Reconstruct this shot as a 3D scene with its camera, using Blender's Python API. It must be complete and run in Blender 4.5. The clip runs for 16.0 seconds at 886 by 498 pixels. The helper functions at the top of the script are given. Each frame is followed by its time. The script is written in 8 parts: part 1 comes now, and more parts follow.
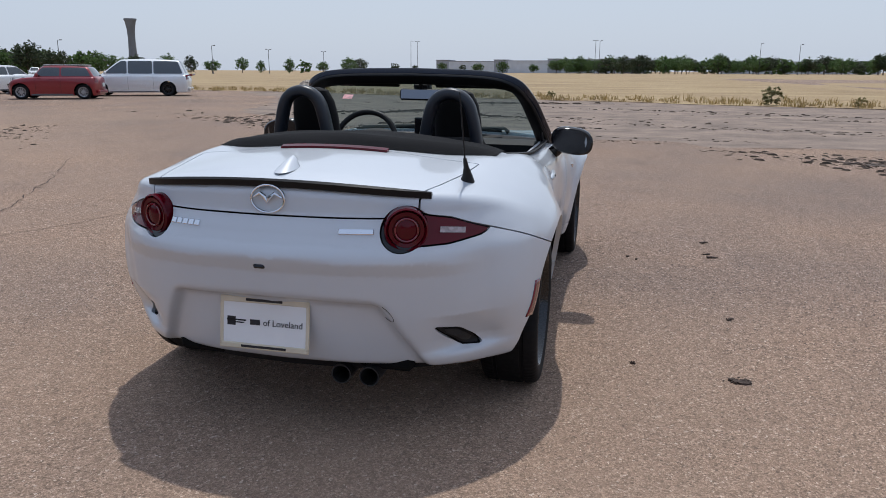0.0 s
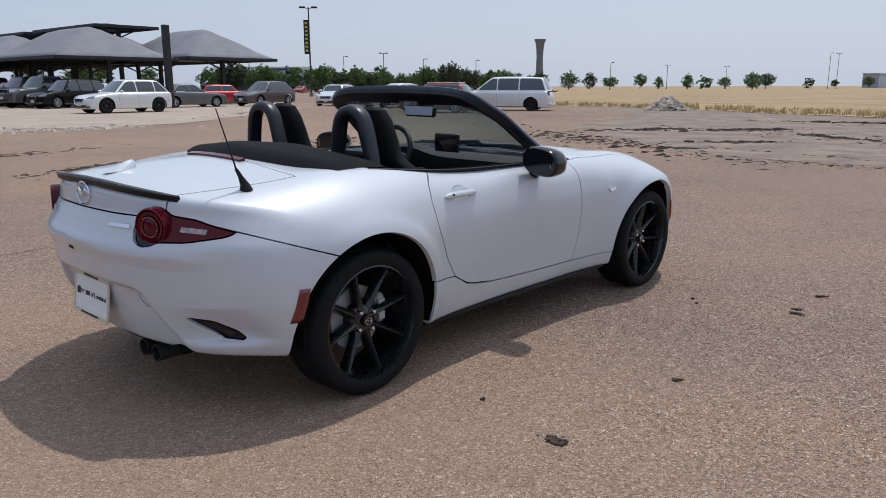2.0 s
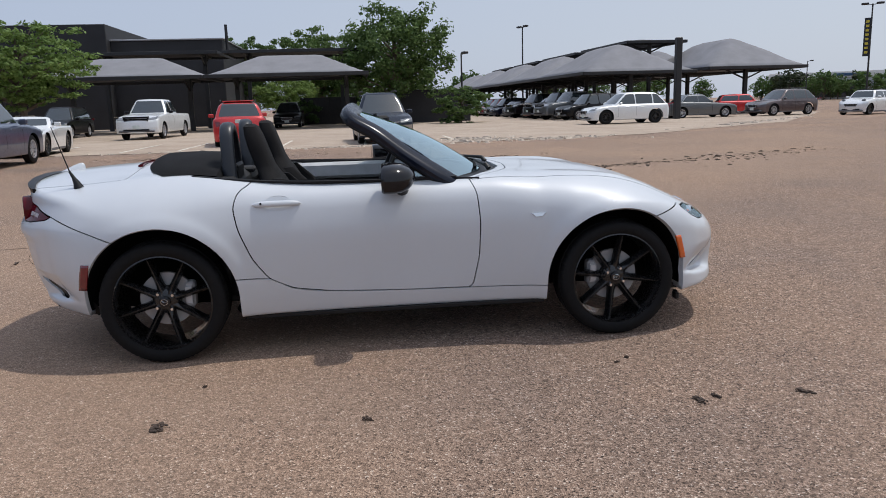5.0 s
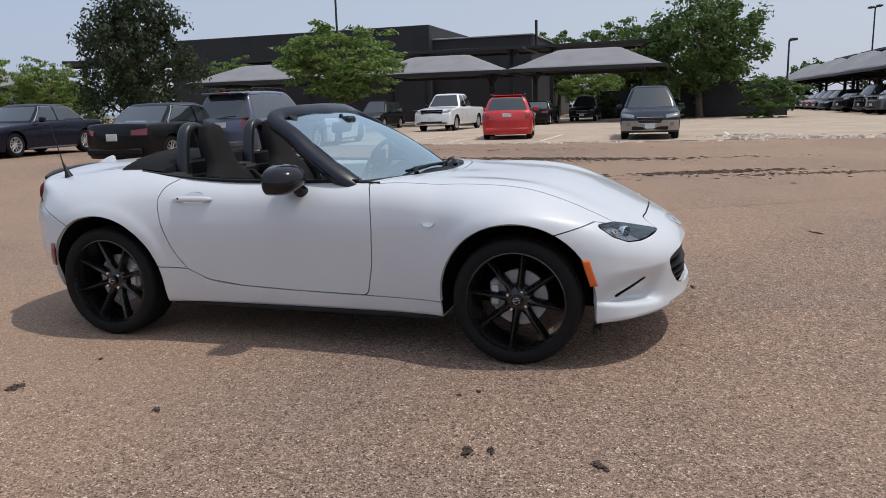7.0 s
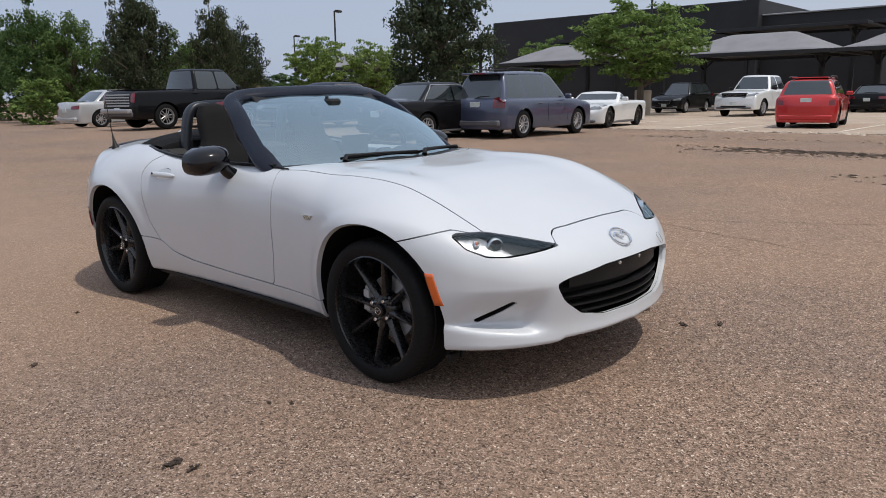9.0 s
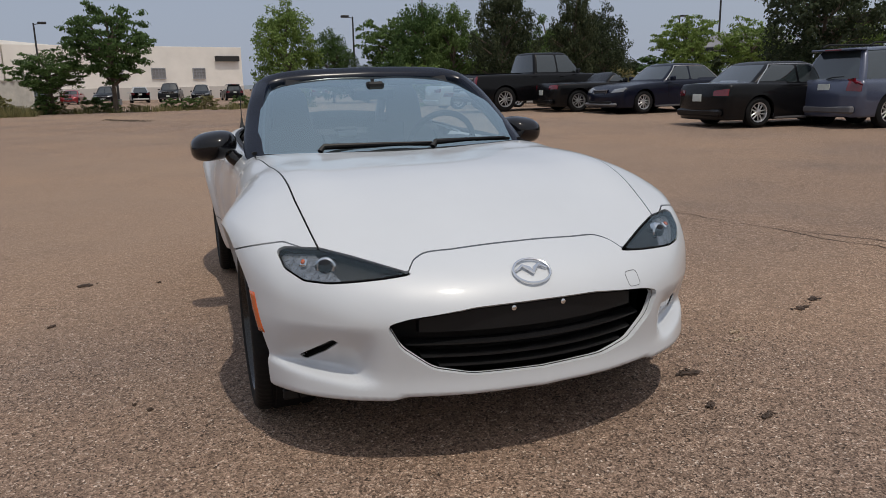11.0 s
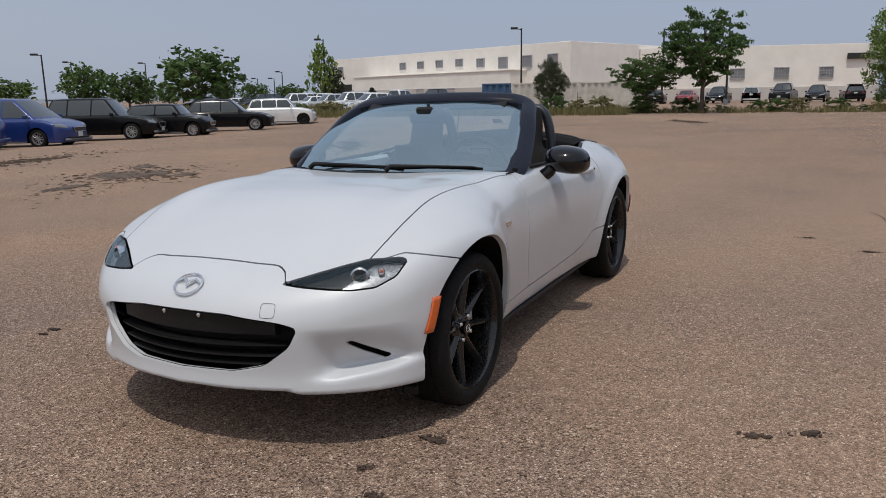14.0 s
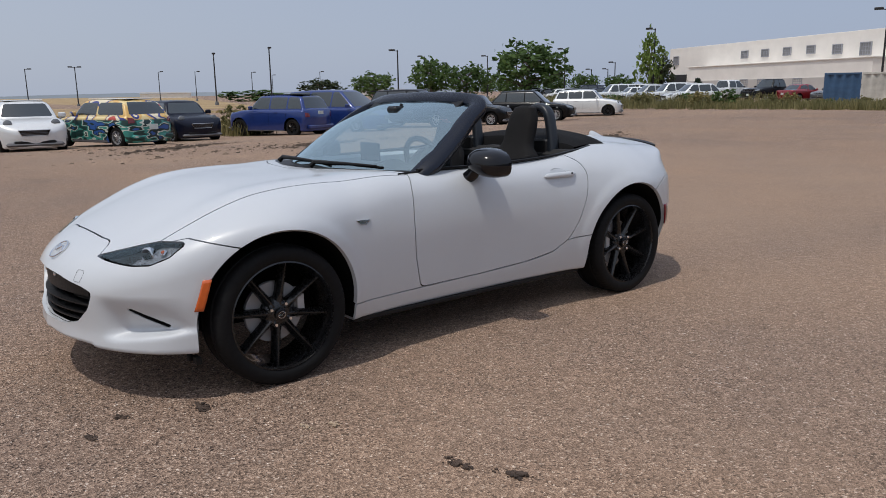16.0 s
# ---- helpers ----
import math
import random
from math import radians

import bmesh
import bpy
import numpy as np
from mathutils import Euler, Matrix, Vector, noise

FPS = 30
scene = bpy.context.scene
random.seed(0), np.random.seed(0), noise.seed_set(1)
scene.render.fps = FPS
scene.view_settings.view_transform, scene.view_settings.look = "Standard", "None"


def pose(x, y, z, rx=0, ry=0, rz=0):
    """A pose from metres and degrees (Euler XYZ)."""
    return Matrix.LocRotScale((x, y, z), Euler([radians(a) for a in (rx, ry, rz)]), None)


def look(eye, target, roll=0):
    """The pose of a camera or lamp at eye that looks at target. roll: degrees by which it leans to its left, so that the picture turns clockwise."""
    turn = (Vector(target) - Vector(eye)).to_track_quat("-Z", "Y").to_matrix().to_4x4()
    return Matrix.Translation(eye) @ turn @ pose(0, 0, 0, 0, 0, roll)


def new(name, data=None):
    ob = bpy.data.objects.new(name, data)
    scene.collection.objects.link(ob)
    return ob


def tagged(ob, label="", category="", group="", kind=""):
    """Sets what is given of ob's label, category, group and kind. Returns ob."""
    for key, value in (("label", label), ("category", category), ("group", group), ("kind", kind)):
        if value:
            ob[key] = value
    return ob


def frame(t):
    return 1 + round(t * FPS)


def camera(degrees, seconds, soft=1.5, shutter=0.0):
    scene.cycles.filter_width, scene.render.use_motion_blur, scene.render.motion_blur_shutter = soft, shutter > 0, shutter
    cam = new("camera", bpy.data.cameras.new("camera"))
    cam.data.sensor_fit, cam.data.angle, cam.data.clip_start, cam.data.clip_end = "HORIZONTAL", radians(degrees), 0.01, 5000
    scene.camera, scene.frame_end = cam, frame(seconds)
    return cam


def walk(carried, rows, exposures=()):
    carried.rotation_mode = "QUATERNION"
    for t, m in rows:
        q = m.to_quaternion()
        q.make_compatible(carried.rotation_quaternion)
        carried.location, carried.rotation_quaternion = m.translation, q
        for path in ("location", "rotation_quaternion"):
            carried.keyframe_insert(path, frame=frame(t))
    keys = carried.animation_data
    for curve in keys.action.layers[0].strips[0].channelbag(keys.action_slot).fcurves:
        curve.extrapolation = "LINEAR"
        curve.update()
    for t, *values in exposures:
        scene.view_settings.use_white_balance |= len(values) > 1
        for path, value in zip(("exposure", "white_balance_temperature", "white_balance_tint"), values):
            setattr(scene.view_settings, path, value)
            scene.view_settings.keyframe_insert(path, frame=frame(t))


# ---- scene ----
cam = camera(61.3, 16.0, 0.9)
PATH = [
    (0, (1.072, -4.071, 1.239), (0.632, -2.175, 0.775), 0.2),
    (0.5, (1.556, -3.896, 1.246), (0.856, -2.074, 0.806), 0.4),
    (1, (2.071, -3.698, 1.255), (1.136, -1.982, 0.828), 0.2),
    (1.5, (2.531, -3.437, 1.243), (1.389, -1.85, 0.822), 0.1),
    (2, (2.992, -3.111, 1.247), (1.67, -1.671, 0.822), -0.1),
    (2.5, (3.432, -2.725, 1.239), (1.929, -1.468, 0.835), -0.5),
    (3, (3.807, -2.29, 1.242), (2.152, -1.236, 0.854), -0.7),
    (3.5, (4.146, -1.817, 1.242), (2.37, -0.979, 0.863), -0.9),
    (3.7, (4.223, -1.62, 1.231), (2.408, -0.869, 0.854), -0.9),
    (4.75, (4.503, -0.490, 1.224), (2.547, -0.155, 0.848), -1.4),
    (5.8, (4.478, 0.673, 1.218), (2.517, 0.565, 0.838), -1.9),
    (6, (4.433, 0.869, 1.213), (2.477, 0.68, 0.841), -1.7),
    (6.5, (4.316, 1.397, 1.224), (2.391, 1.004, 0.853), -1.8),
    (7, (4.118, 1.871, 1.208), (2.246, 1.271, 0.836), -1.7),
    (7.5, (3.886, 2.328, 1.198), (2.089, 1.535, 0.82), -1.4),
    (8, (3.6, 2.742, 1.184), (1.896, 1.768, 0.8), -1.2),
    (8.5, (3.232, 3.075, 1.181), (1.642, 1.925, 0.792), -1.0),
    (9, (2.826, 3.377, 1.185), (1.374, 2.063, 0.782), -0.8),
    (9.2, (2.654, 3.445, 1.165), (1.263, 2.067, 0.757), -0.9),
    (10.25, (1.697, 3.725, 1.152), (0.697, 2.034, 0.735), -1.0),
    (11.3, (0.692, 3.892, 1.145), (0.217, 1.997, 0.715), -1.1),
    (11.5, (0.505, 3.915, 1.135), (0.137, 1.997, 0.705), -0.9),
    (12, (0.037, 3.964, 1.145), (-0.055, 2.015, 0.706), -0.7),
    (12.5, (-0.45, 4.001, 1.163), (-0.286, 2.059, 0.715), -0.8),
    (13, (-0.931, 3.948, 1.189), (-0.511, 2.044, 0.744), -1.0),
    (13.5, (-1.465, 3.892, 1.224), (-0.803, 2.054, 0.795), -1.1),
    (14, (-1.977, 3.759, 1.233), (-1.098, 2.007, 0.832), -1.0),
    (14.5, (-2.483, 3.565, 1.264), (-1.411, 1.924, 0.867), -1.0),
    (15, (-2.905, 3.258, 1.255), (-1.661, 1.743, 0.859), -0.9),
    (15.5, (-3.298, 2.894, 1.261), (-1.899, 1.523, 0.857), -0.9),
    (16, (-3.644, 2.513, 1.251), (-2.102, 1.307, 0.84), -0.9),
]
EXPOSURES = [(0, -0.03, 6230, 9), (3.5, -0.05, 6400, 10), (7, 0.04, 6750, 10), (9, 0.0, 6850, 10), (11.5, -0.37, 7150, 10), (13, -0.36, 7100, 10), (14.5, -0.24, 6800, 10), (16, -0.20, 6700, 10)]
walk(cam, [(t, look(eye, target, roll)) for t, eye, target, roll in PATH], EXPOSURES)

# ---- daylight: a hazy summer sky and one soft sun ----
SUN_ELEVATION, SUN_AZIMUTH = 68.0, 350.0      # degrees; azimuth clockwise from +y
world = bpy.data.worlds.new("sky")
scene.world = world
world.use_nodes = True
wt = world.node_tree
sky = wt.nodes.new("ShaderNodeTexSky")
sky.sky_type = "NISHITA"
sky.sun_disc = False
sky.sun_elevation = radians(SUN_ELEVATION)
sky.sun_rotation = radians(SUN_AZIMUTH)
sky.air_density, sky.dust_density, sky.ozone_density = 1.0, 2.0, 1.0
background = wt.nodes["Background"]
background.inputs["Strength"].default_value = 0.114
# smoke haze over the whole sky: a pale veil, thicker towards the horizon
co = wt.nodes.new("ShaderNodeTexCoord")
sep = wt.nodes.new("ShaderNodeSeparateXYZ")
wt.links.new(co.outputs["Generated"], sep.inputs[0])
veil = wt.nodes.new("ShaderNodeValToRGB")
for e, (p, c) in zip(veil.color_ramp.elements, ((0.0, 0.85), (0.6, 0.80))):
    e.position, e.color = p, (c, c, c, 1)
wt.links.new(sep.outputs["Z"], veil.inputs["Fac"])
haze = wt.nodes.new("ShaderNodeMix")
haze.data_type = "RGBA"
side = wt.nodes.new("ShaderNodeMapRange")      # whiter round the sun, bluer away from it
side.inputs["From Min"].default_value, side.inputs["From Max"].default_value = -0.9, 0.9
wt.links.new(sep.outputs["Y"], side.inputs["Value"])
tint = wt.nodes.new("ShaderNodeValToRGB")
for e, (p, c) in zip(tint.color_ramp.elements, ((0.0, (3.6, 4.35, 6.0)), (1.0, (5.3, 5.8, 6.7)))):
    e.position, e.color = p, (*c, 1)
wt.links.new(side.outputs["Result"], tint.inputs["Fac"])
wt.links.new(tint.outputs["Color"], haze.inputs[7])
wt.links.new(veil.outputs["Color"], haze.inputs[0])
wt.links.new(sky.outputs["Color"], haze.inputs[6])
glow = wt.nodes.new("ShaderNodeMapRange")      # the hazy sky brightens overhead, towards the high sun
glow.inputs["From Min"].default_value, glow.inputs["From Max"].default_value = 0.2, 1.0
glow.inputs["To Min"].default_value, glow.inputs["To Max"].default_value = 1.0, 1.32
wt.links.new(sep.outputs["Z"], glow.inputs["Value"])
lift = wt.nodes.new("ShaderNodeVectorMath")
lift.operation = "SCALE"
wt.links.new(haze.outputs[2], lift.inputs[0])
wt.links.new(glow.outputs["Result"], lift.inputs["Scale"])
wt.links.new(lift.outputs["Vector"], background.inputs["Color"])
sun = new("sun", bpy.data.lights.new("sun", "SUN"))
sun.data.energy, sun.data.angle, sun.data.color = 2.45, radians(0.8), (1.0, 0.965, 0.91)
az, el = radians(SUN_AZIMUTH), radians(SUN_ELEVATION)
sun_way = Vector((math.sin(az) * math.cos(el), math.cos(az) * math.cos(el), math.sin(el)))
sun.matrix_world = look(sun_way * 50, (0, 0, 0))

# ---- geometry helpers ----
class Geo:
    """Vertices and faces of one mesh, gathered piece by piece."""

    def __init__(self):
        self.v, self.f = [], []

    def add(self, verts, faces):
        o = len(self.v)
        self.v += [tuple(p) for p in verts]
        self.f += [tuple(i + o for i in f) for f in faces]
        return self

    def box(self, c, s, bevel=0.0, m=None):
        """A box of the size s round c, its edges cut off by bevel."""
        h = [a / 2 for a in s]
        b = min(bevel, 0.49 * min(s))
        verts, faces = [], []
        if b <= 0:
            for x in (-1, 1):
                for y in (-1, 1):
                    for z in (-1, 1):
                        verts.append((x * h[0], y * h[1], z * h[2]))
            faces = [(0, 1, 3, 2), (4, 6, 7, 5), (0, 4, 5, 1), (2, 3, 7, 6), (0, 2, 6, 4), (1, 5, 7, 3)]
        else:
            idx = {}
            for x in (-1, 1):
                for y in (-1, 1):
                    for z in (-1, 1):
                        for ax in range(3):
                            p = [x * (h[0] - b), y * (h[1] - b), z * (h[2] - b)]
                            p[ax] += (x, y, z)[ax] * b
                            idx[x, y, z, ax] = len(verts)
                            verts.append(p)
            for ax in range(3):
                o1, o2 = (ax + 1) % 3, (ax + 2) % 3
                for s1 in (-1, 1):
                    ring = []
                    for a, c2 in ((-1, -1), (1, -1), (1, 1), (-1, 1)):
                        k = [0, 0, 0]
                        k[ax], k[o1], k[o2] = s1, a, c2
                        ring.append(idx[(*k, ax)])
                    faces.append(tuple(ring if s1 > 0 else ring[::-1]))
                    for s2 in (-1, 1):
                        k = [0, 0, 0]
                        k[o1], k[o2] = s1, s2
                        q = []
                        for e in (-1, 1):
                            k[ax] = e
                            q.append((idx[(*k, o1)], idx[(*k, o2)]))
                        quad = (q[0][0], q[1][0], q[1][1], q[0][1])
                        faces.append(quad if s1 * s2 > 0 else quad[::-1])
            for x in (-1, 1):
                for y in (-1, 1):
                    for z in (-1, 1):
                        t = (idx[x, y, z, 0], idx[x, y, z, 1], idx[x, y, z, 2])
                        faces.append(t if x * y * z > 0 else t[::-1])
        m = m or Matrix.Identity(4)
        c = Vector(c)
        return self.add([m @ (Vector(p) + c) for p in verts], faces)

    def tube(self, pts, r, n=8, closed=False, caps=True):
        """A round bar along pts; r is one radius or one for each point."""
        pts = [Vector(p) for p in pts]
        rs = r if isinstance(r, (list, tuple)) else [r] * len(pts)
        rings, up = [], None
        for i, p in enumerate(pts):
            a = pts[i - 1] if i or closed else p
            b = pts[(i + 1) % len(pts)] if i < len(pts) - 1 or closed else p
            d = (b - a).normalized()
            if up is None:
                up = d.orthogonal().normalized()
            up = (up - d * up.dot(d)).normalized()
            s = d.cross(up)
            rings.append([p + (up * math.cos(k * math.tau / n) + s * math.sin(k * math.tau / n)) * rs[i] for k in range(n)])
        return self.loft(rings, closed, caps)

    def loft(self, rings, closed=False, caps=True, wrap=True):
        n, m = len(rings[0]), len(rings)
        faces = []
        for i in range(m if closed else m - 1):
            for k in range(n if wrap else n - 1):
                a, b = i * n + k, i * n + (k + 1) % n
                c, d = ((i + 1) % m) * n + (k + 1) % n, ((i + 1) % m) * n + k
                faces.append((a, b, c, d))
        if caps and not closed and wrap:
            faces.append(tuple(range(n))[::-1])
            faces.append(tuple((m - 1) * n + k for k in range(n)))
        return self.add([p for ring in rings for p in ring], faces)

    def lathe(self, profile, m=None, n=32, closed=False, caps=True):
        """A turned body round the local x axis; profile of (x, radius)."""
        m = m or Matrix.Identity(4)
        rings = [[m @ Vector((x, r * math.cos(k * math.tau / n), r * math.sin(k * math.tau / n))) for k in range(n)] for x, r in profile]
        return self.loft(rings, closed, caps and not closed)

    def prism(self, poly, h, m=None, bevel=0.0):
        """A flat outline (x, y) raised by h along z, its upper edge drawn in by bevel."""
        m = m or Matrix.Identity(4)
        n = len(poly)
        cx, cy = sum(p[0] for p in poly) / n, sum(p[1] for p in poly) / n
        rings = [[(x, y, 0) for x, y in poly], [(x, y, h - bevel) for x, y in poly]]
        if bevel:
            rings.append([(x + (cx - x) * min(1, bevel / (math.hypot(cx - x, cy - y) + 1e-6)), y + (cy - y) * min(1, bevel / (math.hypot(cx - x, cy - y) + 1e-6)), h) for x, y in poly])
        return self.loft([[m @ Vector(p) for p in ring] for ring in rings])

    def mesh(self, name, smooth=True):
        me = bpy.data.meshes.new(name)
        me.from_pydata(self.v, [], self.f)
        if smooth:
            me.shade_smooth()
            me.set_sharp_from_angle(angle=radians(38))
        me.update()
        return me


def geo_from(v, f):
    return Geo().add(v, f)


def part(name, data, material, parent=None, label="", at=None):
    """One mesh object, under a thing or a part when parent is given."""
    if isinstance(data, Geo):
        data = data.mesh(name)
    if isinstance(data, tuple):
        v, nrm, t = data
        me = bpy.data.meshes.new(name)
        me.from_pydata(v.tolist(), [], t.tolist())
        me.shade_smooth()
        me.normals_split_custom_set_from_vertices(nrm.tolist())
        data = me
    if material is not None and not data.materials:
        data.materials.append(material)
    ob = new(name, data)
    if material is not None and data.materials[0] != material:
        ob.material_slots[0].link = "OBJECT"
        ob.material_slots[0].material = material
    if parent is not None:
        ob.parent = parent
    if at is not None:
        ob.matrix_basis = at
    if label:
        tagged(ob, label)
    return ob


def thing(name, label, category, at=None, group="", kind=""):
    ob = new(name)
    ob.empty_display_size = 0.1
    if at is not None:
        ob.matrix_basis = at
    return tagged(ob, label, category, group, kind)


# ---- shapes from a field: solid where the field is below zero ----
def smax(a, b, k):
    h = np.clip(0.5 + 0.5 * (a - b) / k, 0, 1)
    return b * (1 - h) + a * h + k * h * (1 - h)


def curve(xs, ys):
    """A smooth curve through the nodes (monotone where they are)."""
    xs, ys = np.array(xs, float), np.array(ys, float)
    d = np.diff(ys) / np.diff(xs)
    m = np.concatenate([[d[0]], np.where(d[:-1] * d[1:] > 0, 2 * d[:-1] * d[1:] / np.where(np.abs(d[:-1] + d[1:]) < 1e-9, 1, d[:-1] + d[1:]), 0), [d[-1]]])

    def at(q):
        q = np.clip(q, xs[0], xs[-1])
        i = np.clip(np.searchsorted(xs, q) - 1, 0, len(xs) - 2)
        h = xs[i + 1] - xs[i]
        t = (q - xs[i]) / h
        return ys[i] * (2 * t**3 - 3 * t**2 + 1) + m[i] * h * (t**3 - 2 * t**2 + t) + ys[i + 1] * (3 * t**2 - 2 * t**3) + m[i + 1] * h * (t**3 - t**2)
    return at


def gradient(field, v, e=2e-3):
    g = np.empty_like(v)
    for a in range(3):
        d = np.zeros(3)
        d[a] = e
        p, q = v + d, v - d
        g[:, a] = (field(p[:, 0], p[:, 1], p[:, 2]) - field(q[:, 0], q[:, 1], q[:, 2])) / (2 * e)
    return g


def field_mesh(field, lo, hi, h, polish=3):
    """The skin of a field: vertices, normals and triangles."""
    ax = [np.arange(a, b + h, h) for a, b in zip(lo, hi)]
    X, Y, Z = np.meshgrid(*ax, indexing="ij")
    F = field(X, Y, Z)
    S = F < 0
    n = [s - 1 for s in F.shape]
    cnt = np.zeros(n, np.int8)
    for i in (0, 1):
        for j in (0, 1):
            for k in (0, 1):
                cnt += S[i:n[0] + i, j:n[1] + j, k:n[2] + k]
    mixed = (cnt > 0) & (cnt < 8)
    c = np.argwhere(mixed)
    ids = -np.ones(n, np.int64)
    ids[mixed] = np.arange(len(c))
    acc, num = np.zeros((len(c), 3)), np.zeros(len(c))
    for a in range(3):
        o1, o2 = (a + 1) % 3, (a + 2) % 3
        for p in (0, 1):
            for q in (0, 1):
                d0 = [0, 0, 0]
                d0[o1], d0[o2] = p, q
                d1 = list(d0)
                d1[a] = 1
                i0, i1 = c + d0, c + d1
                f0, f1 = F[tuple(i0.T)], F[tuple(i1.T)]
                cross = (f0 < 0) != (f1 < 0)
                t = np.where(cross, f0 / np.where(cross, f0 - f1, 1), 0)
                pos = i0 + t[:, None] * (np.array(d1) - d0)
                acc += pos * cross[:, None]
                num += cross
    v = acc / num[:, None] * h + np.array(lo)
    tris = []
    for a in range(3):
        o1, o2 = (a + 1) % 3, (a + 2) % 3
        sl0, sl1 = [slice(None)] * 3, [slice(None)] * 3
        sl0[a], sl1[a] = slice(0, -1), slice(1, None)
        s0, s1 = S[tuple(sl0)], S[tuple(sl1)]
        e = np.argwhere(s0 != s1)
        ok = (e[:, o1] > 0) & (e[:, o2] > 0) & (e[:, o1] < n[o1]) & (e[:, o2] < n[o2])
        e = e[ok]
        u1, u2 = np.zeros(3, int), np.zeros(3, int)
        u1[o1], u2[o2] = 1, 1
        quad = np.stack([ids[tuple((e - u1 - u2).T)], ids[tuple((e - u2).T)], ids[tuple(e.T)], ids[tuple((e - u1).T)]], 1)
        inside = s0[tuple(e.T)]
        quad = np.where(inside[:, None], quad, quad[:, ::-1])
        tris += [quad[:, [0, 1, 2]], quad[:, [0, 2, 3]]]
    for _ in range(polish):
        g = gradient(field, v)
        f = field(v[:, 0], v[:, 1], v[:, 2])
        step = (f / np.maximum((g * g).sum(1), 0.05))[:, None] * g
        v = v - np.clip(step, -0.6 * h, 0.6 * h)
    g = gradient(field, v)
    return v, g / np.maximum(np.linalg.norm(g, axis=1), 1e-9)[:, None], np.concatenate(tris)


def clip(mesh, d):
    """The part of a mesh where d (one value a vertex) is below zero."""
    v, nrm, t = mesh
    s = (d < 0)[t]
    k = s.sum(1)
    out = [t[k == 3]]
    nv, nn, o = [v], [nrm], len(v)
    for count in (1, 2):
        q = t[k == count]
        sq = s[k == count]
        if not len(q):
            continue
        odd = np.argmax(sq if count == 1 else ~sq, axis=1)
        r = np.arange(len(q))
        a, b, c = q[r, odd], q[r, (odd + 1) % 3], q[r, (odd + 2) % 3]
        def cut(p, w):
            u = (d[p] / (d[p] - d[w]))[:, None]
            return v[p] * (1 - u) + v[w] * u, nrm[p] * (1 - u) + nrm[w] * u
        (v1, n1), (v2, n2) = cut(a, b), cut(a, c)
        i1, i2 = o + np.arange(len(q)), o + len(q) + np.arange(len(q))
        nv += [v1, v2]
        nn += [n1, n2]
        o += 2 * len(q)
        if count == 1:
            out.append(np.stack([a, i1, i2], 1))
        else:
            out += [np.stack([i1, b, c], 1), np.stack([i1, c, i2], 1)]
    v, nrm, t = np.concatenate(nv), np.concatenate(nn), np.concatenate(out)
    # merge the doubled points of the cut and drop unused ones
    used = np.unique(t)
    key = np.round(v[used], 6)
    _, first, inv = np.unique(key, axis=0, return_index=True, return_inverse=True)
    remap = np.zeros(len(v), int)
    remap[used] = inv.ravel()
    t = remap[t]
    t = t[(t[:, 0] != t[:, 1]) & (t[:, 1] != t[:, 2]) & (t[:, 0] != t[:, 2])]
    return v[used][first], nrm[used][first], t


def mirrored(mesh):
    v, nrm, t = mesh
    f = np.array([-1, 1, 1])
    return v * f, nrm * f, t[:, ::-1]


def joined(*meshes):
    vs, ns, ts, o = [], [], [], 0
    for v, nrm, t in meshes:
        vs.append(v), ns.append(nrm), ts.append(t + o)
        o += len(v)
    return np.concatenate(vs), np.concatenate(ns), np.concatenate(ts)


def rim(mesh, depth, keep=None):
    """Adds a strip along the open edge that turns inwards, so that a panel shows its thickness."""
    v, nrm, t = mesh
    e = np.concatenate([t[:, [0, 1]], t[:, [1, 2]], t[:, [2, 0]]])
    s = np.sort(e, 1)
    _, inv, c = np.unique(s, axis=0, return_inverse=True, return_counts=True)
    b = e[c[inv.ravel()] == 1]
    if keep is not None:
        b = b[keep(v[b].mean(1))]
    if not len(b):
        return mesh
    u, inv = np.unique(b, return_inverse=True)
    b2 = inv.reshape(b.shape)
    o = len(v)
    outer, inner = v[u], v[u] - nrm[u] * depth
    side = np.zeros_like(outer)
    d = outer[b2[:, 1]] - outer[b2[:, 0]]
    sn = np.cross(d, nrm[u][b2[:, 0]])
    for k in (0, 1):
        np.add.at(side, b2[:, k], sn)
    side /= np.maximum(np.linalg.norm(side, axis=1), 1e-9)[:, None]
    m = len(u)
    quads = np.concatenate([np.stack([b2[:, 0] + o, b2[:, 0] + o + m, b2[:, 1] + o], 1), np.stack([b2[:, 1] + o, b2[:, 0] + o + m, b2[:, 1] + o + m], 1)])
    return np.concatenate([v, outer, inner]), np.concatenate([nrm, side, side]), np.concatenate([t, quads])


def poly_field(px, py, poly):
    """Signed distance to a closed outline: below zero inside."""
    best = np.full(px.shape, 1e9)
    inside = np.zeros(px.shape, bool)
    for (ax, ay), (bx, by) in zip(poly, poly[1:] + poly[:1]):
        dx, dy = bx - ax, by - ay
        u = np.clip(((px - ax) * dx + (py - ay) * dy) / (dx * dx + dy * dy + 1e-12), 0, 1)
        best = np.minimum(best, (px - ax - u * dx)**2 + (py - ay - u * dy)**2)
        hit = ((ay > py) != (by > py)) & (px < dx * (py - ay) / (dy if abs(dy) > 1e-12 else 1e-12) + ax)
        inside ^= hit
    d = np.sqrt(best)
    return np.where(inside, -d, d)


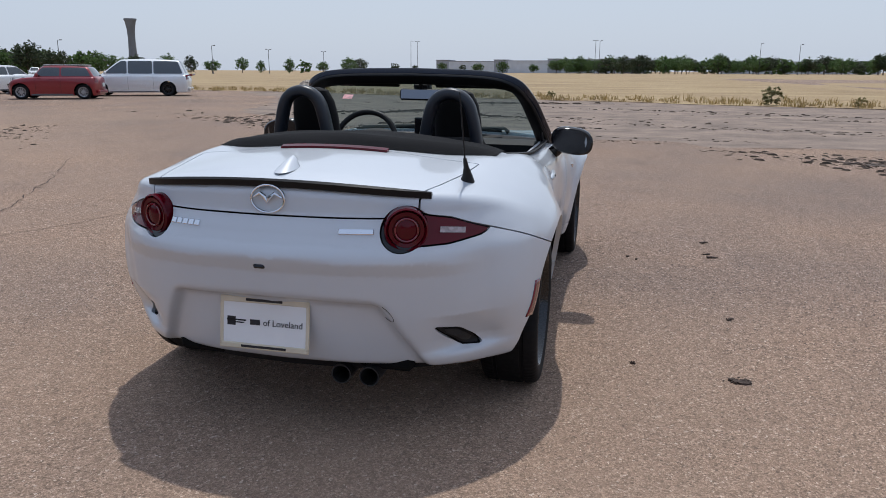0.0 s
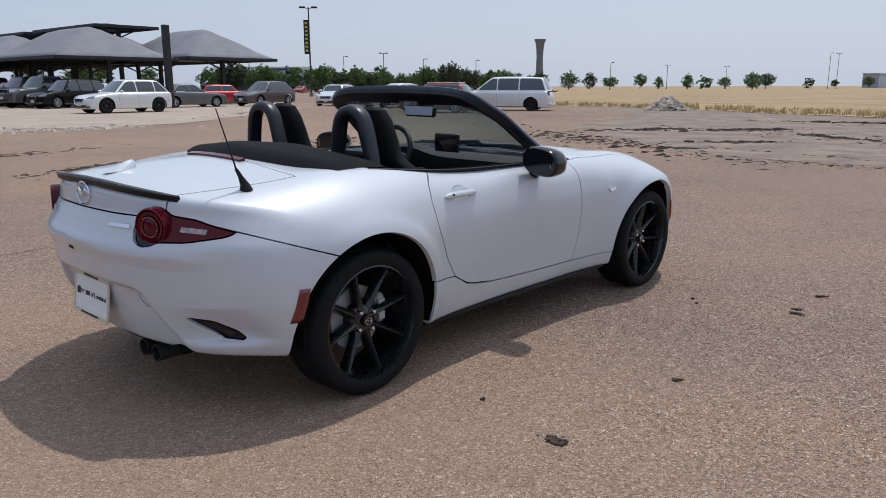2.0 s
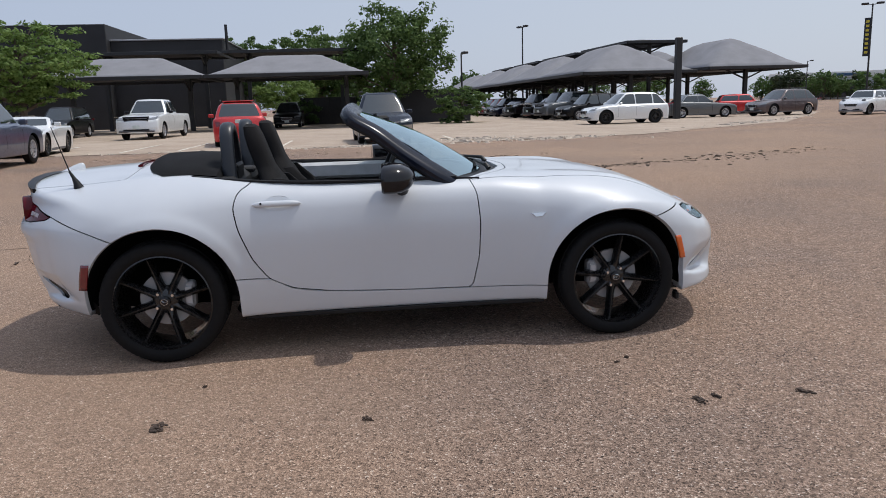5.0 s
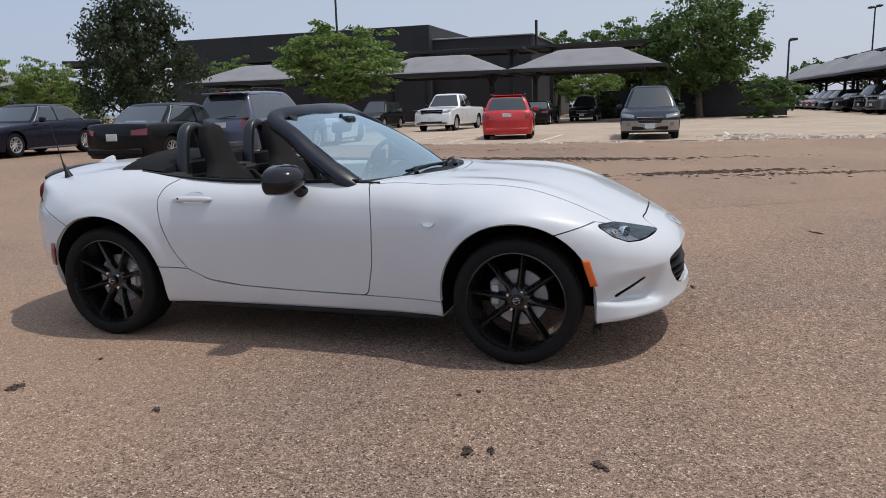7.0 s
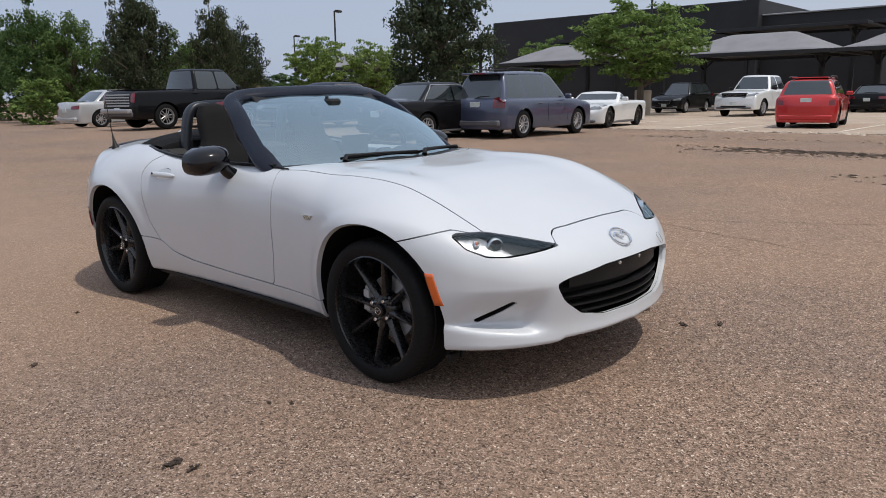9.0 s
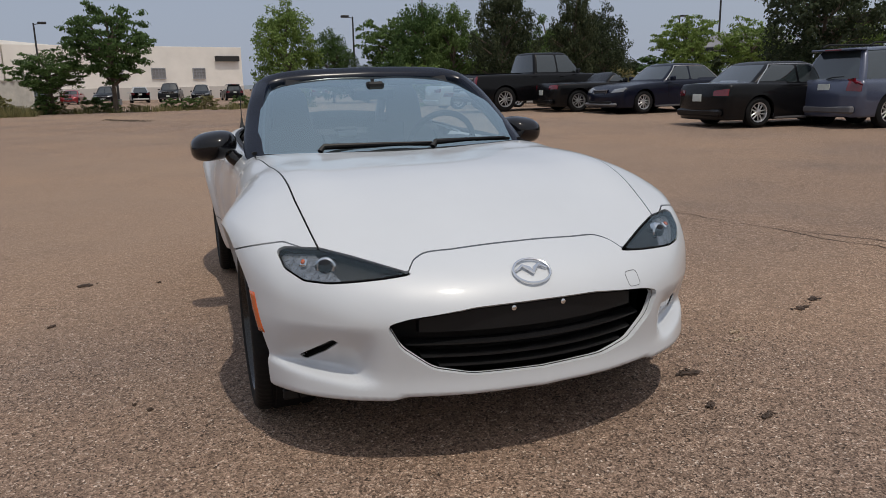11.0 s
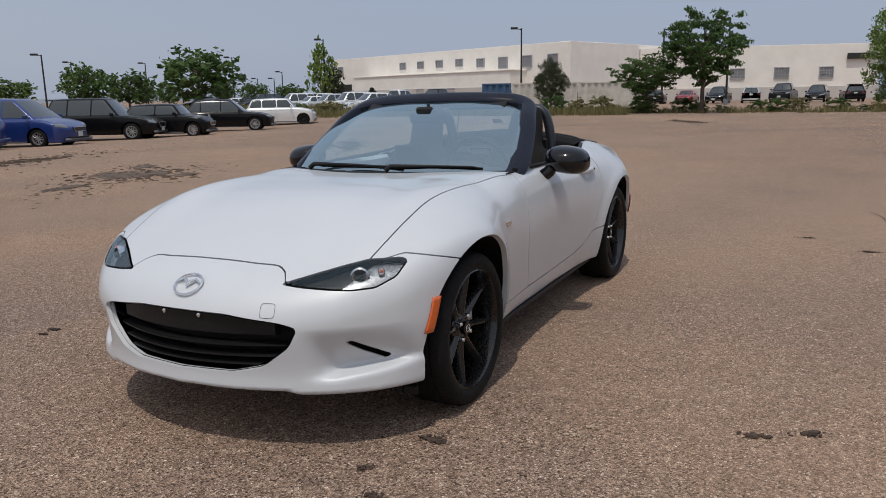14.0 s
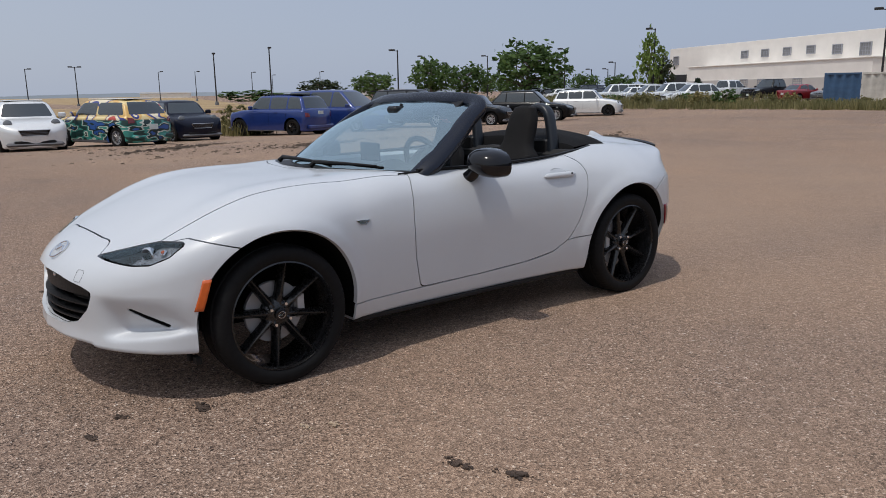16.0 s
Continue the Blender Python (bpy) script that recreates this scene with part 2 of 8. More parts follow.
def rounded(poly, r, n=4):
    """A closed outline with its corners rounded by about r."""
    out = []
    for i, p in enumerate(poly):
        a, b, c = Vector(poly[i - 1]), Vector(p), Vector(poly[(i + 1) % len(poly)])
        k = min(r, 0.45 * (a - b).length, 0.45 * (c - b).length)
        s, e = b + (a - b).normalized() * k, b + (c - b).normalized() * k
        for j in range(n + 1):
            t = j / n
            q = s * (1 - t)**2 + b * 2 * t * (1 - t) + e * t * t
            out.append((q.x, q.y))
    return out

# ---- materials ----
def nodes_of(name):
    m = bpy.data.materials.new(name)
    m.use_nodes = True
    return m, m.node_tree, m.node_tree.nodes["Principled BSDF"]


def texture(nt, kind, scale, detail=4.0, coords="Object", rough=0.6, stretch=None):
    co = nt.nodes.new("ShaderNodeTexCoord")
    tx = nt.nodes.new("ShaderNodeTexNoise" if kind == "noise" else "ShaderNodeTexVoronoi")
    tx.inputs["Scale"].default_value = scale
    if kind == "noise":
        tx.inputs["Detail"].default_value = detail
        tx.inputs["Roughness"].default_value = rough
    src = co.outputs[coords]
    if stretch:
        mp = nt.nodes.new("ShaderNodeMapping")
        mp.inputs["Scale"].default_value = stretch
        nt.links.new(src, mp.inputs["Vector"])
        src = mp.outputs["Vector"]
    nt.links.new(src, tx.inputs["Vector"])
    return tx


def ramp(nt, src, stops):
    r = nt.nodes.new("ShaderNodeValToRGB")
    el = r.color_ramp.elements
    while len(el) < len(stops):
        el.new(0.5)
    for e, (p, c) in zip(el, stops):
        e.position = p
        e.color = (*c, 1) if isinstance(c, (tuple, list)) else (c, c, c, 1)
    nt.links.new(src, r.inputs["Fac"])
    return r


def mix(nt, fac, a, b, mode="MIX"):
    n = nt.nodes.new("ShaderNodeMix")
    n.data_type, n.blend_type = "RGBA", mode
    for key, val in ((0, fac), (6, a), (7, b)):
        if hasattr(val, "is_output"):
            nt.links.new(val, n.inputs[key])
        elif key:
            n.inputs[key].default_value = (*val, 1)
        else:
            n.inputs[key].default_value = val
    return n.outputs[2]


def bump(nt, src, strength, distance, normal=None):
    b = nt.nodes.new("ShaderNodeBump")
    b.inputs["Strength"].default_value, b.inputs["Distance"].default_value = strength, distance
    nt.links.new(src, b.inputs["Height"])
    if normal is not None:
        nt.links.new(normal, b.inputs["Normal"])
    return b.outputs["Normal"]


def plain(name, color, rough=0.6, metal=0.0, vary=0.15, scale=6.0, relief=0.0, grain=120.0, coat=0.0, spec=0.5, emit=None):
    """A surface with faint stains at one scale and fine relief at another."""
    m, nt, p = nodes_of(name)
    t = texture(nt, "noise", scale)
    lo, hi = [c * (1 - vary) for c in color], [min(1, c * (1 + vary)) for c in color]
    r = ramp(nt, t.outputs["Fac"], [(0.3, lo), (0.7, hi)])
    nt.links.new(r.outputs["Color"], p.inputs["Base Color"])
    g = texture(nt, "noise", grain, 2)
    rr = ramp(nt, g.outputs["Fac"], [(0.3, max(0, rough - 0.06)), (0.7, min(1, rough + 0.06))])
    nt.links.new(rr.outputs["Color"], p.inputs["Roughness"])
    p.inputs["Metallic"].default_value = metal
    p.inputs["Specular IOR Level"].default_value = spec
    p.inputs["Coat Weight"].default_value = coat
    p.inputs["Coat Roughness"].default_value = 0.04
    if relief:
        nt.links.new(bump(nt, g.outputs["Fac"], 0.5, relief), p.inputs["Normal"])
    if emit:
        p.inputs["Emission Color"].default_value, p.inputs["Emission Strength"].default_value = (*emit[0], 1), emit[1]
    return m


def car_paint(name, color, flake=0.25, rough=0.32):
    """Lacquered paint: a soft base under a clear coat, with fine dust."""
    m, nt, p = nodes_of(name)
    t = texture(nt, "noise", 2.5, 5)
    r = ramp(nt, t.outputs["Fac"], [(0.35, [c * 0.96 for c in color]), (0.7, color)])
    nt.links.new(r.outputs["Color"], p.inputs["Base Color"])
    g = texture(nt, "noise", 700, 1)
    rr = ramp(nt, g.outputs["Fac"], [(0.3, rough - 0.05), (0.7, rough + 0.08)])
    nt.links.new(rr.outputs["Color"], p.inputs["Roughness"])
    p.inputs["Metallic"].default_value = flake
    p.inputs["Coat Weight"].default_value = 0.8 if max(color) > 0.06 else 0.3
    p.inputs["Specular IOR Level"].default_value = 0.5 if max(color) > 0.06 else 0.12
    dust = texture(nt, "noise", 9, 6)
    dr = ramp(nt, dust.outputs["Fac"], [(0.35, 0.03), (0.75, 0.12)])
    nt.links.new(dr.outputs["Color"], p.inputs["Coat Roughness"])
    return m


def clear_glass(name, tint=(0.8, 0.88, 0.86), face=0.12):
    """A thin pane: mostly see-through, with a mirror-like face."""
    m, nt, p = nodes_of(name)
    out = nt.nodes["Material Output"]
    tr = nt.nodes.new("ShaderNodeBsdfTransparent")
    tr.inputs["Color"].default_value = (*tint, 1)
    gl = nt.nodes.new("ShaderNodeBsdfGlossy")
    gl.inputs["Roughness"].default_value = 0.02
    gl.inputs["Color"].default_value = (0.78, 0.95, 0.99, 1)
    lw = nt.nodes.new("ShaderNodeLayerWeight")
    lw.inputs["Blend"].default_value = 0.5
    pw = nt.nodes.new("ShaderNodeMath")
    pw.operation = "POWER"
    pw.inputs[1].default_value = 4.0
    nt.links.new(lw.outputs["Facing"], pw.inputs[0])
    fr = nt.nodes.new("ShaderNodeMath")
    fr.operation, fr.use_clamp = "MULTIPLY_ADD", True
    fr.inputs[1].default_value, fr.inputs[2].default_value = 0.80, face
    nt.links.new(pw.outputs[0], fr.inputs[0])
    mx = nt.nodes.new("ShaderNodeMixShader")
    nt.links.new(fr.outputs[0], mx.inputs["Fac"])
    nt.links.new(tr.outputs["BSDF"], mx.inputs[1])
    nt.links.new(gl.outputs["BSDF"], mx.inputs[2])
    nt.links.new(mx.outputs["Shader"], out.inputs["Surface"])
    return m


def asphalt_material():
    """Worn brown-grey asphalt: bright and dark chips, dusty drifts, stains and faint tyre bands."""
    m, nt, p = nodes_of("worn_asphalt")
    chips = texture(nt, "voronoi", 138, coords="Object")
    cr = ramp(nt, chips.outputs["Color"], [(0.10, (0.060, 0.043, 0.034)), (0.32, (0.208, 0.143, 0.108)), (0.68, (0.318, 0.222, 0.168)), (0.85, (0.44, 0.33, 0.26)), (1.0, (0.74, 0.64, 0.56))])
    fine = texture(nt, "noise", 230, 3)
    fr = ramp(nt, fine.outputs["Fac"], [(0.36, 0.40), (0.64, 1.52)])
    base = mix(nt, 1.0, cr.outputs["Color"], fr.outputs["Color"], "MULTIPLY")
    mid = texture(nt, "noise", 26, 3, rough=0.7)
    mr = ramp(nt, mid.outputs["Fac"], [(0.34, 0.80), (0.66, 1.18)])
    base = mix(nt, 1.0, base, mr.outputs["Color"], "MULTIPLY")
    wide = texture(nt, "noise", 0.35, 6)
    wr = ramp(nt, wide.outputs["Fac"], [(0.3, (0.76, 0.79, 0.84)), (0.72, (1.17, 1.10, 1.0))])
    base = mix(nt, 1.0, base, wr.outputs["Color"], "MULTIPLY")
    dust = texture(nt, "noise", 0.06, 7, rough=0.7)
    dr = ramp(nt, dust.outputs["Fac"], [(0.44, 0.0), (0.68, 0.7)])
    base = mix(nt, dr.outputs["Color"], base, (0.345, 0.240, 0.170))
    spots = texture(nt, "noise", 1.7, 5, rough=0.7)
    sr = ramp(nt, spots.outputs["Fac"], [(0.64, 1.0), (0.76, 0.68)])
    base = mix(nt, 1.0, base, sr.outputs["Color"], "MULTIPLY")
    drops = texture(nt, "noise", 5.5, 3, rough=0.6)
    pr = ramp(nt, drops.outputs["Fac"], [(0.69, 1.0), (0.76, 0.60)])
    base = mix(nt, 1.0, base, pr.outputs["Color"], "MULTIPLY")
    nt.links.new(base, p.inputs["Base Color"])
    p.inputs["Roughness"].default_value = 0.88
    p.inputs["Specular IOR Level"].default_value = 0.2
    n1 = bump(nt, chips.outputs["Distance"], 0.6, 0.007)
    nt.links.new(bump(nt, fine.outputs["Fac"], 0.5, 0.003, n1), p.inputs["Normal"])
    return m


ASPHALT = asphalt_material()
WHITE_PAINT = car_paint("pearl_white_paint", (0.568, 0.594, 0.628), 0.03, 0.42)
BLACK_PLASTIC = plain("black_plastic", (0.007, 0.007, 0.008), 0.5, relief=0.0004, spec=0.3)
GLOSS_BLACK = plain("gloss_black", (0.006, 0.006, 0.008), 0.12, coat=0.2, spec=0.35)
# for seams, rubber and hidden hollows, whose shade is put into the colour
GAP_BLACK = plain("shadowed_rubber", (0.004, 0.004, 0.004), 0.95, spec=0.2)
RUBBER = plain("tyre_rubber", (0.006, 0.006, 0.0065), 0.7, relief=0.001, grain=60, spec=0.22)
RIM_BLACK = plain("satin_black_alloy", (0.010, 0.010, 0.011), 0.26, metal=0.25, coat=0.5)
CHROME = plain("chrome", (0.75, 0.76, 0.78), 0.12, metal=1.0, vary=0.03)
STEEL = plain("worn_steel", (0.32, 0.32, 0.33), 0.4, metal=1.0)
DARK_STEEL = plain("sooty_steel", (0.05, 0.05, 0.052), 0.5, metal=0.8)
RED_LENS = plain("red_lens", (0.15, 0.002, 0.010), 0.06, coat=1.0)
DARK_RED_LENS = plain("dark_red_lens", (0.085, 0.001, 0.006), 0.05, spec=0.3)
# mirror colour darkened in place of a reflection of dark ground and bodywork
MIRROR_GLASS = plain("darkened_mirror", (0.22, 0.23, 0.25), 0.04, metal=1.0, vary=0.03)
CLEAR_LENS = plain("milky_lens", (0.30, 0.24, 0.24), 0.08, coat=1.0, vary=0.5, scale=60)
REFLECTOR = plain("lamp_reflector", (0.22, 0.23, 0.25), 0.30, metal=0.6, vary=0.55, scale=45)
HOOP = plain("blue_black_hoop_trim", (0.012, 0.015, 0.021), 0.36, relief=0.0005, grain=300)
AMBER = plain("amber_lens", (0.60, 0.10, 0.008), 0.18, coat=1.0)
FABRIC = plain("black_canvas", (0.007, 0.007, 0.008), 0.92, relief=0.0015, grain=400, spec=0.2)
SEAT_CLOTH = plain("black_seat_cloth", (0.008, 0.0075, 0.008), 0.85, relief=0.001, grain=300, spec=0.25)
GLASS = clear_glass("windscreen_glass", (0.70, 0.85, 0.87), 0.40)
LAMP_GLASS = clear_glass("lamp_lens_glass", (0.88, 0.90, 0.92), 0.06)
SPOILER = plain("satin_black_spoiler", (0.006, 0.006, 0.007), 0.42, spec=0.25)
PILLAR = plain("dark_blue_black_trim", (0.007, 0.010, 0.020), 0.24, spec=0.30, grain=1500)

# ---- ground ----
g = Geo()
rings = [0, 0.25, 0.5, 0.75, 1.0, 1.25, 1.5, 1.75, 2, 2.5, 3, 3.5, 4, 5, 6, 7, 8, 9, 11, 13, 14.5, 16, 18, 20, 22, 24, 26, 28, 30, 34, 38, 45, 55, 70, 90, 110, 180, 300, 600, 1200, 2500, 4500]
verts, faces, n = [], [], 96


def ease(t):
    t = min(1.0, max(0.0, t))
    return t * t * (3 - 2 * t)


def ground_height(x, y):
    """The lot swells gently under the car's left side and below the pickup, and falls away towards the far row."""
    t = min(1.0, max(0.0, (0.7 - x) / 2.4))
    far = ease((18 - math.hypot(x, y)) / 12)
    sink = 0.36 * ease((x - 13) / 14) * ease((y + 42) / 14) * ease((260 - math.hypot(x, y)) / 120)
    rise = 0.25 * math.exp(-((x + 12) / 9)**2 - ((y + 20) / 9)**2)
    return 0.026 * t * (1.6 - 0.6 * t) * far - sink + rise


def draped(poly, lift, radii, n=240):
    """A sheet inside an outline that follows the ground."""
    v = [(0.0, 0.0, ground_height(0, 0) + lift)]
    t = [(0, 1 + k, 1 + (k + 1) % n) for k in range(n)]
    for i, r in enumerate(radii):
        for k in range(n):
            x, y = r * math.cos(k * math.tau / n), r * math.sin(k * math.tau / n)
            v.append((x, y, ground_height(x, y) + lift))
            if i:
                a, b = 1 + (i - 1) * n + k, 1 + (i - 1) * n + (k + 1) % n
                t += [(a, a + n, b + n), (a, b + n, b)]
    v = np.array(v)
    m = (v, np.tile((0.0, 0.0, 1.0), (len(v), 1)), np.array(t))
    return clip(m, poly_field(v[:, 0], v[:, 1], list(poly)))


verts.append((0, 0, ground_height(0, 0)))
for r in rings[1:]:
    verts += [(r * math.cos(k * math.tau / n), r * math.sin(k * math.tau / n), ground_height(r * math.cos(k * math.tau / n), r * math.sin(k * math.tau / n))) for k in range(n)]
for k in range(n):
    faces.append((0, 1 + k, 1 + (k + 1) % n))
for i in range(len(rings) - 2):
    for k in range(n):
        a, b = 1 + i * n + k, 1 + i * n + (k + 1) % n
        faces.append((a, a + n, b + n, b))
ground = tagged(part("ground", geo_from(verts, faces), ASPHALT), "worn brown-grey asphalt lot with chips and dust", "ground", kind="structure")

# ---- the white roadster: body surface ----
body_top = curve([-2.0, -1.93, -1.87, -1.77, -1.5, -1.2, -0.9, -0.6, -0.3, 0.0, 0.3, 0.6, 0.78, 1.0, 1.17, 1.335, 1.5, 1.66, 1.79, 1.88, 1.95, 2.05],
                 [0.84, 0.872, 0.895, 0.915, 0.935, 0.945, 0.94, 0.905, 0.882, 0.878, 0.884, 0.890, 0.887, 0.873, 0.852, 0.812, 0.75, 0.675, 0.61, 0.555, 0.49, 0.36])
body_camber = curve([-2.0, -1.5, -1.0, -0.6, 0.0, 0.5, 0.8, 1.2, 1.5, 1.9], [0.09, 0.075, 0.05, 0.03, 0.02, 0.03, 0.05, 0.05, 0.06, 0.07])
body_width = curve([-2.0, -1.7, -1.5, -1.32, -1.155, -0.95, -0.75, -0.5, 0.0, 0.4, 0.735, 0.95, 1.155, 1.35, 1.5, 1.7, 2.0],
                   [0.78, 0.80, 0.825, 0.858, 0.870, 0.850, 0.815, 0.792, 0.780, 0.780, 0.797, 0.846, 0.881, 0.874, 0.848, 0.825, 0.795])
body_drop = curve([-2.0, -1.5, -1.155, -0.7, 0.0, 0.5, 0.9, 1.155, 1.5, 2.0], [0.16, 0.16, 0.15, 0.085, 0.07, 0.07, 0.11, 0.15, 0.18, 0.2])
nose_plan = curve([0, 0.2, 0.38, 0.5, 0.58, 0.70, 0.78, 0.85, 0.95], [0, 0.020, 0.070, 0.124, 0.172, 0.282, 0.385, 0.56, 0.98])
tail_plan = curve([0, 0.2, 0.3, 0.45, 0.58, 0.67, 0.79, 0.86, 0.95], [0, 0.012, 0.03, 0.085, 0.18, 0.285, 0.45, 0.66, 1.1])
nose_side = curve([0.05, 0.13, 0.2, 0.3, 0.44, 0.52, 0.7], [1.83, 1.915, 1.937, 1.927, 1.937, 1.932, 1.905])
tail_side = curve([0.15, 0.22, 0.30, 0.45, 0.60, 0.67, 0.74, 0.80, 0.86, 0.95], [-1.80, -1.865, -1.915, -1.955, -1.980, -1.990, -1.958, -1.930, -1.925, -1.93])
body_floor = curve([-2.0, -1.5, -1.0, 0.9, 1.45, 1.7, 2.0], [0.285, 0.24, 0.205, 0.20, 0.224, 0.231, 0.240])


def bell(q, w):
    return np.exp(-(q / w)**2)


def body_field(x, y, z):
    ax = np.sqrt(x * x + 1e-4)
    high = np.maximum(z - 0.55, 0) / 0.33
    low = np.maximum(0.5 - z, 0) / 0.3
    side = ax - (body_width(y) - body_drop(y) * high**2.3 - 0.055 * low**2)
    flank = bell(y - 0.0, 0.75) * bell(z - 0.42, 0.12)
    side = side + 0.012 * flank
    for yc in (-1.155, 1.155):      # flared lip round each wheel arch
        side = side - 0.011 / (1 + np.exp((np.hypot(y - yc, z - 0.318) - 0.424) / 0.013))
    crest_f = 0.026 * bell(ax - 0.58, 0.13) * bell(y - 1.15, 0.45)
    valley = -0.030 * bell(ax, 0.40) * bell(y - 0.75, 0.42)
    crest_r = 0.020 * bell(ax - 0.60, 0.13) * bell(y + 1.15, 0.35)
    top = z - (body_top(y) - body_camber(y) * (ax / 0.62)**2 + crest_f + valley + crest_r)
    shelf = 0.292 + 0.12 * (ax - 0.60)      # the corner intake: a hollow that deepens down to the lip's shelf
    scoop_f = 0.085 * np.clip((0.455 - z) / 0.14, 0, 1)**1.3 / (1 + np.exp((shelf - z) / 0.006)) / (1 + np.exp((0.50 + 0.25 * (0.40 - z) - ax) / 0.016)) / (1 + np.exp((ax - 0.745) / 0.03))
    nose = (y - (nose_side(z) - nose_plan(ax))) + scoop_f
    plate_zone = 0.046 / (1 + np.exp((ax - 0.345 - 0.55 * (0.52 - z)) / 0.008)) / (1 + np.exp((z - 0.520 + 0.10 * ax * ax) / 0.006))
    scoop_r = 0.055 * np.clip((0.46 - z) / 0.10, 0, 1) / (1 + np.exp((0.318 - z) / 0.006)) * bell(ax - 0.61, 0.10)
    corner = 0.085 * bell(z - 0.48, 0.20) * np.clip((ax - 0.45) / 0.35, 0, 1)**2
    crease = 0.012 * np.maximum(0, 1 - np.abs(z - 0.660 + 0.05 * ax * ax) / 0.045) * np.clip((0.66 - ax) / 0.1, 0, 1)
    tail = (tail_side(z) + tail_plan(ax) - corner - crease - y) + plate_zone + scoop_r
    under = body_floor(y) - 0.012 * np.clip((y - 1.3) / 0.2, 0, 1) / (1 + np.exp((0.43 - ax) / 0.008)) - z
    f = smax(top, nose * 0.8, 0.10)
    f = smax(f, tail * 0.8, 0.03)
    f = smax(f, side, 0.11)
    return smax(f, under, 0.02)


def arch_field(y, z, yc, r):
    d = np.hypot(y - yc, np.maximum(z - 0.316, 0))
    return d - r



half = field_mesh(body_field, (-0.03, -2.05, 0.08), (0.92, 2.05, 1.0), 0.013)
half = clip(half, -half[0][:, 0])
half[1][half[0][:, 0] < 1e-5, 0] = 0

# ---- outlines of its panels, for the half x > 0 ----
OPENING = rounded([(-0.2, -1.20), (0.30, -1.20), (0.52, -1.15), (0.61, -1.0), (0.655, -0.80), (0.668, -0.55), (0.662, 0.0), (0.662, 0.34), (0.64, 0.42), (0.45, 0.56), (0.2, 0.64), (-0.2, 0.655)], 0.05)      # x, y
DOOR = rounded([(0.372, 1.05), (0.385, 0.87), (0.424, 0.787), (0.436, 0.64), (0.428, 0.46), (0.392, 0.292), (0.0, 0.298), (-0.32, 0.313), (-0.52, 0.342), (-0.636, 0.40), (-0.71, 0.506), (-0.768, 0.652), (-0.79, 0.764), (-0.765, 0.835), (-0.70, 0.872), (-0.66, 1.05)], 0.03)      # y, z
GRILLE = rounded([(-0.2, 0.508), (0.20, 0.503), (0.40, 0.480), (0.460, 0.462), (0.425, 0.392), (0.335, 0.325), (0.22, 0.303), (-0.2, 0.298)], 0.02)      # x, z
HEADLAMP_LINE = rounded([(0.362, 0.596), (0.44, 0.619), (0.52, 0.642), (0.60, 0.662), (0.70, 0.665), (0.724, 0.655), (0.712, 0.612), (0.665, 0.582), (0.60, 0.578), (0.53, 0.582), (0.44, 0.588)], 0.008)      # x, z
FOG = rounded([(0.586, 0.404), (0.604, 0.406), (0.688, 0.328), (0.666, 0.320), (0.622, 0.360)], 0.008)      # x, z
TAIL_FOG = rounded([(0.515, 0.418), (0.585, 0.402), (0.648, 0.322), (0.585, 0.330), (0.545, 0.372)], 0.012)      # x, z
TAIL_RING = (0.430, 0.755, 0.068)      # x, z, radius
TAIL_WING = rounded([(0.46, 0.800), (0.56, 0.782), (0.672, 0.737), (0.650, 0.722), (0.56, 0.705), (0.46, 0.703)], 0.01)      # x, z
hood_side = curve([0.3, 0.5, 0.764, 1.094, 1.295, 1.5, 1.6, 1.72], [0.690, 0.664, 0.645, 0.634, 0.632, 0.615, 0.602, 0.58])
hood_front = curve([0, 0.2, 0.29, 0.335, 0.375, 0.5, 0.7], [1.712, 1.708, 1.700, 1.718, 1.765, 1.80, 1.80])
hood_rear = curve([0, 0.3, 0.5, 0.62, 0.7], [0.70, 0.66, 0.58, 0.47, 0.36])
lid_side = curve([-2.0, -1.83, -1.67, -1.43, -1.2, -1.0], [0.46, 0.468, 0.505, 0.552, 0.575, 0.58])
sill_top = curve([-0.82, -0.64, -0.52, -0.32, 0.0, 0.38, 0.82], [0.412, 0.40, 0.342, 0.313, 0.298, 0.290, 0.284])
GAP = 0.0028


def split(mesh, field):
    """Cuts a panel out along field = 0 and leaves a narrow gap."""
    d = field(*mesh[0].T)
    inner = clip(mesh, d + GAP)
    return inner, clip(mesh, GAP - d)


def both(name, mesh, mat, parent, depth=0.012, label="", far=False):
    """The panel on the right and its twin on the left."""
    m = rim(mesh, depth) if depth else mesh
    return part(name, m, mat, parent, label), part(name, mirrored(m), mat, parent, label)


def across(name, mesh, mat, parent, depth=0.012, label=""):
    """A panel that spans the middle."""
    m = rim(mesh, depth, lambda c: c[:, 0] > 1e-4) if depth else mesh
    return part(name, joined(m, mirrored(m)), mat, parent, label)


LEAN = 0.6      # degrees by which the car leans to its right on the uneven lot
roadster = thing("roadster", "pearl white two-seat convertible with black wheels, top folded", "car",
                 Matrix.Translation((0.7, 0, 0)) @ Matrix.Rotation(radians(LEAN), 4, "Y") @ Matrix.Translation((-0.7, 0, 0)))
for yc in (-1.155, 1.155):
    v = half[0]
    half = clip(half, np.where(v[:, 0] > 0.4, -arch_field(v[:, 1], v[:, 2], yc, 0.371), -1))
open_field = lambda x, y, z: np.where(z > 0.7, poly_field(x, y, OPENING), 1)
v = half[0]
half = clip(half, -open_field(*v.T))
shell = half
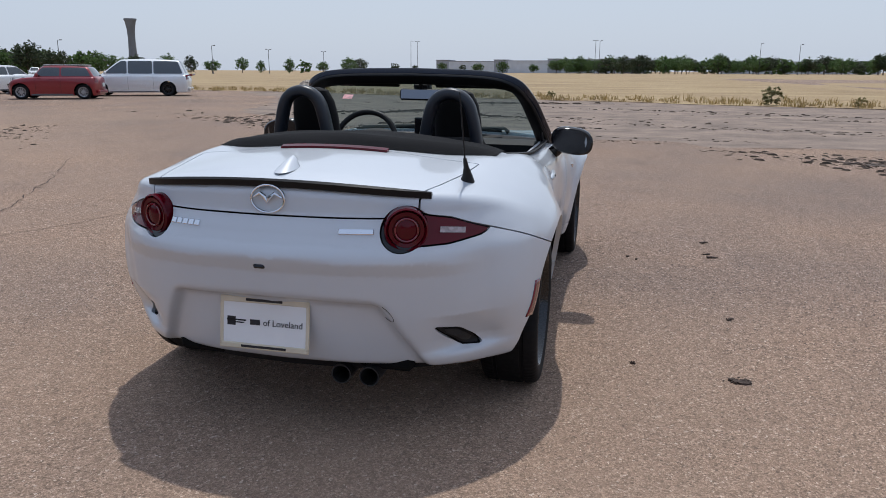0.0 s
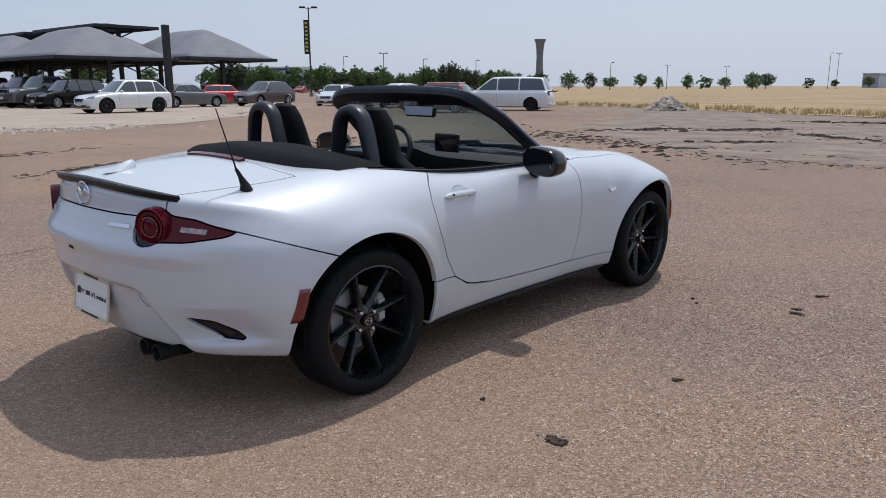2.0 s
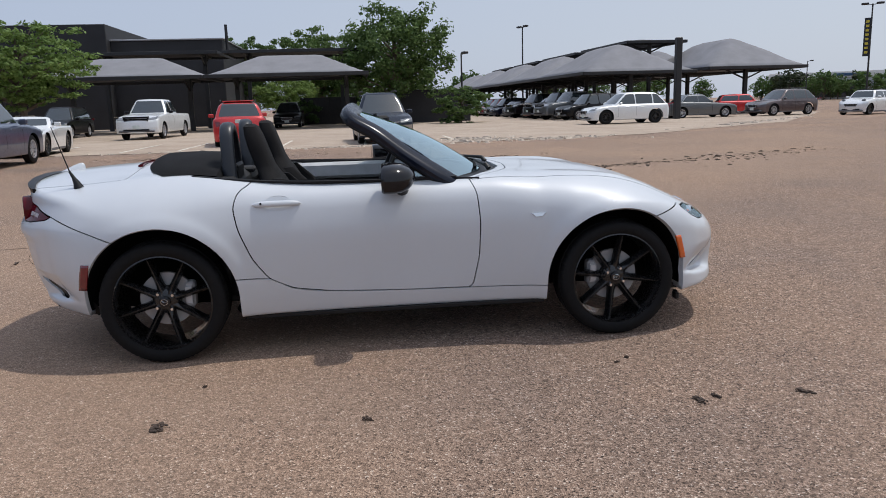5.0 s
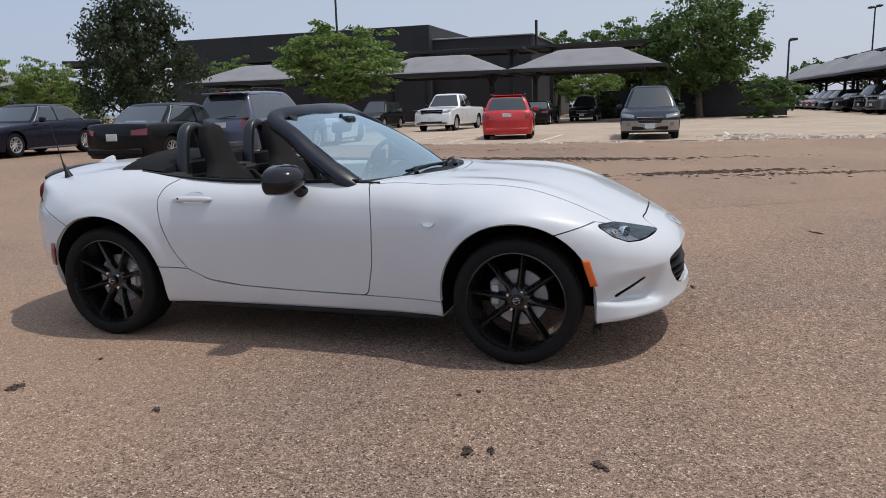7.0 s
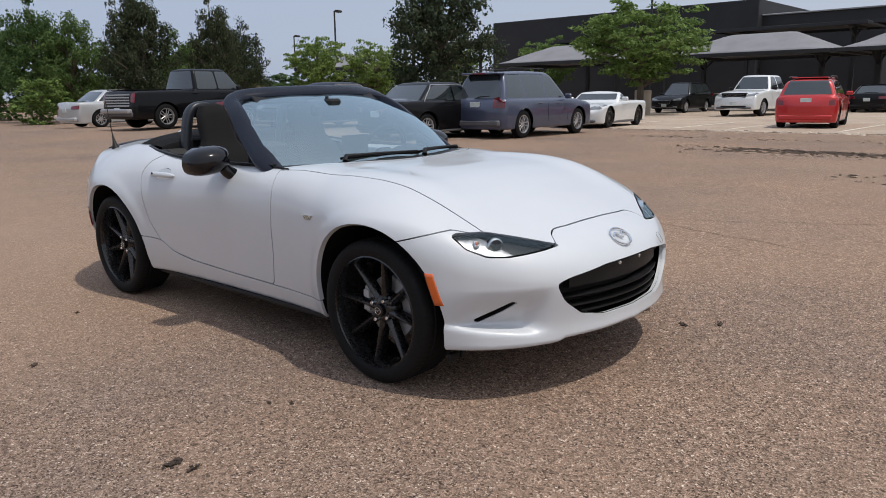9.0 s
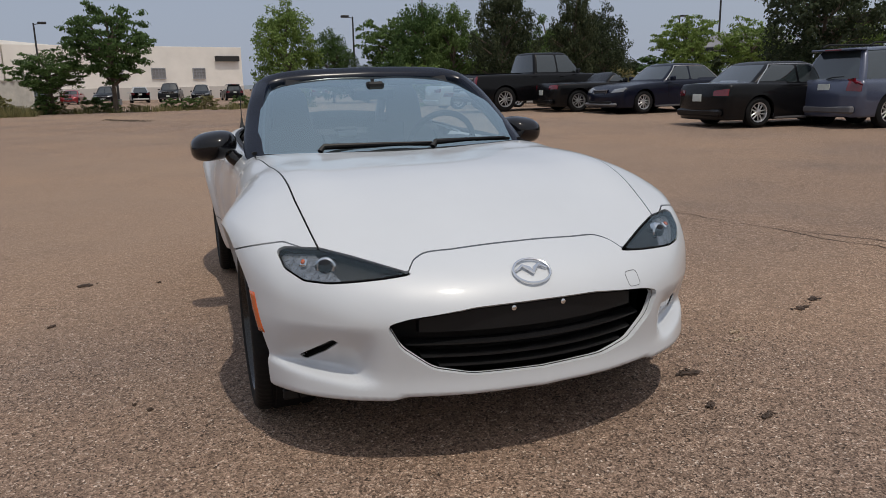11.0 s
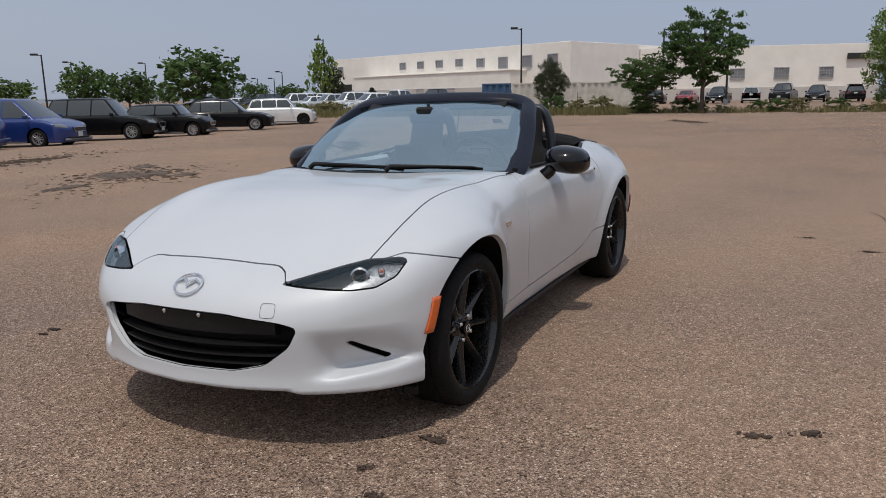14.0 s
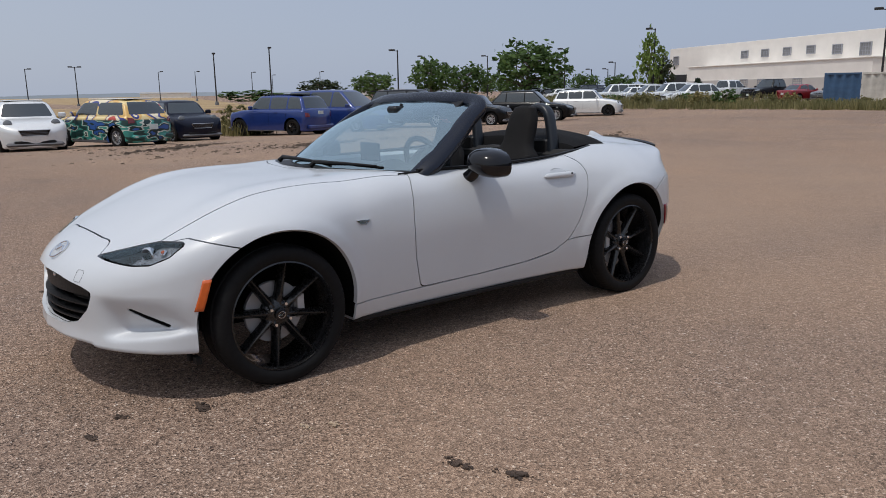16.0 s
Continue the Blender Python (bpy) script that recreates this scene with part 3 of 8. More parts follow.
for outline in (GRILLE, FOG, HEADLAMP_LINE):
    v = shell[0]
    shell = clip(shell, np.where(v[:, 1] > 1.2, -poly_field(v[:, 0], v[:, 2], outline), -1))
across("inner_body", (shell[0] - shell[1] * 0.016, shell[1], shell[2]), GAP_BLACK, roadster, 0)
head_field = lambda x, y, z: np.where(y > 1.2, poly_field(x, z, HEADLAMP_LINE), 1)
lamp_field = lambda x, y, z: np.where(y < -1.2, np.minimum(np.hypot(x - TAIL_RING[0], z - TAIL_RING[1]) - TAIL_RING[2], poly_field(x, z, TAIL_WING)), 1)
door_field = lambda x, y, z: np.where(x > 0.4, poly_field(y, z, DOOR), 1)
sill_field = lambda x, y, z: np.where((np.abs(y) < 1.15) & (x > 0.3), z - sill_top(y), 1)
hood_field = lambda x, y, z: np.where(y > 0.2, np.maximum(np.maximum((x - hood_side(y)) * 0.95, (y - hood_front(x)) * 0.8), np.maximum((hood_rear(x) - y) * 0.8, 0.600 - z)), 1)
lid_field = lambda x, y, z: np.where(y < -0.9, np.maximum(np.maximum(x - np.minimum(lid_side(y), 0.385 + np.maximum(z - 0.787, 0) * 1.15 + np.maximum(y + 1.87, 0) * 3), 0.787 - z), y + 1.335), 1)
nose_field = lambda x, y, z: np.where((y > 0.9) & (z < 0.9), np.maximum(z - (0.644 + (y - 1.377) * 0.27 + np.maximum(0.70 - x, 0) * -0.6 + np.maximum(0.60 - x, 0) * 4), 1.16 - y), 1)
tail_field = lambda x, y, z: np.where(y < -0.9, np.maximum(z - np.where(x < 0.40, 0.787, 0.642 + (-1.40 - y) * 0.355), y + 1.16), 1)
fog_field = lambda x, y, z: np.where(y > 1.2, poly_field(x, z, FOG), 1)
tail_fog_field = lambda x, y, z: np.where(y < -1.2, poly_field(x, z, TAIL_FOG), 1)

grille_hole, rest = split(half, lambda x, y, z: np.where(y > 1.2, poly_field(x, z, GRILLE), 1))
head_skin, rest = split(rest, head_field)
fog_hole, rest = split(rest, fog_field)
tail_fog_skin, rest = split(rest, tail_fog_field)
tail_skin, rest = split(rest, lamp_field)
door_skin, rest = split(rest, door_field)
v = door_skin[0]
door_skin = clip(door_skin, np.where(v[:, 0] > 0.5, 0.036 * (1 - np.hypot((v[:, 1] + 0.575) / 0.066, (v[:, 2] - 0.772) / 0.036)), -1))      # hollow behind the pull handle
sill_skin, rest = split(rest, sill_field)
hood_skin, rest = split(rest, hood_field)
lid_skin, rest = split(rest, lid_field)
nose_skin, rest = split(rest, nose_field)
tail_skin_bumper, rest = split(rest, tail_field)
fender_skin = clip(rest, -rest[0][:, 1])
quarter_skin = clip(rest, rest[0][:, 1])
across("hood", hood_skin, WHITE_PAINT, roadster, label="pearl white hood panel")
lid = across("trunk_lid", lid_skin, WHITE_PAINT, roadster, label="pearl white trunk lid")
nose = across("front_bumper", nose_skin, WHITE_PAINT, roadster, 0.03, label="pearl white front bumper cover")
tail = across("rear_bumper", tail_skin_bumper, WHITE_PAINT, roadster, 0.02, label="pearl white rear bumper cover")
both("front_fender", fender_skin, WHITE_PAINT, roadster, 0.022)
both("rear_quarter_panel", quarter_skin, WHITE_PAINT, roadster, 0.022)
doors = both("door", door_skin, WHITE_PAINT, roadster)
both("sill_panel", sill_skin, WHITE_PAINT, roadster)

# ---- its wheels ----
BRAKE_STEEL = plain("bright_brake_steel", (0.42, 0.42, 0.43), 0.55, metal=0.3)
def spoke_geo(a):
    """One ridged, tapering spoke in the wheel's plane (y, z), seen from +x."""
    g = Geo()
    rings = []
    for r, w, xf, xb in ((0.036, 0.024, 0.050, 0.0), (0.09, 0.019, 0.055, 0.012), (0.15, 0.018, 0.061, 0.018), (0.205, 0.015, 0.068, 0.02), (0.234, 0.012, 0.074, 0.0)):
        ring = []
        for u, x in ((-1, xb), (-0.8, xf - 0.014), (-0.12, xf), (0.12, xf), (0.8, xf - 0.014), (1, xb)):
            y, z = r, u * w
            ring.append((x, y * math.cos(a) - z * math.sin(a), y * math.sin(a) + z * math.cos(a)))
        rings.append(ring[::-1])
    return g.loft(rings)


def build_wheel(parent, m):
    tyre, n = Geo(), 240
    rings = []
    for x, r, cut in ((-0.098, 0.236, 0), (-0.106, 0.246, 0), (-0.110, 0.262, 0), (-0.108, 0.285, 0), (-0.100, 0.297, 0.002), (-0.088, 0.304, 0.0028), (-0.060, 0.307, 0.002), (-0.056, 0.301, 0), (-0.046, 0.301, 0), (-0.042, 0.307, 0), (0.042, 0.307, 0), (0.046, 0.301, 0), (0.056, 0.301, 0), (0.060, 0.307, 0.002), (0.088, 0.304, 0.0028), (0.100, 0.297, 0.002), (0.108, 0.285, 0), (0.110, 0.262, 0), (0.106, 0.246, 0), (0.098, 0.236, 0)):
        rings.append([(x, (r - (cut if k % 3 == 0 else 0)) * math.cos(k * math.tau / n), (r - (cut if k % 3 == 0 else 0)) * math.sin(k * math.tau / n)) for k in range(n)])
    tyre.loft(rings, caps=False)
    w = part("wheel", Geo().lathe([(-0.09, 0.238), (0.06, 0.238), (0.085, 0.240), (0.100, 0.239), (0.103, 0.233), (0.092, 0.228), (0.03, 0.220), (-0.09, 0.218)], n=64, closed=True), RIM_BLACK, parent, "black alloy rim", m)
    part("tyre", tyre, RUBBER, w, "black rubber tyre")
    for k in range(8):
        part("spoke", spoke_geo((k + 0.5) * math.tau / 8), RIM_BLACK, w)
    part("hub", Geo().lathe([(-0.05, 0.066), (0.030, 0.066), (0.048, 0.050), (0.052, 0.03), (0.058, 0.0005)], n=32), RIM_BLACK, w)
    part("centre_cap", Geo().lathe([(0.055, 0.028), (0.068, 0.027), (0.070, 0.022), (0.0695, 0.0005)], n=28), GLOSS_BLACK, w)
    e = Geo().tube([(0.0715, 0.017 * math.cos(a), 0.014 * math.sin(a)) for a in [i * math.tau / 20 for i in range(20)]], 0.0016, 6, closed=True)
    e.tube([(0.0715, -0.014, 0.0028), (0.0715, -0.004, 0.003), (0.0715, 0, -0.003), (0.0715, 0.004, 0.003), (0.0715, 0.014, 0.0028)], 0.0016, 6)
    part("cap_emblem", e, CHROME, w)
    for k in range(4):
        a = (k + 0.5) * math.tau / 4
        part("lug_nut", Geo().lathe([(0.03, 0.010), (0.062, 0.010), (0.066, 0.007), (0.066, 0.0005)], Matrix.Translation((0, 0.05 * math.cos(a), 0.05 * math.sin(a))), 10), CHROME, w)
    disc = part("brake_disc", Geo().lathe([(-0.03, 0.07), (-0.03, 0.135), (-0.008, 0.135), (-0.008, 0.07)], n=40, closed=True), BRAKE_STEEL, parent, "grey steel brake disc", m)
    return w


def build_caliper(parent, m):
    part("brake_caliper", Geo().box((-0.015, 0.115, 0.02), (0.07, 0.05, 0.13), 0.012).box((0.022, 0.112, 0.02), (0.02, 0.035, 0.09), 0.0028), BRAKE_STEEL, parent, "", m)


for sx in (1, -1):
    for yc in (-1.155, 1.155):
        turn = Matrix.Rotation(0 if sx > 0 else math.pi, 4, "Z") @ Matrix.Rotation(radians(4 + 9 * yc), 4, "X")
        at = Matrix.Translation((sx * 0.708, yc, 0.307)) @ turn
        build_wheel(roadster, at)
        build_caliper(roadster, Matrix.Translation((sx * 0.708, yc, 0.307)) @ Matrix.Rotation(0 if sx > 0 else math.pi, 4, "Z") @ Matrix.Scale(-sx * (1 if yc > 0 else -1), 4, (0, 1, 0)))
        liner = Geo()
        arc = [(0.377 * math.cos(a), 0.377 * math.sin(a)) for a in [math.pi * k / 24 for k in range(25)]]
        arc = [(0.377, -0.10)] + arc + [(-0.377, -0.10)]
        edge = []
        for y, z in arc:
            zz = max(0.24, 0.31 + z)
            xs = np.linspace(0.95, 0.45, 400)
            fv = body_field(xs, np.full(400, yc + y), np.full(400, zz))
            edge.append(xs[int(np.argmax(fv < 0))] - 0.02 if (fv < 0).any() else 0.6)
        liner.loft([[(sx * x, yc + y, 0.31 + z) for x, (y, z) in zip(edge, arc)], [(sx * 0.45, yc + y, 0.31 + z) for y, z in arc]], wrap=False, caps=False)
        liner.add([(sx * 0.45, yc + y, 0.31 + z) for y, z in arc], [tuple(range(len(arc)))])
        part("wheel_arch_liner", liner, GAP_BLACK, roadster)

# floor pan under it
part("underbody", Geo().box((0, -0.05, 0.22), (1.36, 1.55, 0.05), 0.02).box((0, 1.27, 0.28), (0.86, 0.86, 0.05), 0.02).box((0, -1.35, 0.27), (0.88, 0.9, 0.06), 0.02), GAP_BLACK, roadster)
for sx in (1, -1):
    part("sill_skirt", Geo().box((sx * 0.715, 0.0, 0.195), (0.05, 1.55, 0.02), 0.0028), BLACK_PLASTIC, roadster)

# ---- fixing small parts to its surface ----
def body_point(axis, a, b, side=1):
    """The place on the body that lies at (a, b) as seen along an axis, and its normal there."""
    s = np.linspace(0, 1, 1600)
    if axis == "front":
        x, y, z = np.full_like(s, a), 2.1 - s * 1.2, np.full_like(s, b)
    elif axis == "rear":
        x, y, z = np.full_like(s, a), -2.1 + s * 1.2, np.full_like(s, b)
    elif axis == "side":
        x, y, z = side * (1.0 - s * 0.6), np.full_like(s, a), np.full_like(s, b)
    else:
        x, y, z = np.full_like(s, a), np.full_like(s, b), 1.1 - s * 0.6
    k = int(np.argmax(body_field(x, y, z) < 0))
    p = np.array([[x[k], y[k], z[k]]])
    nrm = gradient(body_field, p)[0]
    return Vector(p[0]), Vector(nrm).normalized()


def frame_at(p, nrm, up=(0, 0, 1), lift=0.0):
    """A pose on a surface: local z points out, local y up."""
    nrm = Vector(nrm).normalized()
    y = (Vector(up) - nrm * Vector(up).dot(nrm)).normalized()
    x = y.cross(nrm)
    m = Matrix((x, y, nrm)).transposed().to_4x4()
    return Matrix.Translation(Vector(p) + nrm * lift) @ m


def skin(axis, a0, a1, b0, b1, nx, ny, lift, side=1, slant=0.0):
    """A patch that follows the body; slant moves its upper edge along."""
    g = Geo()
    rows = []
    for j in range(ny + 1):
        row = []
        for i in range(nx + 1):
            p, nrm = body_point(axis, a0 + (a1 - a0) * i / nx + slant * j / ny, b0 + (b1 - b0) * j / ny, side)
            row.append(p + nrm * lift)
        rows.append(row)
    return g.loft(rows, wrap=False, caps=False)


def oval_emblem(parent, m, w, h):
    ring = Geo().tube([m @ Vector((w * math.cos(a), h * math.sin(a), 0.006)) for a in [i * math.tau / 40 for i in range(40)]], 0.0040, 8, closed=True)
    wing = Geo().tube([m @ Vector(p) for p in ((-0.86 * w, 0.10 * h, 0.007), (-0.45 * w, 0.42 * h, 0.009), (-0.15 * w, 0.12 * h, 0.01), (0, -0.22 * h, 0.010), (0.15 * w, 0.12 * h, 0.01), (0.45 * w, 0.42 * h, 0.009), (0.86 * w, 0.10 * h, 0.007))], [0.003, 0.006, 0.007, 0.006, 0.007, 0.006, 0.003], 8)
    e = part("emblem_ring", ring, CHROME, parent, "chrome oval ring")
    part("emblem_wing", wing, CHROME, e)


# front: emblem, grille, bolts, lamps
p, nrm = body_point("front", 0.0, 0.578)
oval_emblem(nose, frame_at(p, nrm), 0.060, 0.047)
back = Geo()
back.loft([[(x, 1.78 - 0.33 * x * x, z) for x in np.linspace(-0.47, 0.47, 20)] for z in (0.26, 0.53)], wrap=False, caps=False)
grille = part("grille", back, BLACK_PLASTIC, roadster, "black grille with thin bars")
for z, w, t in ((0.325, 0.31, 0.007), (0.354, 0.36, 0.007), (0.392, 0.40, 0.006)):
    g = Geo()
    rings = []
    for x in np.linspace(-w, w, 22):
        y = 1.905 - 0.58 * x * x
        rings.append([(x, y, z + t * 0.4), (x, y - 0.05, z + t), (x, y - 0.05, z - t), (x, y, z - t * 0.4)])
    part("grille_bar", g.loft(rings), BLACK_PLASTIC, grille)
g = Geo()
rings = []
for x in np.linspace(-0.36, 0.36, 22):
    y = 1.890 - 0.53 * x * x
    top = 0.505 - 0.16 * x * x
    rings.append([(x, y, top), (x, y - 0.03, top), (x, y - 0.03, 0.422), (x, y, 0.428)])
part("plate_panel", g.loft(rings), BLACK_PLASTIC, grille, "flat black panel for a front plate")
for x in (-0.082, 0.082):
    part("bolt", Geo().lathe([(0, 0.009), (0.006, 0.008), (0.008, 0.004), (0.008, 0.0005)], Matrix.Translation((x, 1.890 - 0.53 * x * x, 0.488)) @ Matrix.Rotation(math.pi / 2, 4, "Z"), 12), CHROME, grille)
for sx in (1, -1):
    g = Geo()
    for z0 in (0.458,):
        g.loft([[(sx * x, 1.845 - 0.48 * x * x + dy, z0 + dz) for dy, dz in ((0, 0.006), (0, -0.006), (-0.05, -0.004), (-0.05, 0.004))][::sx] for x in (0.30, 0.36, 0.43)])
    part("grille_fin", g, BLACK_PLASTIC, grille)
    # fog lamp recess
    g = Geo()
    cx = sum(q[0] for q in FOG) / len(FOG)
    cz = sum(q[1] for q in FOG) / len(FOG)
    outer, inner = [], []
    for x, z in FOG:
        q, nn = body_point("front", x, z)
        outer.append((sx * q.x, q.y - 0.002, q.z))
        inner.append((sx * (cx + (x - cx) * 0.82), q.y - 0.035, cz + (z - cz) * 0.82))
    g.loft([outer, inner] if sx > 0 else [outer[::-1], inner[::-1]], caps=False)
    g.add(inner, [tuple(range(len(inner)))])
    fog = part("fog_lamp_recess", g, BLACK_PLASTIC, roadster)
    # headlamp
    hs = head_skin if sx > 0 else mirrored(head_skin)
    bowl = (hs[0] - hs[1] * 0.032, hs[1], hs[2])
    lamp = part("headlamp", bowl, BLACK_PLASTIC, roadster, "dark almond-shaped headlamp with a clear lens")
    rimmed = rim(head_skin, 0.03)
    rim_only = (rimmed[0], rimmed[1], rimmed[2][len(head_skin[2]):])
    part("headlamp_frame", rim_only if sx > 0 else mirrored(rim_only), GLOSS_BLACK, lamp)
    q, nn = body_point("front", 0.600, 0.625)
    outer_half = clip(head_skin, 0.588 - head_skin[0][:, 0] + 0.8 * (head_skin[0][:, 2] - 0.62))
    tray = (outer_half[0] - outer_half[1] * 0.024, outer_half[1], outer_half[2])
    part("reflector_tray", tray if sx > 0 else mirrored(tray), REFLECTOR, lamp, "silvered reflector behind the lens")
    for r, mat, name, dep in ((0.034, CHROME, "reflector", -0.020), (0.024, GLOSS_BLACK, "projector_lens", -0.012)):
        m = Matrix.Translation(Vector((sx * (q.x + nn.x * dep), q.y + nn.y * dep, q.z + nn.z * dep))) @ Matrix.Rotation(math.pi / 2 - sx * 0.45, 4, "Z")
        prof = [(-0.02, r), (0.0, r), (0.004, r * 0.85), (0.002, r * 0.8)] if name == "reflector" else [(-0.01, r), (0.004, r * 0.92), (0.010, r * 0.6), (0.012, 0.001)]
        part(name, Geo().lathe(prof, m, 28), mat, lamp)
    q, nn = body_point("front", 0.660, 0.635)
    part("turn_lamp", Geo().box((0, 0, -0.016), (0.022, 0.030, 0.010), 0.004, frame_at(Vector((sx * q.x, q.y, q.z)), Vector((sx * nn.x, nn.y, nn.z)))), CHROME, lamp)
    part("turn_bulb", Geo().box((0, 0, -0.009), (0.012, 0.016, 0.010), 0.004, frame_at(Vector((sx * q.x, q.y, q.z)), Vector((sx * nn.x, nn.y, nn.z)))), AMBER, lamp)
    lens = part("lens", hs, LAMP_GLASS, lamp)
    lens.visible_shadow = False
    part("underbody_tab", Geo().box((sx * 0.715, 1.515, 0.172), (0.05, 0.022, 0.034), 0.004).box((sx * 0.675, 1.53, 0.176), (0.025, 0.02, 0.03), 0.004), BLACK_PLASTIC, roadster, "black tab below the bumper")
    # side marker lamp and its black edge
    g = skin("side", 1.499, 1.532, 0.397, 0.522, 4, 8, 0.0015, sx, -0.038)
    mk = part("side_marker", g, AMBER, roadster, "amber side marker lens")
    sol = mk.modifiers.new("thick", "SOLIDIFY")
    sol.thickness, sol.offset = 0.008, -1
    rm = skin("side", -1.545, -1.505, 0.392, 0.520, 4, 8, 0.004, sx, 0.030)
    mk = part("rear_reflector", rm, RED_LENS, roadster, "red side reflector")
    sol = mk.modifiers.new("thick", "SOLIDIFY")
    sol.thickness, sol.offset = 0.008, -1
    # fender badge
    q, nn = body_point("side", 0.735, 0.662, sx)
    m = frame_at(q, nn)
    part("fender_badge", Geo().prism([(-0.042 * sx, 0.010), (0.040 * sx, 0.012), (0.020 * sx, -0.010), (-0.018 * sx, -0.012)][::sx], 0.007, m, 0.004), CHROME, roadster, "small chrome fender badge")
    # tail lamps
    ts = tail_skin if sx > 0 else mirrored(tail_skin)
    d = np.hypot(np.abs(ts[0][:, 0]) - TAIL_RING[0], ts[0][:, 2] - TAIL_RING[1]) - TAIL_RING[2] + 0.002
    tl = part("tail_lamp", (ts[0] - ts[1] * 0.012, ts[1], ts[2]), GLOSS_BLACK, roadster, "round red tail lamp with a wing-shaped lens")
    part("lamp_wing", clip(ts, -d), DARK_RED_LENS, tl, "dark red wing lens")
    q, nn = body_point("rear", TAIL_RING[0], TAIL_RING[1])
    c = Vector((sx * (q.x + 0.006), q.y, q.z))
    m = Matrix.Translation(c) @ Matrix.Rotation(-math.pi / 2 + sx * 0.36, 4, "Z")
    part("lamp_bezel", Geo().lathe([(-0.03, 0.071), (0.012, 0.069), (0.017, 0.064), (0.010, 0.059), (0.0, 0.058)], m, 40), DARK_RED_LENS, tl)
    part("lamp_ring", Geo().lathe([(0.0, 0.060), (0.014, 0.056), (0.012, 0.044), (0.006, 0.042)], m, 40), DARK_RED_LENS, tl)
    part("lamp_core", Geo().lathe([(0.0, 0.043), (0.010, 0.038), (0.016, 0.022), (0.018, 0.001)], m, 36), DARK_RED_LENS, tl)
    part("lamp_halo", Geo().tube([m @ Vector((0.015, 0.036 * math.cos(a), 0.036 * math.sin(a))) for a in [i * math.tau / 32 for i in range(32)]], 0.003, 6, closed=True), RED_LENS, tl)
    g = skin("rear", 0.530, 0.600, 0.740, 0.757, 8, 3, 0.004)
    for i, cc in enumerate(g.v):
        k = (cc[0] - 0.53) / 0.08
        g.v[i] = (sx * cc[0], cc[1], cc[2] - 0.010 * k)
    part("reverse_lens", g, CLEAR_LENS, tl, "pale reverse lamp lens")
    # lower corner reflectors of the tail
    fs = tail_fog_skin if sx > 0 else mirrored(tail_fog_skin)
    rf = part("corner_reflector_pocket", (fs[0] - fs[1] * 0.010, fs[1], fs[2]), BLACK_PLASTIC, roadster)
    inner = clip(fs, np.where(fs[0][:, 1] < 0, poly_field(np.abs(fs[0][:, 0]), fs[0][:, 2], TAIL_FOG) + 0.010, 1))
    part("corner_reflector", (inner[0] - inner[1] * 0.004, inner[1], inner[2]), DARK_STEEL, rf, "dark corner reflector")

# rear: emblem, badges, lip spoiler, brake light, fin, camera, plate
p, nrm = body_point("rear", 0.0, 0.838)
oval_emblem(lid, frame_at(p, nrm), 0.056, 0.043)
for x0, x1, z, h in ((-0.355, -0.235, 0.748, 0.020), (0.235, 0.345, 0.748, 0.018)):
    n = 5 if x0 < 0 else 1
    for i in range(n):
        a = x0 + (x1 - x0) * i / n
        b = x0 + (x1 - x0) * (i + (0.8 if n > 1 else 1)) / n
        q, nn = body_point("rear", (a + b) / 2, z)
        part("badge_bar", Geo().box((0, 0, 0.002), ((b - a), h, 0.005), 0.0015, frame_at(q, nn)), CHROME, tail)
g = Geo()
rings = []
for x in np.linspace(-0.5, 0.5, 40):
    zt = 0.892 - 0.125 * x * x
    q, nn = body_point("rear", x, zt - 0.020)
    y = q.y
    e = 1 - 0.7 * (abs(x) / 0.5)**6
    rings.append([(x, y + 0.028 * e, zt + 0.004), (x, y - 0.012 * e, zt + 0.010 * e), (x, y - 0.020 * e, zt + 0.004), (x, y - 0.013 * e, zt - 0.016), (x, y + 0.02, zt - 0.024)])
part("lip_spoiler", g.loft(rings), SPOILER, lid, "thin black lip spoiler")
g = Geo()
rings = []
for x in np.linspace(-0.215, 0.215, 16):
    q, nn = body_point("top", x, -1.345 + 0.16 * x * x)
    q2, n2 = body_point("top", x, -1.372 + 0.16 * x * x)
    rings.append([q + nn * 0.001, q + nn * 0.014, q2 + n2 * 0.009, q2 + n2 * 0.001])
part("high_brake_light", g.loft(rings), DARK_RED_LENS, roadster, "long red high-mounted brake light")
q, nn = body_point("top", 0.0, -1.74)
m = frame_at(q, nn, (0, 1, 0))
g = Geo().loft([[m @ Vector((0.030 * s * math.cos(a), -0.04 + t * 0.05 + 0.060 * s * math.sin(a), t * 0.034)) for a in [i * math.tau / 16 for i in range(16)]] for t, s in ((0, 1.15), (0.35, 0.85), (0.75, 0.5), (1.0, 0.12))])
part("roof_fin_antenna", g, WHITE_PAINT, lid, "white shark-fin antenna")
q, nn = body_point("rear", -0.012, 0.632)
part("camera_pocket", Geo().box((0, 0, 0.0), (0.040, 0.018, 0.012), 0.006, frame_at(q, nn)), GLOSS_BLACK, tail)
q, nn = body_point("rear", 0.375, 0.478)
m = frame_at(q, nn)
part("tow_cover_seam", Geo().tube([m @ Vector((0.034 * math.cos(a), 0.034 * math.sin(a), 0)) for a in [i * math.tau / 28 for i in range(28)]], 0.0009, 5, closed=True), GAP_BLACK, tail)
q, nn = body_point("front", -0.355, 0.520)
m = frame_at(q, nn)
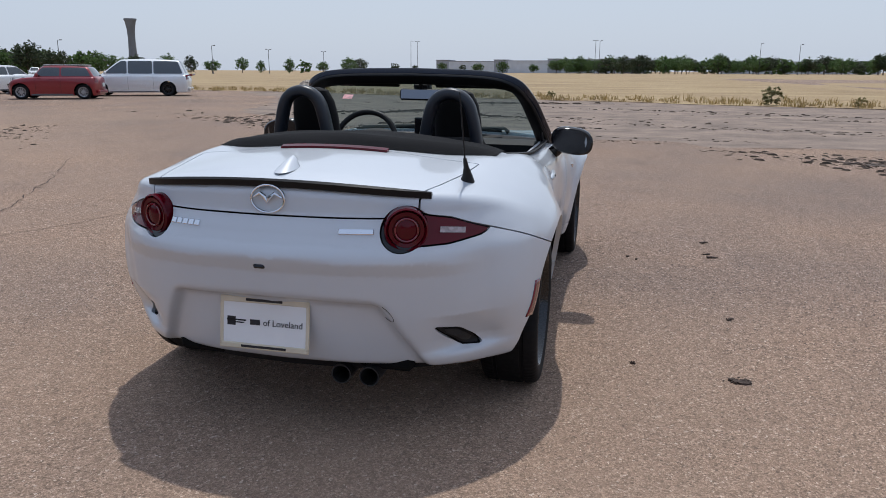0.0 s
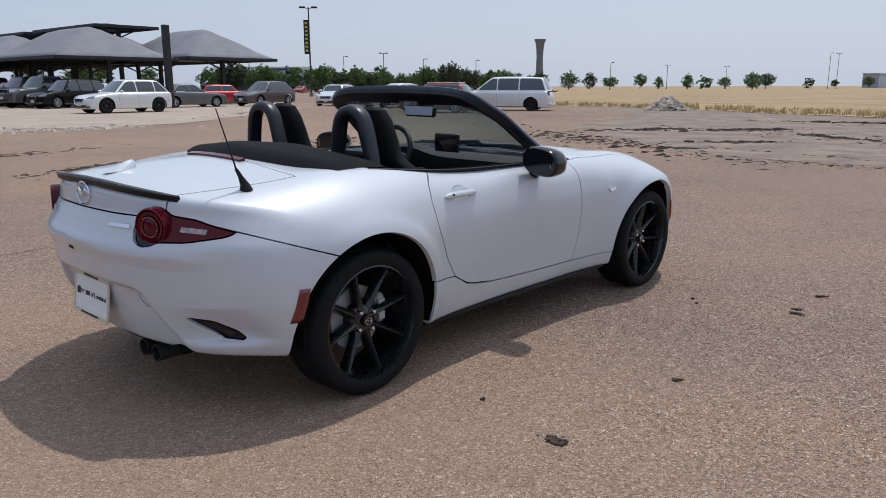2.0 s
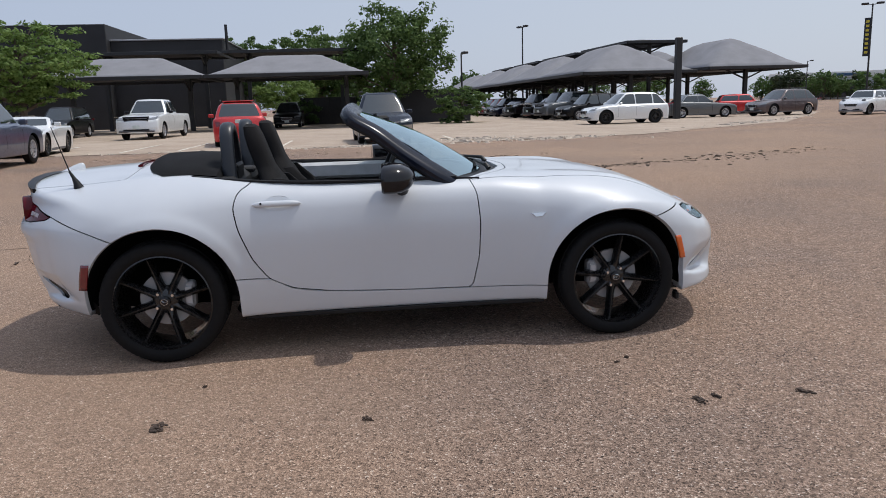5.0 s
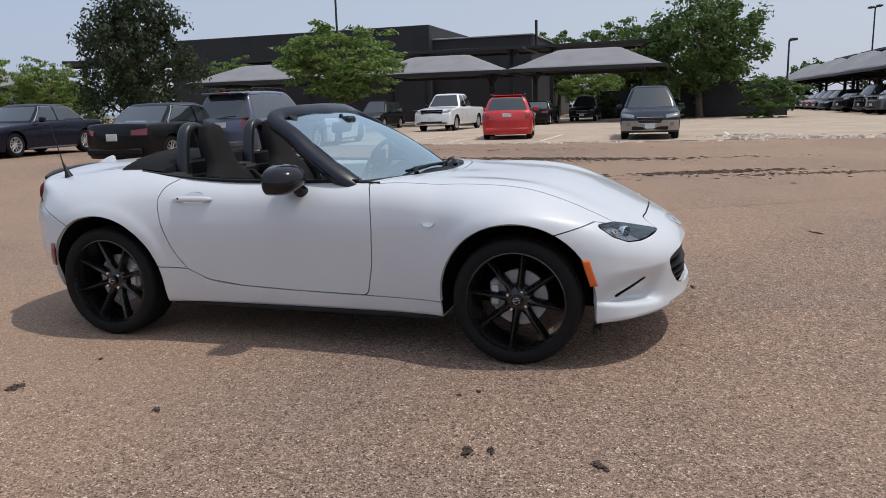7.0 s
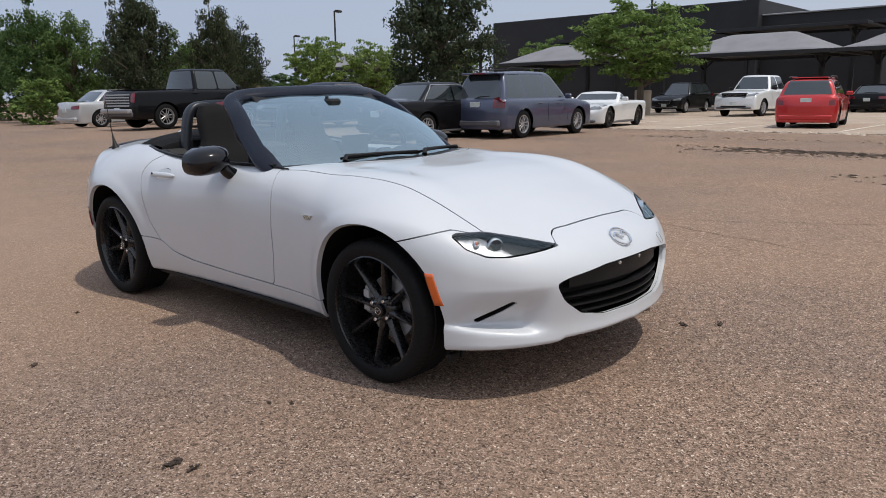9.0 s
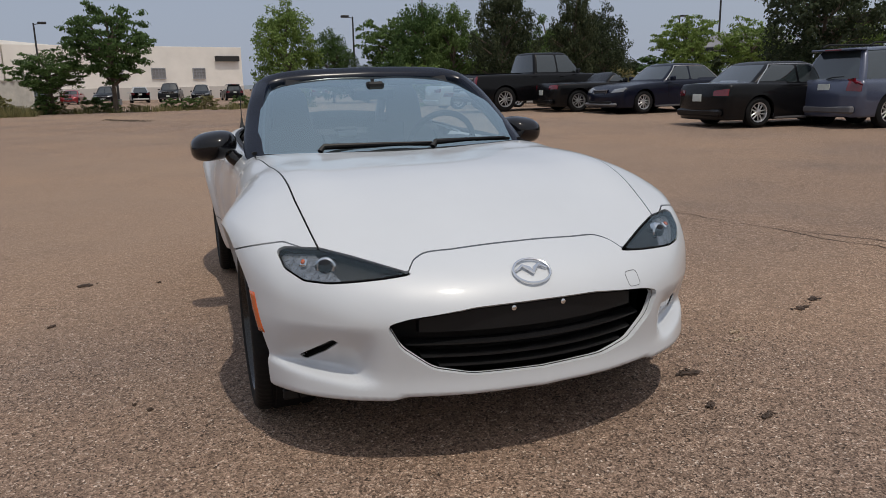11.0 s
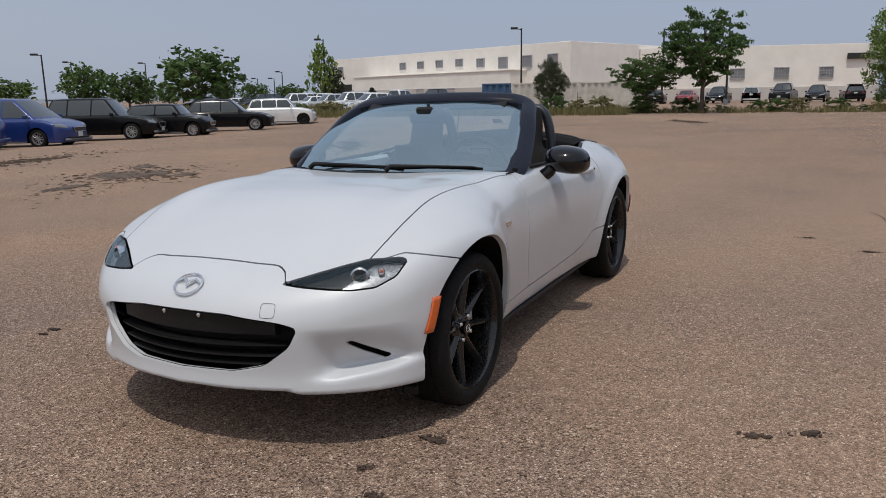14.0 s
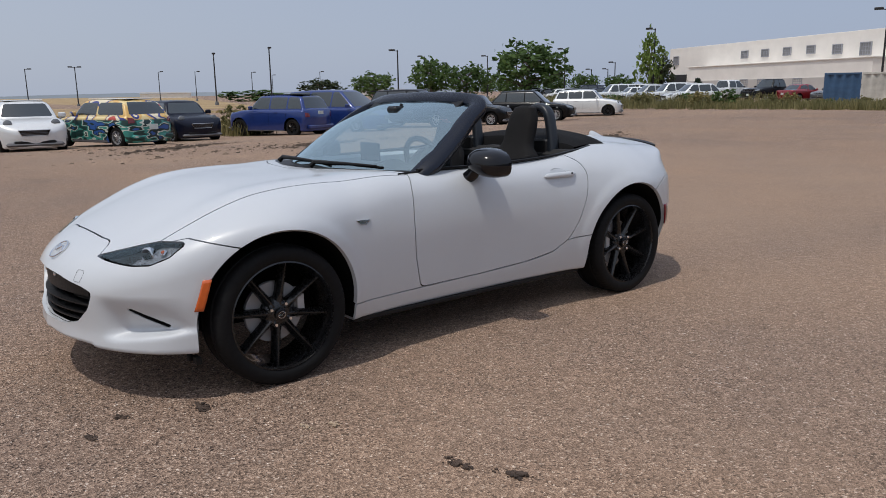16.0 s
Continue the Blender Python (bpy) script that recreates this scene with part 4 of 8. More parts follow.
part("tow_cover_seam", Geo().tube([m @ Vector((0.026 * math.copysign(abs(math.cos(a))**0.4, math.cos(a)), 0.026 * math.copysign(abs(math.sin(a))**0.4, math.sin(a)), 0)) for a in [i * math.tau / 28 for i in range(28)]], 0.0006, 5, closed=True), GAP_BLACK, nose)
q, nn = body_point("rear", 0.0, 0.42)
PLATE = frame_at(Vector((-0.035, q.y - 0.016, 0.415)), Vector((0, -1, 0.13)))
CREAM = plain("cream_plate_frame", (0.62, 0.55, 0.42), 0.4)
SIGN_WHITE = plain("white_sign_paint", (0.78, 0.78, 0.78), 0.45, vary=0.04)
SIGN_BLACK = plain("black_sign_paint", (0.015, 0.015, 0.018), 0.5)
plate = part("dealer_plate", Geo().box((0, 0, 0.004), (0.300, 0.146, 0.004), 0.001, PLATE), SIGN_WHITE, roadster, "white dealer plate in a cream frame")
g = Geo().box((0, 0.078, 0.005), (0.318, 0.020, 0.010), 0.003, PLATE).box((0, -0.078, 0.005), (0.318, 0.020, 0.010), 0.003, PLATE)
g.box((0.153, 0, 0.005), (0.012, 0.16, 0.010), 0.003, PLATE).box((-0.153, 0, 0.005), (0.012, 0.16, 0.010), 0.003, PLATE)
part("plate_frame", g, CREAM, plate)


def lettering(text, size, m, mat, parent=None, name="lettering", depth=0.0008):
    """Raised letters in the built-in font, as a mesh, centred on the pose."""
    cu = bpy.data.curves.new(name, "FONT")
    cu.body, cu.size, cu.extrude, cu.align_x, cu.align_y = text, size, depth, "CENTER", "CENTER"
    ob = bpy.data.objects.new("letter_source", cu)
    scene.collection.objects.link(ob)
    me = bpy.data.meshes.new_from_object(ob.evaluated_get(bpy.context.evaluated_depsgraph_get()))
    bpy.data.objects.remove(ob)
    me.materials.clear()
    me.materials.append(mat)
    out = new(name, me)
    out.matrix_basis = m
    if parent is not None:
        out.parent = parent
    return out


lettering("of Loveland", 0.030, PLATE @ Matrix.Translation((0.066, 0.004, 0.0068)), SIGN_BLACK, plate)
g = Geo().box((-0.033, 0.004, 0.0066), (0.036, 0.018, 0.0012), 0, PLATE)      # maker's name as a bar
g.box((-0.118, 0.004, 0.0066), (0.030, 0.030, 0.0012), 0.0005, PLATE).box((-0.1, 0.008, 0.0066), (0.070, 0.005, 0.0012), 0, PLATE).box((-0.1, 0.0, 0.0066), (0.056, 0.004, 0.0012), 0, PLATE)
part("maker_mark", g, SIGN_BLACK, plate)
part("frame_print", Geo().box((0.0, 0.079, 0.0105), (0.13, 0.009, 0.0012), 0, PLATE), SIGN_BLACK, plate)
part("frame_print", Geo().box((0.0, -0.078, 0.0105), (0.16, 0.008, 0.0012), 0, PLATE), SIGN_BLACK, plate)
g = Geo()
rings = []
for x in np.linspace(-0.66, 0.66, 30):
    q = tail_plan(np.array([abs(x)]))[0]
    y = -1.85 + q
    rings.append([(x, y, 0.300), (x, y + 0.05, 0.30), (x, y + 0.10, 0.235), (x, y + 0.05, 0.235)])
part("rear_valance", g.loft(rings), BLACK_PLASTIC, roadster, "black lower rear valance")
for x in (0.195, 0.295):
    m = Matrix.Translation((x, -1.62, 0.228)) @ Matrix.Rotation(math.pi / 2, 4, "Z")
    part("exhaust_tip", Geo().lathe([(0.1, 0.030), (-0.205, 0.034), (-0.212, 0.035), (-0.212, 0.031), (-0.10, 0.029)], m, 28, caps=False), DARK_STEEL, roadster, "dark steel exhaust tip")
for sx in (1, -1):
    g = Geo().box((sx * 0.64, 1.53, 0.212), (0.04, 0.05, 0.03), 0.004).box((sx * 0.63, 1.58, 0.214), (0.03, 0.02, 0.02), 0.003)
    part("air_dam_bracket", g, BLACK_PLASTIC, roadster)

# door handles, mirrors, antenna
for sx, door in zip((1, -1), doors):
    q, nn = body_point("side", -0.58, 0.766, sx)
    m = frame_at(q, nn)
    cup = Geo().loft([[m @ Vector((0.005 * sx + 0.070 * r * math.cos(a), 0.006 + 0.039 * r * math.sin(a), z)) for a in [i * math.tau / 24 for i in range(24)]] for r, z in ((1.0, -0.002), (0.9, -0.010), (0.6, -0.014), (0.05, -0.015))])
    hd = part("handle_cup", cup, WHITE_PAINT, door)
    bar = Geo()
    rings = []
    for i in range(15):
        u = -1 + 2 * i / 14
        e = math.sqrt(max(0.04, 1 - abs(u)**5))
        rings.append([m @ Vector((u * 0.118, 0.002 + 0.015 * e * math.cos(a), 0.016 * (1 - 0.5 * u**4) + 0.010 * e * math.sin(a))) for a in [k * math.tau / 12 for k in range(12)]])
    part("handle", bar.loft(rings), WHITE_PAINT, door, "white pull handle")
    part("key_lock", Geo().lathe([(0, 0.006), (0.004, 0.005), (0.004, 0.001)], m @ Matrix.Translation((-0.075 * sx, 0.002, 0.025)) @ Matrix.Rotation(-math.pi / 2, 4, "Y"), 12), GLOSS_BLACK, door)
    # mirror
    mir = part("side_mirror", Geo().tube([(sx * 0.668, 0.055, 0.785), (sx * 0.705, 0.050, 0.795), (sx * 0.742, 0.035, 0.825), (sx * 0.768, 0.02, 0.865)], [0.030, 0.035, 0.033, 0.030], 14), GLOSS_BLACK, roadster, "gloss black door mirror")
    hull = Geo()
    rings = []
    for u, s in ((-0.055, 0.90), (-0.045, 1.0), (0.0, 1.0), (0.035, 0.92), (0.065, 0.72), (0.085, 0.42), (0.093, 0.1)):
        ring = []
        for k in range(24):
            a = k * math.tau / 24
            ca, sa = math.cos(a), math.sin(a)
            ex, ez = math.copysign(abs(ca)**0.75, ca), math.copysign(abs(sa)**0.8, sa)
            ring.append((sx * (0.826 + 0.110 * s * ex), 0.0 + 1.12 * u - 0.004 * ex, 0.882 + 0.071 * s * ez - 0.012 * ex * s))
        rings.append(ring[::sx])
    part("mirror_housing", hull.loft(rings), GLOSS_BLACK, mir)
    mg = Geo().add([(sx * (0.820 + 0.085 * math.copysign(abs(math.cos(a))**0.75, math.cos(a))), -0.0505 - 0.016 * math.cos(a), 0.880 + 0.053 * math.copysign(abs(math.sin(a))**0.8, math.sin(a))) for a in [k * math.tau / 24 for k in range(24)]], [tuple(range(24))[::-sx]])
    part("mirror_glass", mg, MIRROR_GLASS, mir, "silvered mirror glass")
q, nn = body_point("top", 0.567, -1.565)
base = Geo().tube([q - nn * 0.004, q + Vector((0, -0.006, 0.02)), q + Vector((-0.002, -0.020, 0.05)), q + Vector((-0.004, -0.036, 0.08))], [0.026, 0.017, 0.009, 0.006], 14)
ant = part("mast_antenna", base, BLACK_PLASTIC, roadster, "black whip antenna on a rubber foot")
part("mast", Geo().tube([q + Vector((-0.004, -0.034, 0.075)), q + Vector((-0.012, -0.10, 0.30))], [0.0035, 0.002], 8), BLACK_PLASTIC, ant)

# ---- windscreen, cowl ----
def ribbon(path, widths, thick, out):
    """A bar of oval section along a path."""
    rings = []
    pts = [Vector(p) for p in path]
    for i, p in enumerate(pts):
        d = (pts[min(i + 1, len(pts) - 1)] - pts[max(i - 1, 0)]).normalized()
        o = (Vector(out(p)) - d * Vector(out(p)).dot(d)).normalized()
        s = d.cross(o)
        w = widths[i]
        rings.append([p + s * (w * math.copysign(abs(math.cos(a))**0.7, math.cos(a))) + o * (thick * math.copysign(abs(math.sin(a))**0.7, math.sin(a))) for a in [k * math.tau / 14 for k in range(14)]])
    return Geo().loft(rings)


def smooth_path(nodes, n):
    ts = np.linspace(0, 1, len(nodes))
    cs = [curve(ts, [p[k] for p in nodes]) for k in range(3)]
    q = np.linspace(0, 1, n)
    return list(zip(*[c(q) for c in cs]))


wind_nodes = [(0.628, 0.40, 0.785), (0.655, 0.27, 0.860), (0.624, 0.07, 0.992), (0.585, -0.075, 1.100), (0.545, -0.180, 1.160), (0.47, -0.202, 1.188), (0.30, -0.182, 1.203), (0.0, -0.168, 1.209)]
path = smooth_path(wind_nodes, 36)
full = path + [(-x, y, z) for x, y, z in path[::-1]][1:]
widths = [0.030 + 0.030 * min(1, k / 6) - 0.016 * min(1, k / 16) for k in [min(i, len(full) - 1 - i) for i in range(len(full))]]
windscreen = part("windscreen", ribbon(full, widths, 0.027, lambda p: (p[0] * 0.9, 0.55, 0.75)), PILLAR, roadster, "raked windscreen in a black frame")
inside = [Vector(q) - Vector((q[0] * 0.9, 0.55, 0.75)).normalized() * 0.021 for q in full]
part("pillar_trim", ribbon(inside, [w * 0.93 for w in widths], 0.016, lambda p: (p[0] * 0.9, 0.55, 0.75)), BLACK_PLASTIC, windscreen, "matt black inner pillar trim")
glass = Geo()
rows = []
for j in range(13):
    t = j / 12
    row = []
    for i in range(25):
        u = -1 + 2 * i / 24
        k = abs(u)
        bx, by, bz = 0.655 * u, 0.545 - 0.235 * k**2.2, 0.860 - 0.004 * k**2
        tx, ty, tz = 0.545 * u, -0.157 - 0.035 * k**2.5, 1.203 - 0.045 * k**3
        row.append((bx + (tx - bx) * t, by + (ty - by) * t + 0.02 * math.sin(t * math.pi), bz + (tz - bz) * t + 0.028 * math.sin(t * math.pi)))
    rows.append(row)
gl = part("windscreen_pane", glass.loft(rows, wrap=False, caps=False), GLASS, windscreen, "clear windscreen pane")
gl.visible_shadow = False
cowl = Geo()
rows = []
for i in range(25):
    u = -1 + 2 * i / 24
    k = abs(u)
    x = 0.665 * u
    y0, y1 = 0.55 - 0.235 * k**2.2, float(hood_rear(np.array([abs(x)]))[0]) + 0.03
    rows.append([(x, y0 - 0.08, 0.80), (x, y0, 0.854 - 0.002 * k * k), (x, (y0 + y1) / 2, 0.848), (x, y1, 0.842 - 0.004 * k * k)])
part("cowl", cowl.loft(rows, wrap=False, caps=False), BLACK_PLASTIC, roadster, "black plastic cowl below the windscreen")
for x0, x1, y0, y1 in ((0.40, -0.12, 0.50, 0.545), (-0.10, -0.52, 0.565, 0.475)):
    w = part("wiper", Geo().tube([(x0, y0 + 0.05, 0.870), (x0 - 0.02, y0 + 0.035, 0.892), ((x0 + x1) / 2, (y0 + y1) / 2 + 0.01, 0.889), (x1, y1, 0.884)], [0.014, 0.012, 0.008, 0.005], 8), BLACK_PLASTIC, roadster, "black windscreen wiper")
    part("wiper_blade", Geo().tube([(x0 - 0.03, y0 - 0.02, 0.878), ((x0 + x1) / 2, (y0 + y1) / 2 - 0.012, 0.883), (x1 - 0.03, y1 - 0.02, 0.874)], 0.007, 6), GAP_BLACK, w)
for sx in (1, -1):
    # quarter glass post behind the mirror
    pg = Geo().add([(sx * 0.655, 0.30, 0.868), (sx * 0.655, 0.115, 0.868), (sx * 0.628, 0.085, 1.0)], [(0, 1, 2)])
    part("quarter_glass_post", Geo().tube([(sx * 0.657, 0.115, 0.85), (sx * 0.630, 0.085, 1.0)], 0.009, 8), BLACK_PLASTIC, roadster)
    tri = part("quarter_pane", pg, GLASS, roadster)
    tri.visible_shadow = False
    part("belt_strip", ribbon(smooth_path([(sx * 0.662, 0.33, 0.862), (sx * 0.667, 0.0, 0.858), (sx * 0.670, -0.35, 0.862), (sx * 0.668, -0.60, 0.872), (sx * 0.655, -0.80, 0.888), (sx * 0.61, -1.0, 0.905)], 24), [0.012] * 24, 0.006, lambda p: (0, 0, 1)), BLACK_PLASTIC, roadster, "black belt seal")

# ---- cabin of the roadster ----
INTERIOR = plain("dark_cabin_trim", (0.010, 0.010, 0.011), 0.7, relief=0.0006, grain=250)
DOOR_CARD = plain("pale_door_trim", (0.55, 0.55, 0.56), 0.45)
soft = Geo()
rows = []
for j in range(19):
    t = j / 18
    row = []
    for i in range(41):
        u = -1 + 2 * i / 40
        x = 0.600 * u
        rear = -1.318 + 0.42 * abs(x)**2.0 + 0.35 * abs(x)**6
        y = rear + (-0.885 - rear) * t
        q, nn = body_point("top", x, min(y, -1.0))
        dome = min(1.0, (t / 0.16))**0.6 * (1 - abs(u)**5) * (1 - 0.42 * max(0, (t - 0.55) / 0.45)**2)
        z = q.z + 0.003 + 0.040 * dome - max(0, y + 1.0) * 0.10 + 0.0025 * math.sin(7 * u + 9 * t) * dome
        row.append((x, y, z))
    rows.append(row)
rows.append([(x, y + 0.012, z - 0.02) for x, y, z in rows[-1]])
rows.append([(x, y + 0.006, z - 0.12) for x, y, z in rows[-1]])
part("folded_soft_top", soft.loft(rows, wrap=False, caps=False), FABRIC, roadster, "folded black canvas soft top")
tub = Geo()
for sx in (1, -1):
    inner = [(sx * 0.66, y, z) for y, z in ((-0.85, 0.87), (0.42, 0.86))]
    tub.add([(sx * 0.668, -0.85, 0.885), (sx * 0.668, 0.45, 0.855), (sx * 0.60, 0.45, 0.30), (sx * 0.60, -0.85, 0.30)], [(0, 1, 2, 3)[::sx]])
tub.box((0, -0.2, 0.27), (1.24, 1.4, 0.04), 0.01).box((0, -0.86, 0.58), (1.26, 0.06, 0.62), 0.02)
part("cabin_tub", tub, INTERIOR, roadster)
for sx in (1, -1):
    part("door_card", Geo().box((sx * 0.635, -0.15, 0.80), (0.045, 1.0, 0.11), 0.02), DOOR_CARD, roadster, "pale grey upper door trim")
    part("armrest", Geo().box((sx * 0.61, -0.2, 0.66), (0.08, 0.6, 0.05), 0.02), INTERIOR, roadster)
dash = Geo()
rows = []
for i in range(21):
    u = -1 + 2 * i / 20
    x = 0.63 * u
    hood = 0.045 * math.exp(-((x + 0.34) / 0.16)**2)
    rows.append([(x, 0.50, 0.835), (x, 0.36, 0.845 + 0.3 * hood), (x, 0.24, 0.850 + hood), (x, 0.18, 0.828 + hood), (x, 0.20, 0.76), (x, 0.24, 0.66), (x, 0.30, 0.55), (x, 0.45, 0.45)])
part("dashboard", dash.loft(rows, wrap=False, caps=False), INTERIOR, roadster, "black dashboard")
part("console", Geo().box((0, -0.28, 0.52), (0.20, 0.95, 0.22), 0.04).box((0, -0.72, 0.66), (0.16, 0.20, 0.16), 0.03), INTERIOR, roadster)
part("media_screen", Geo().box((0.0, 0.175, 0.915), (0.19, 0.018, 0.105), 0.006, Matrix.Identity(4)), GLOSS_BLACK, roadster, "black upright media screen")
part("gear_lever", Geo().tube([(0, -0.08, 0.60), (0, -0.10, 0.70)], 0.010, 8).lathe([(-0.02, 0.015), (0.0, 0.024), (0.02, 0.018), (0.026, 0.001)], Matrix.Translation((0, -0.10, 0.71)) @ Matrix.Rotation(-math.pi / 2, 4, "Y"), 16), GLOSS_BLACK, roadster)
WHEEL_AT = Matrix.Translation((-0.345, 0.02, 0.83)) @ Matrix.Rotation(radians(67), 4, "X")
sw = part("steering_wheel", Geo().tube([WHEEL_AT @ Vector((0.180 * math.cos(a), 0.180 * math.sin(a), 0)) for a in [k * math.tau / 40 for k in range(40)]], 0.016, 10, closed=True), BLACK_PLASTIC, roadster, "black leather steering wheel")
part("wheel_hub", Geo().box((0, -0.01, -0.012), (0.13, 0.11, 0.05), 0.022, WHEEL_AT).box((0.11, 0.0, -0.01), (0.13, 0.03, 0.016), 0.006, WHEEL_AT).box((-0.11, 0.0, -0.01), (0.13, 0.03, 0.016), 0.006, WHEEL_AT).box((0, -0.11, -0.01), (0.045, 0.13, 0.016), 0.006, WHEEL_AT), INTERIOR, sw)
part("wheel_badge", Geo().lathe([(0, 0.022), (0.004, 0.020), (0.004, 0.001)], WHEEL_AT @ Matrix.Translation((0, 0, 0.013)) @ Matrix.Rotation(-math.pi / 2, 4, "Y"), 20), CHROME, sw)
part("column_shroud", Geo().tube([(-0.345, 0.03, 0.82), (-0.345, 0.25, 0.74)], 0.055, 12), INTERIOR, sw)


def rounded_slab(sections, n=20, power=0.55):
    """A padded body lofted through (centre, half width, half depth) sections, stacked upwards."""
    rings = []
    for (cx, cy, cz), w, d in sections:
        rings.append([(cx + w * math.copysign(abs(math.cos(a))**power, math.cos(a)), cy + d * math.copysign(abs(math.sin(a))**power, math.sin(a)), cz) for a in [k * math.tau / n for k in range(n)]])
    return Geo().loft(rings)


for sx in (1, -1):
    x = sx * 0.345
    seat = part("seat_back", rounded_slab([((x, -0.44, 0.42), 0.20, 0.06), ((x, -0.50, 0.52), 0.235, 0.075), ((x, -0.56, 0.68), 0.240, 0.072), ((x, -0.60, 0.80), 0.220, 0.064), ((x, -0.625, 0.855), 0.195, 0.058), ((x, -0.648, 0.90), 0.128, 0.052), ((x, -0.668, 0.94), 0.108, 0.050), ((x, -0.695, 1.02), 0.106, 0.050), ((x, -0.715, 1.09), 0.096, 0.046), ((x, -0.727, 1.138), 0.072, 0.038), ((x, -0.732, 1.152), 0.036, 0.020)]), SEAT_CLOTH, roadster, "black cloth bucket seat back")
    part("seat_cushion", Geo().box((x, -0.20, 0.42), (0.47, 0.52, 0.15), 0.05), SEAT_CLOTH, seat)
    for s in (-1, 1):
        part("seat_bolster", rounded_slab([((x + s * 0.20, -0.40, 0.45), 0.045, 0.10), ((x + s * 0.215, -0.46, 0.60), 0.045, 0.11), ((x + s * 0.20, -0.54, 0.78), 0.035, 0.075), ((x + s * 0.17, -0.59, 0.87), 0.015, 0.03)], 12), SEAT_CLOTH, seat)
    arch = [(x + s * w, -0.835 - 0.05 * (z - 0.85), z) for s, w, z in ((-1, 0.132, 0.82), (-1, 0.120, 0.92), (-1, 0.102, 1.02), (-1, 0.078, 1.095), (-1, 0.040, 1.130), (1, 0.0, 1.139), (1, 0.040, 1.130), (1, 0.078, 1.095), (1, 0.102, 1.02), (1, 0.120, 0.92), (1, 0.132, 0.82))]
    arch = smooth_path(arch, 44)
    part("roll_hoop", ribbon(arch, [0.036] * 44, 0.026, lambda p: (p[0] - x, 0, max(0.05, p[2] - 0.98))), HOOP, roadster, "blue-black roll hoop behind the seat")
    part("hoop_panel", Geo().box((x, -0.81, 0.88), (0.22, 0.03, 0.14), 0.012), BLACK_PLASTIC, roadster)
part("rear_bulkhead", Geo().box((0, -0.83, 0.84), (1.24, 0.09, 0.10), 0.03).box((0, -0.80, 0.885), (0.14, 0.08, 0.03), 0.01), INTERIOR, roadster)
part("bulkhead_lamp", Geo().box((0, -0.775, 0.865), (0.12, 0.03, 0.05), 0.006), STEEL, roadster)
mr = part("rear_view_mirror", Geo().box((0, 0, 0), (0.235, 0.030, 0.062), 0.012, Matrix.Translation((0.0, -0.05, 1.105)) @ Matrix.Rotation(radians(-8), 4, "X")), BLACK_PLASTIC, roadster, "black inner mirror")
part("mirror_face", Geo().box((0, -0.0165, 0), (0.215, 0.002, 0.048), 0, Matrix.Translation((0.0, -0.05, 1.105)) @ Matrix.Rotation(radians(-8), 4, "X")), MIRROR_GLASS, mr)
part("mirror_stalk", Geo().tube([(0, -0.04, 1.12), (0, -0.055, 1.18)], 0.010, 8).box((0, -0.01, 1.145), (0.09, 0.07, 0.045), 0.012), BLACK_PLASTIC, mr)
for sx in (1, -1):
    part("sun_visor", Geo().box((0, 0, 0), (0.34, 0.075, 0.014), 0.005, Matrix.Translation((sx * 0.27, -0.14, 1.170)) @ Matrix.Rotation(radians(-35), 4, "X")), BLACK_PLASTIC, roadster)
STICKER = plain("pink_sticker", (0.75, 0.35, 0.38), 0.5, vary=0.3, scale=60)
part("windscreen_sticker", Geo().box((0, 0, 0), (0.055, 0.002, 0.04), 0, Matrix.Translation((-0.42, -0.050, 1.085)) @ Matrix.Rotation(radians(-58), 4, "X")), STICKER, windscreen)

# ---- parked vehicles ----
AUTO_GLASS = plain("dark_auto_glass", (0.022, 0.030, 0.034), 0.05, spec=0.8, coat=0.8)
ALLOY = plain("silver_alloy", (0.50, 0.50, 0.52), 0.32, metal=0.8)
LAMP_CLEAR = plain("clear_headlamp", (0.16, 0.17, 0.18), 0.16, coat=0.4)
PLATE_WHITE = plain("plate_white", (0.55, 0.60, 0.58), 0.4)
TRIM_GREY = plain("grey_bumper_plastic", (0.10, 0.10, 0.11), 0.6)
PAINTS = {name: car_paint("paint_" + name, color, 0.25 if max(color) > 0.06 else 0.0, 0.3) for name, color in (
    ("white", (0.74, 0.75, 0.75)), ("black", (0.004, 0.004, 0.005)), ("red", (0.50, 0.020, 0.022)), ("dark_red", (0.24, 0.012, 0.018)),
    ("blue", (0.010, 0.034, 0.18)), ("slate_blue", (0.055, 0.068, 0.115)), ("night_blue", (0.016, 0.022, 0.036)), ("silver", (0.46, 0.47, 0.48)), ("grey", (0.10, 0.105, 0.11)),
    ("dark_blue", (0.005, 0.007, 0.018)), ("brown", (0.085, 0.06, 0.06)), ("green", (0.012, 0.03, 0.025)), ("teal", (0.30, 0.45, 0.40)), ("beige", (0.30, 0.27, 0.23)))}


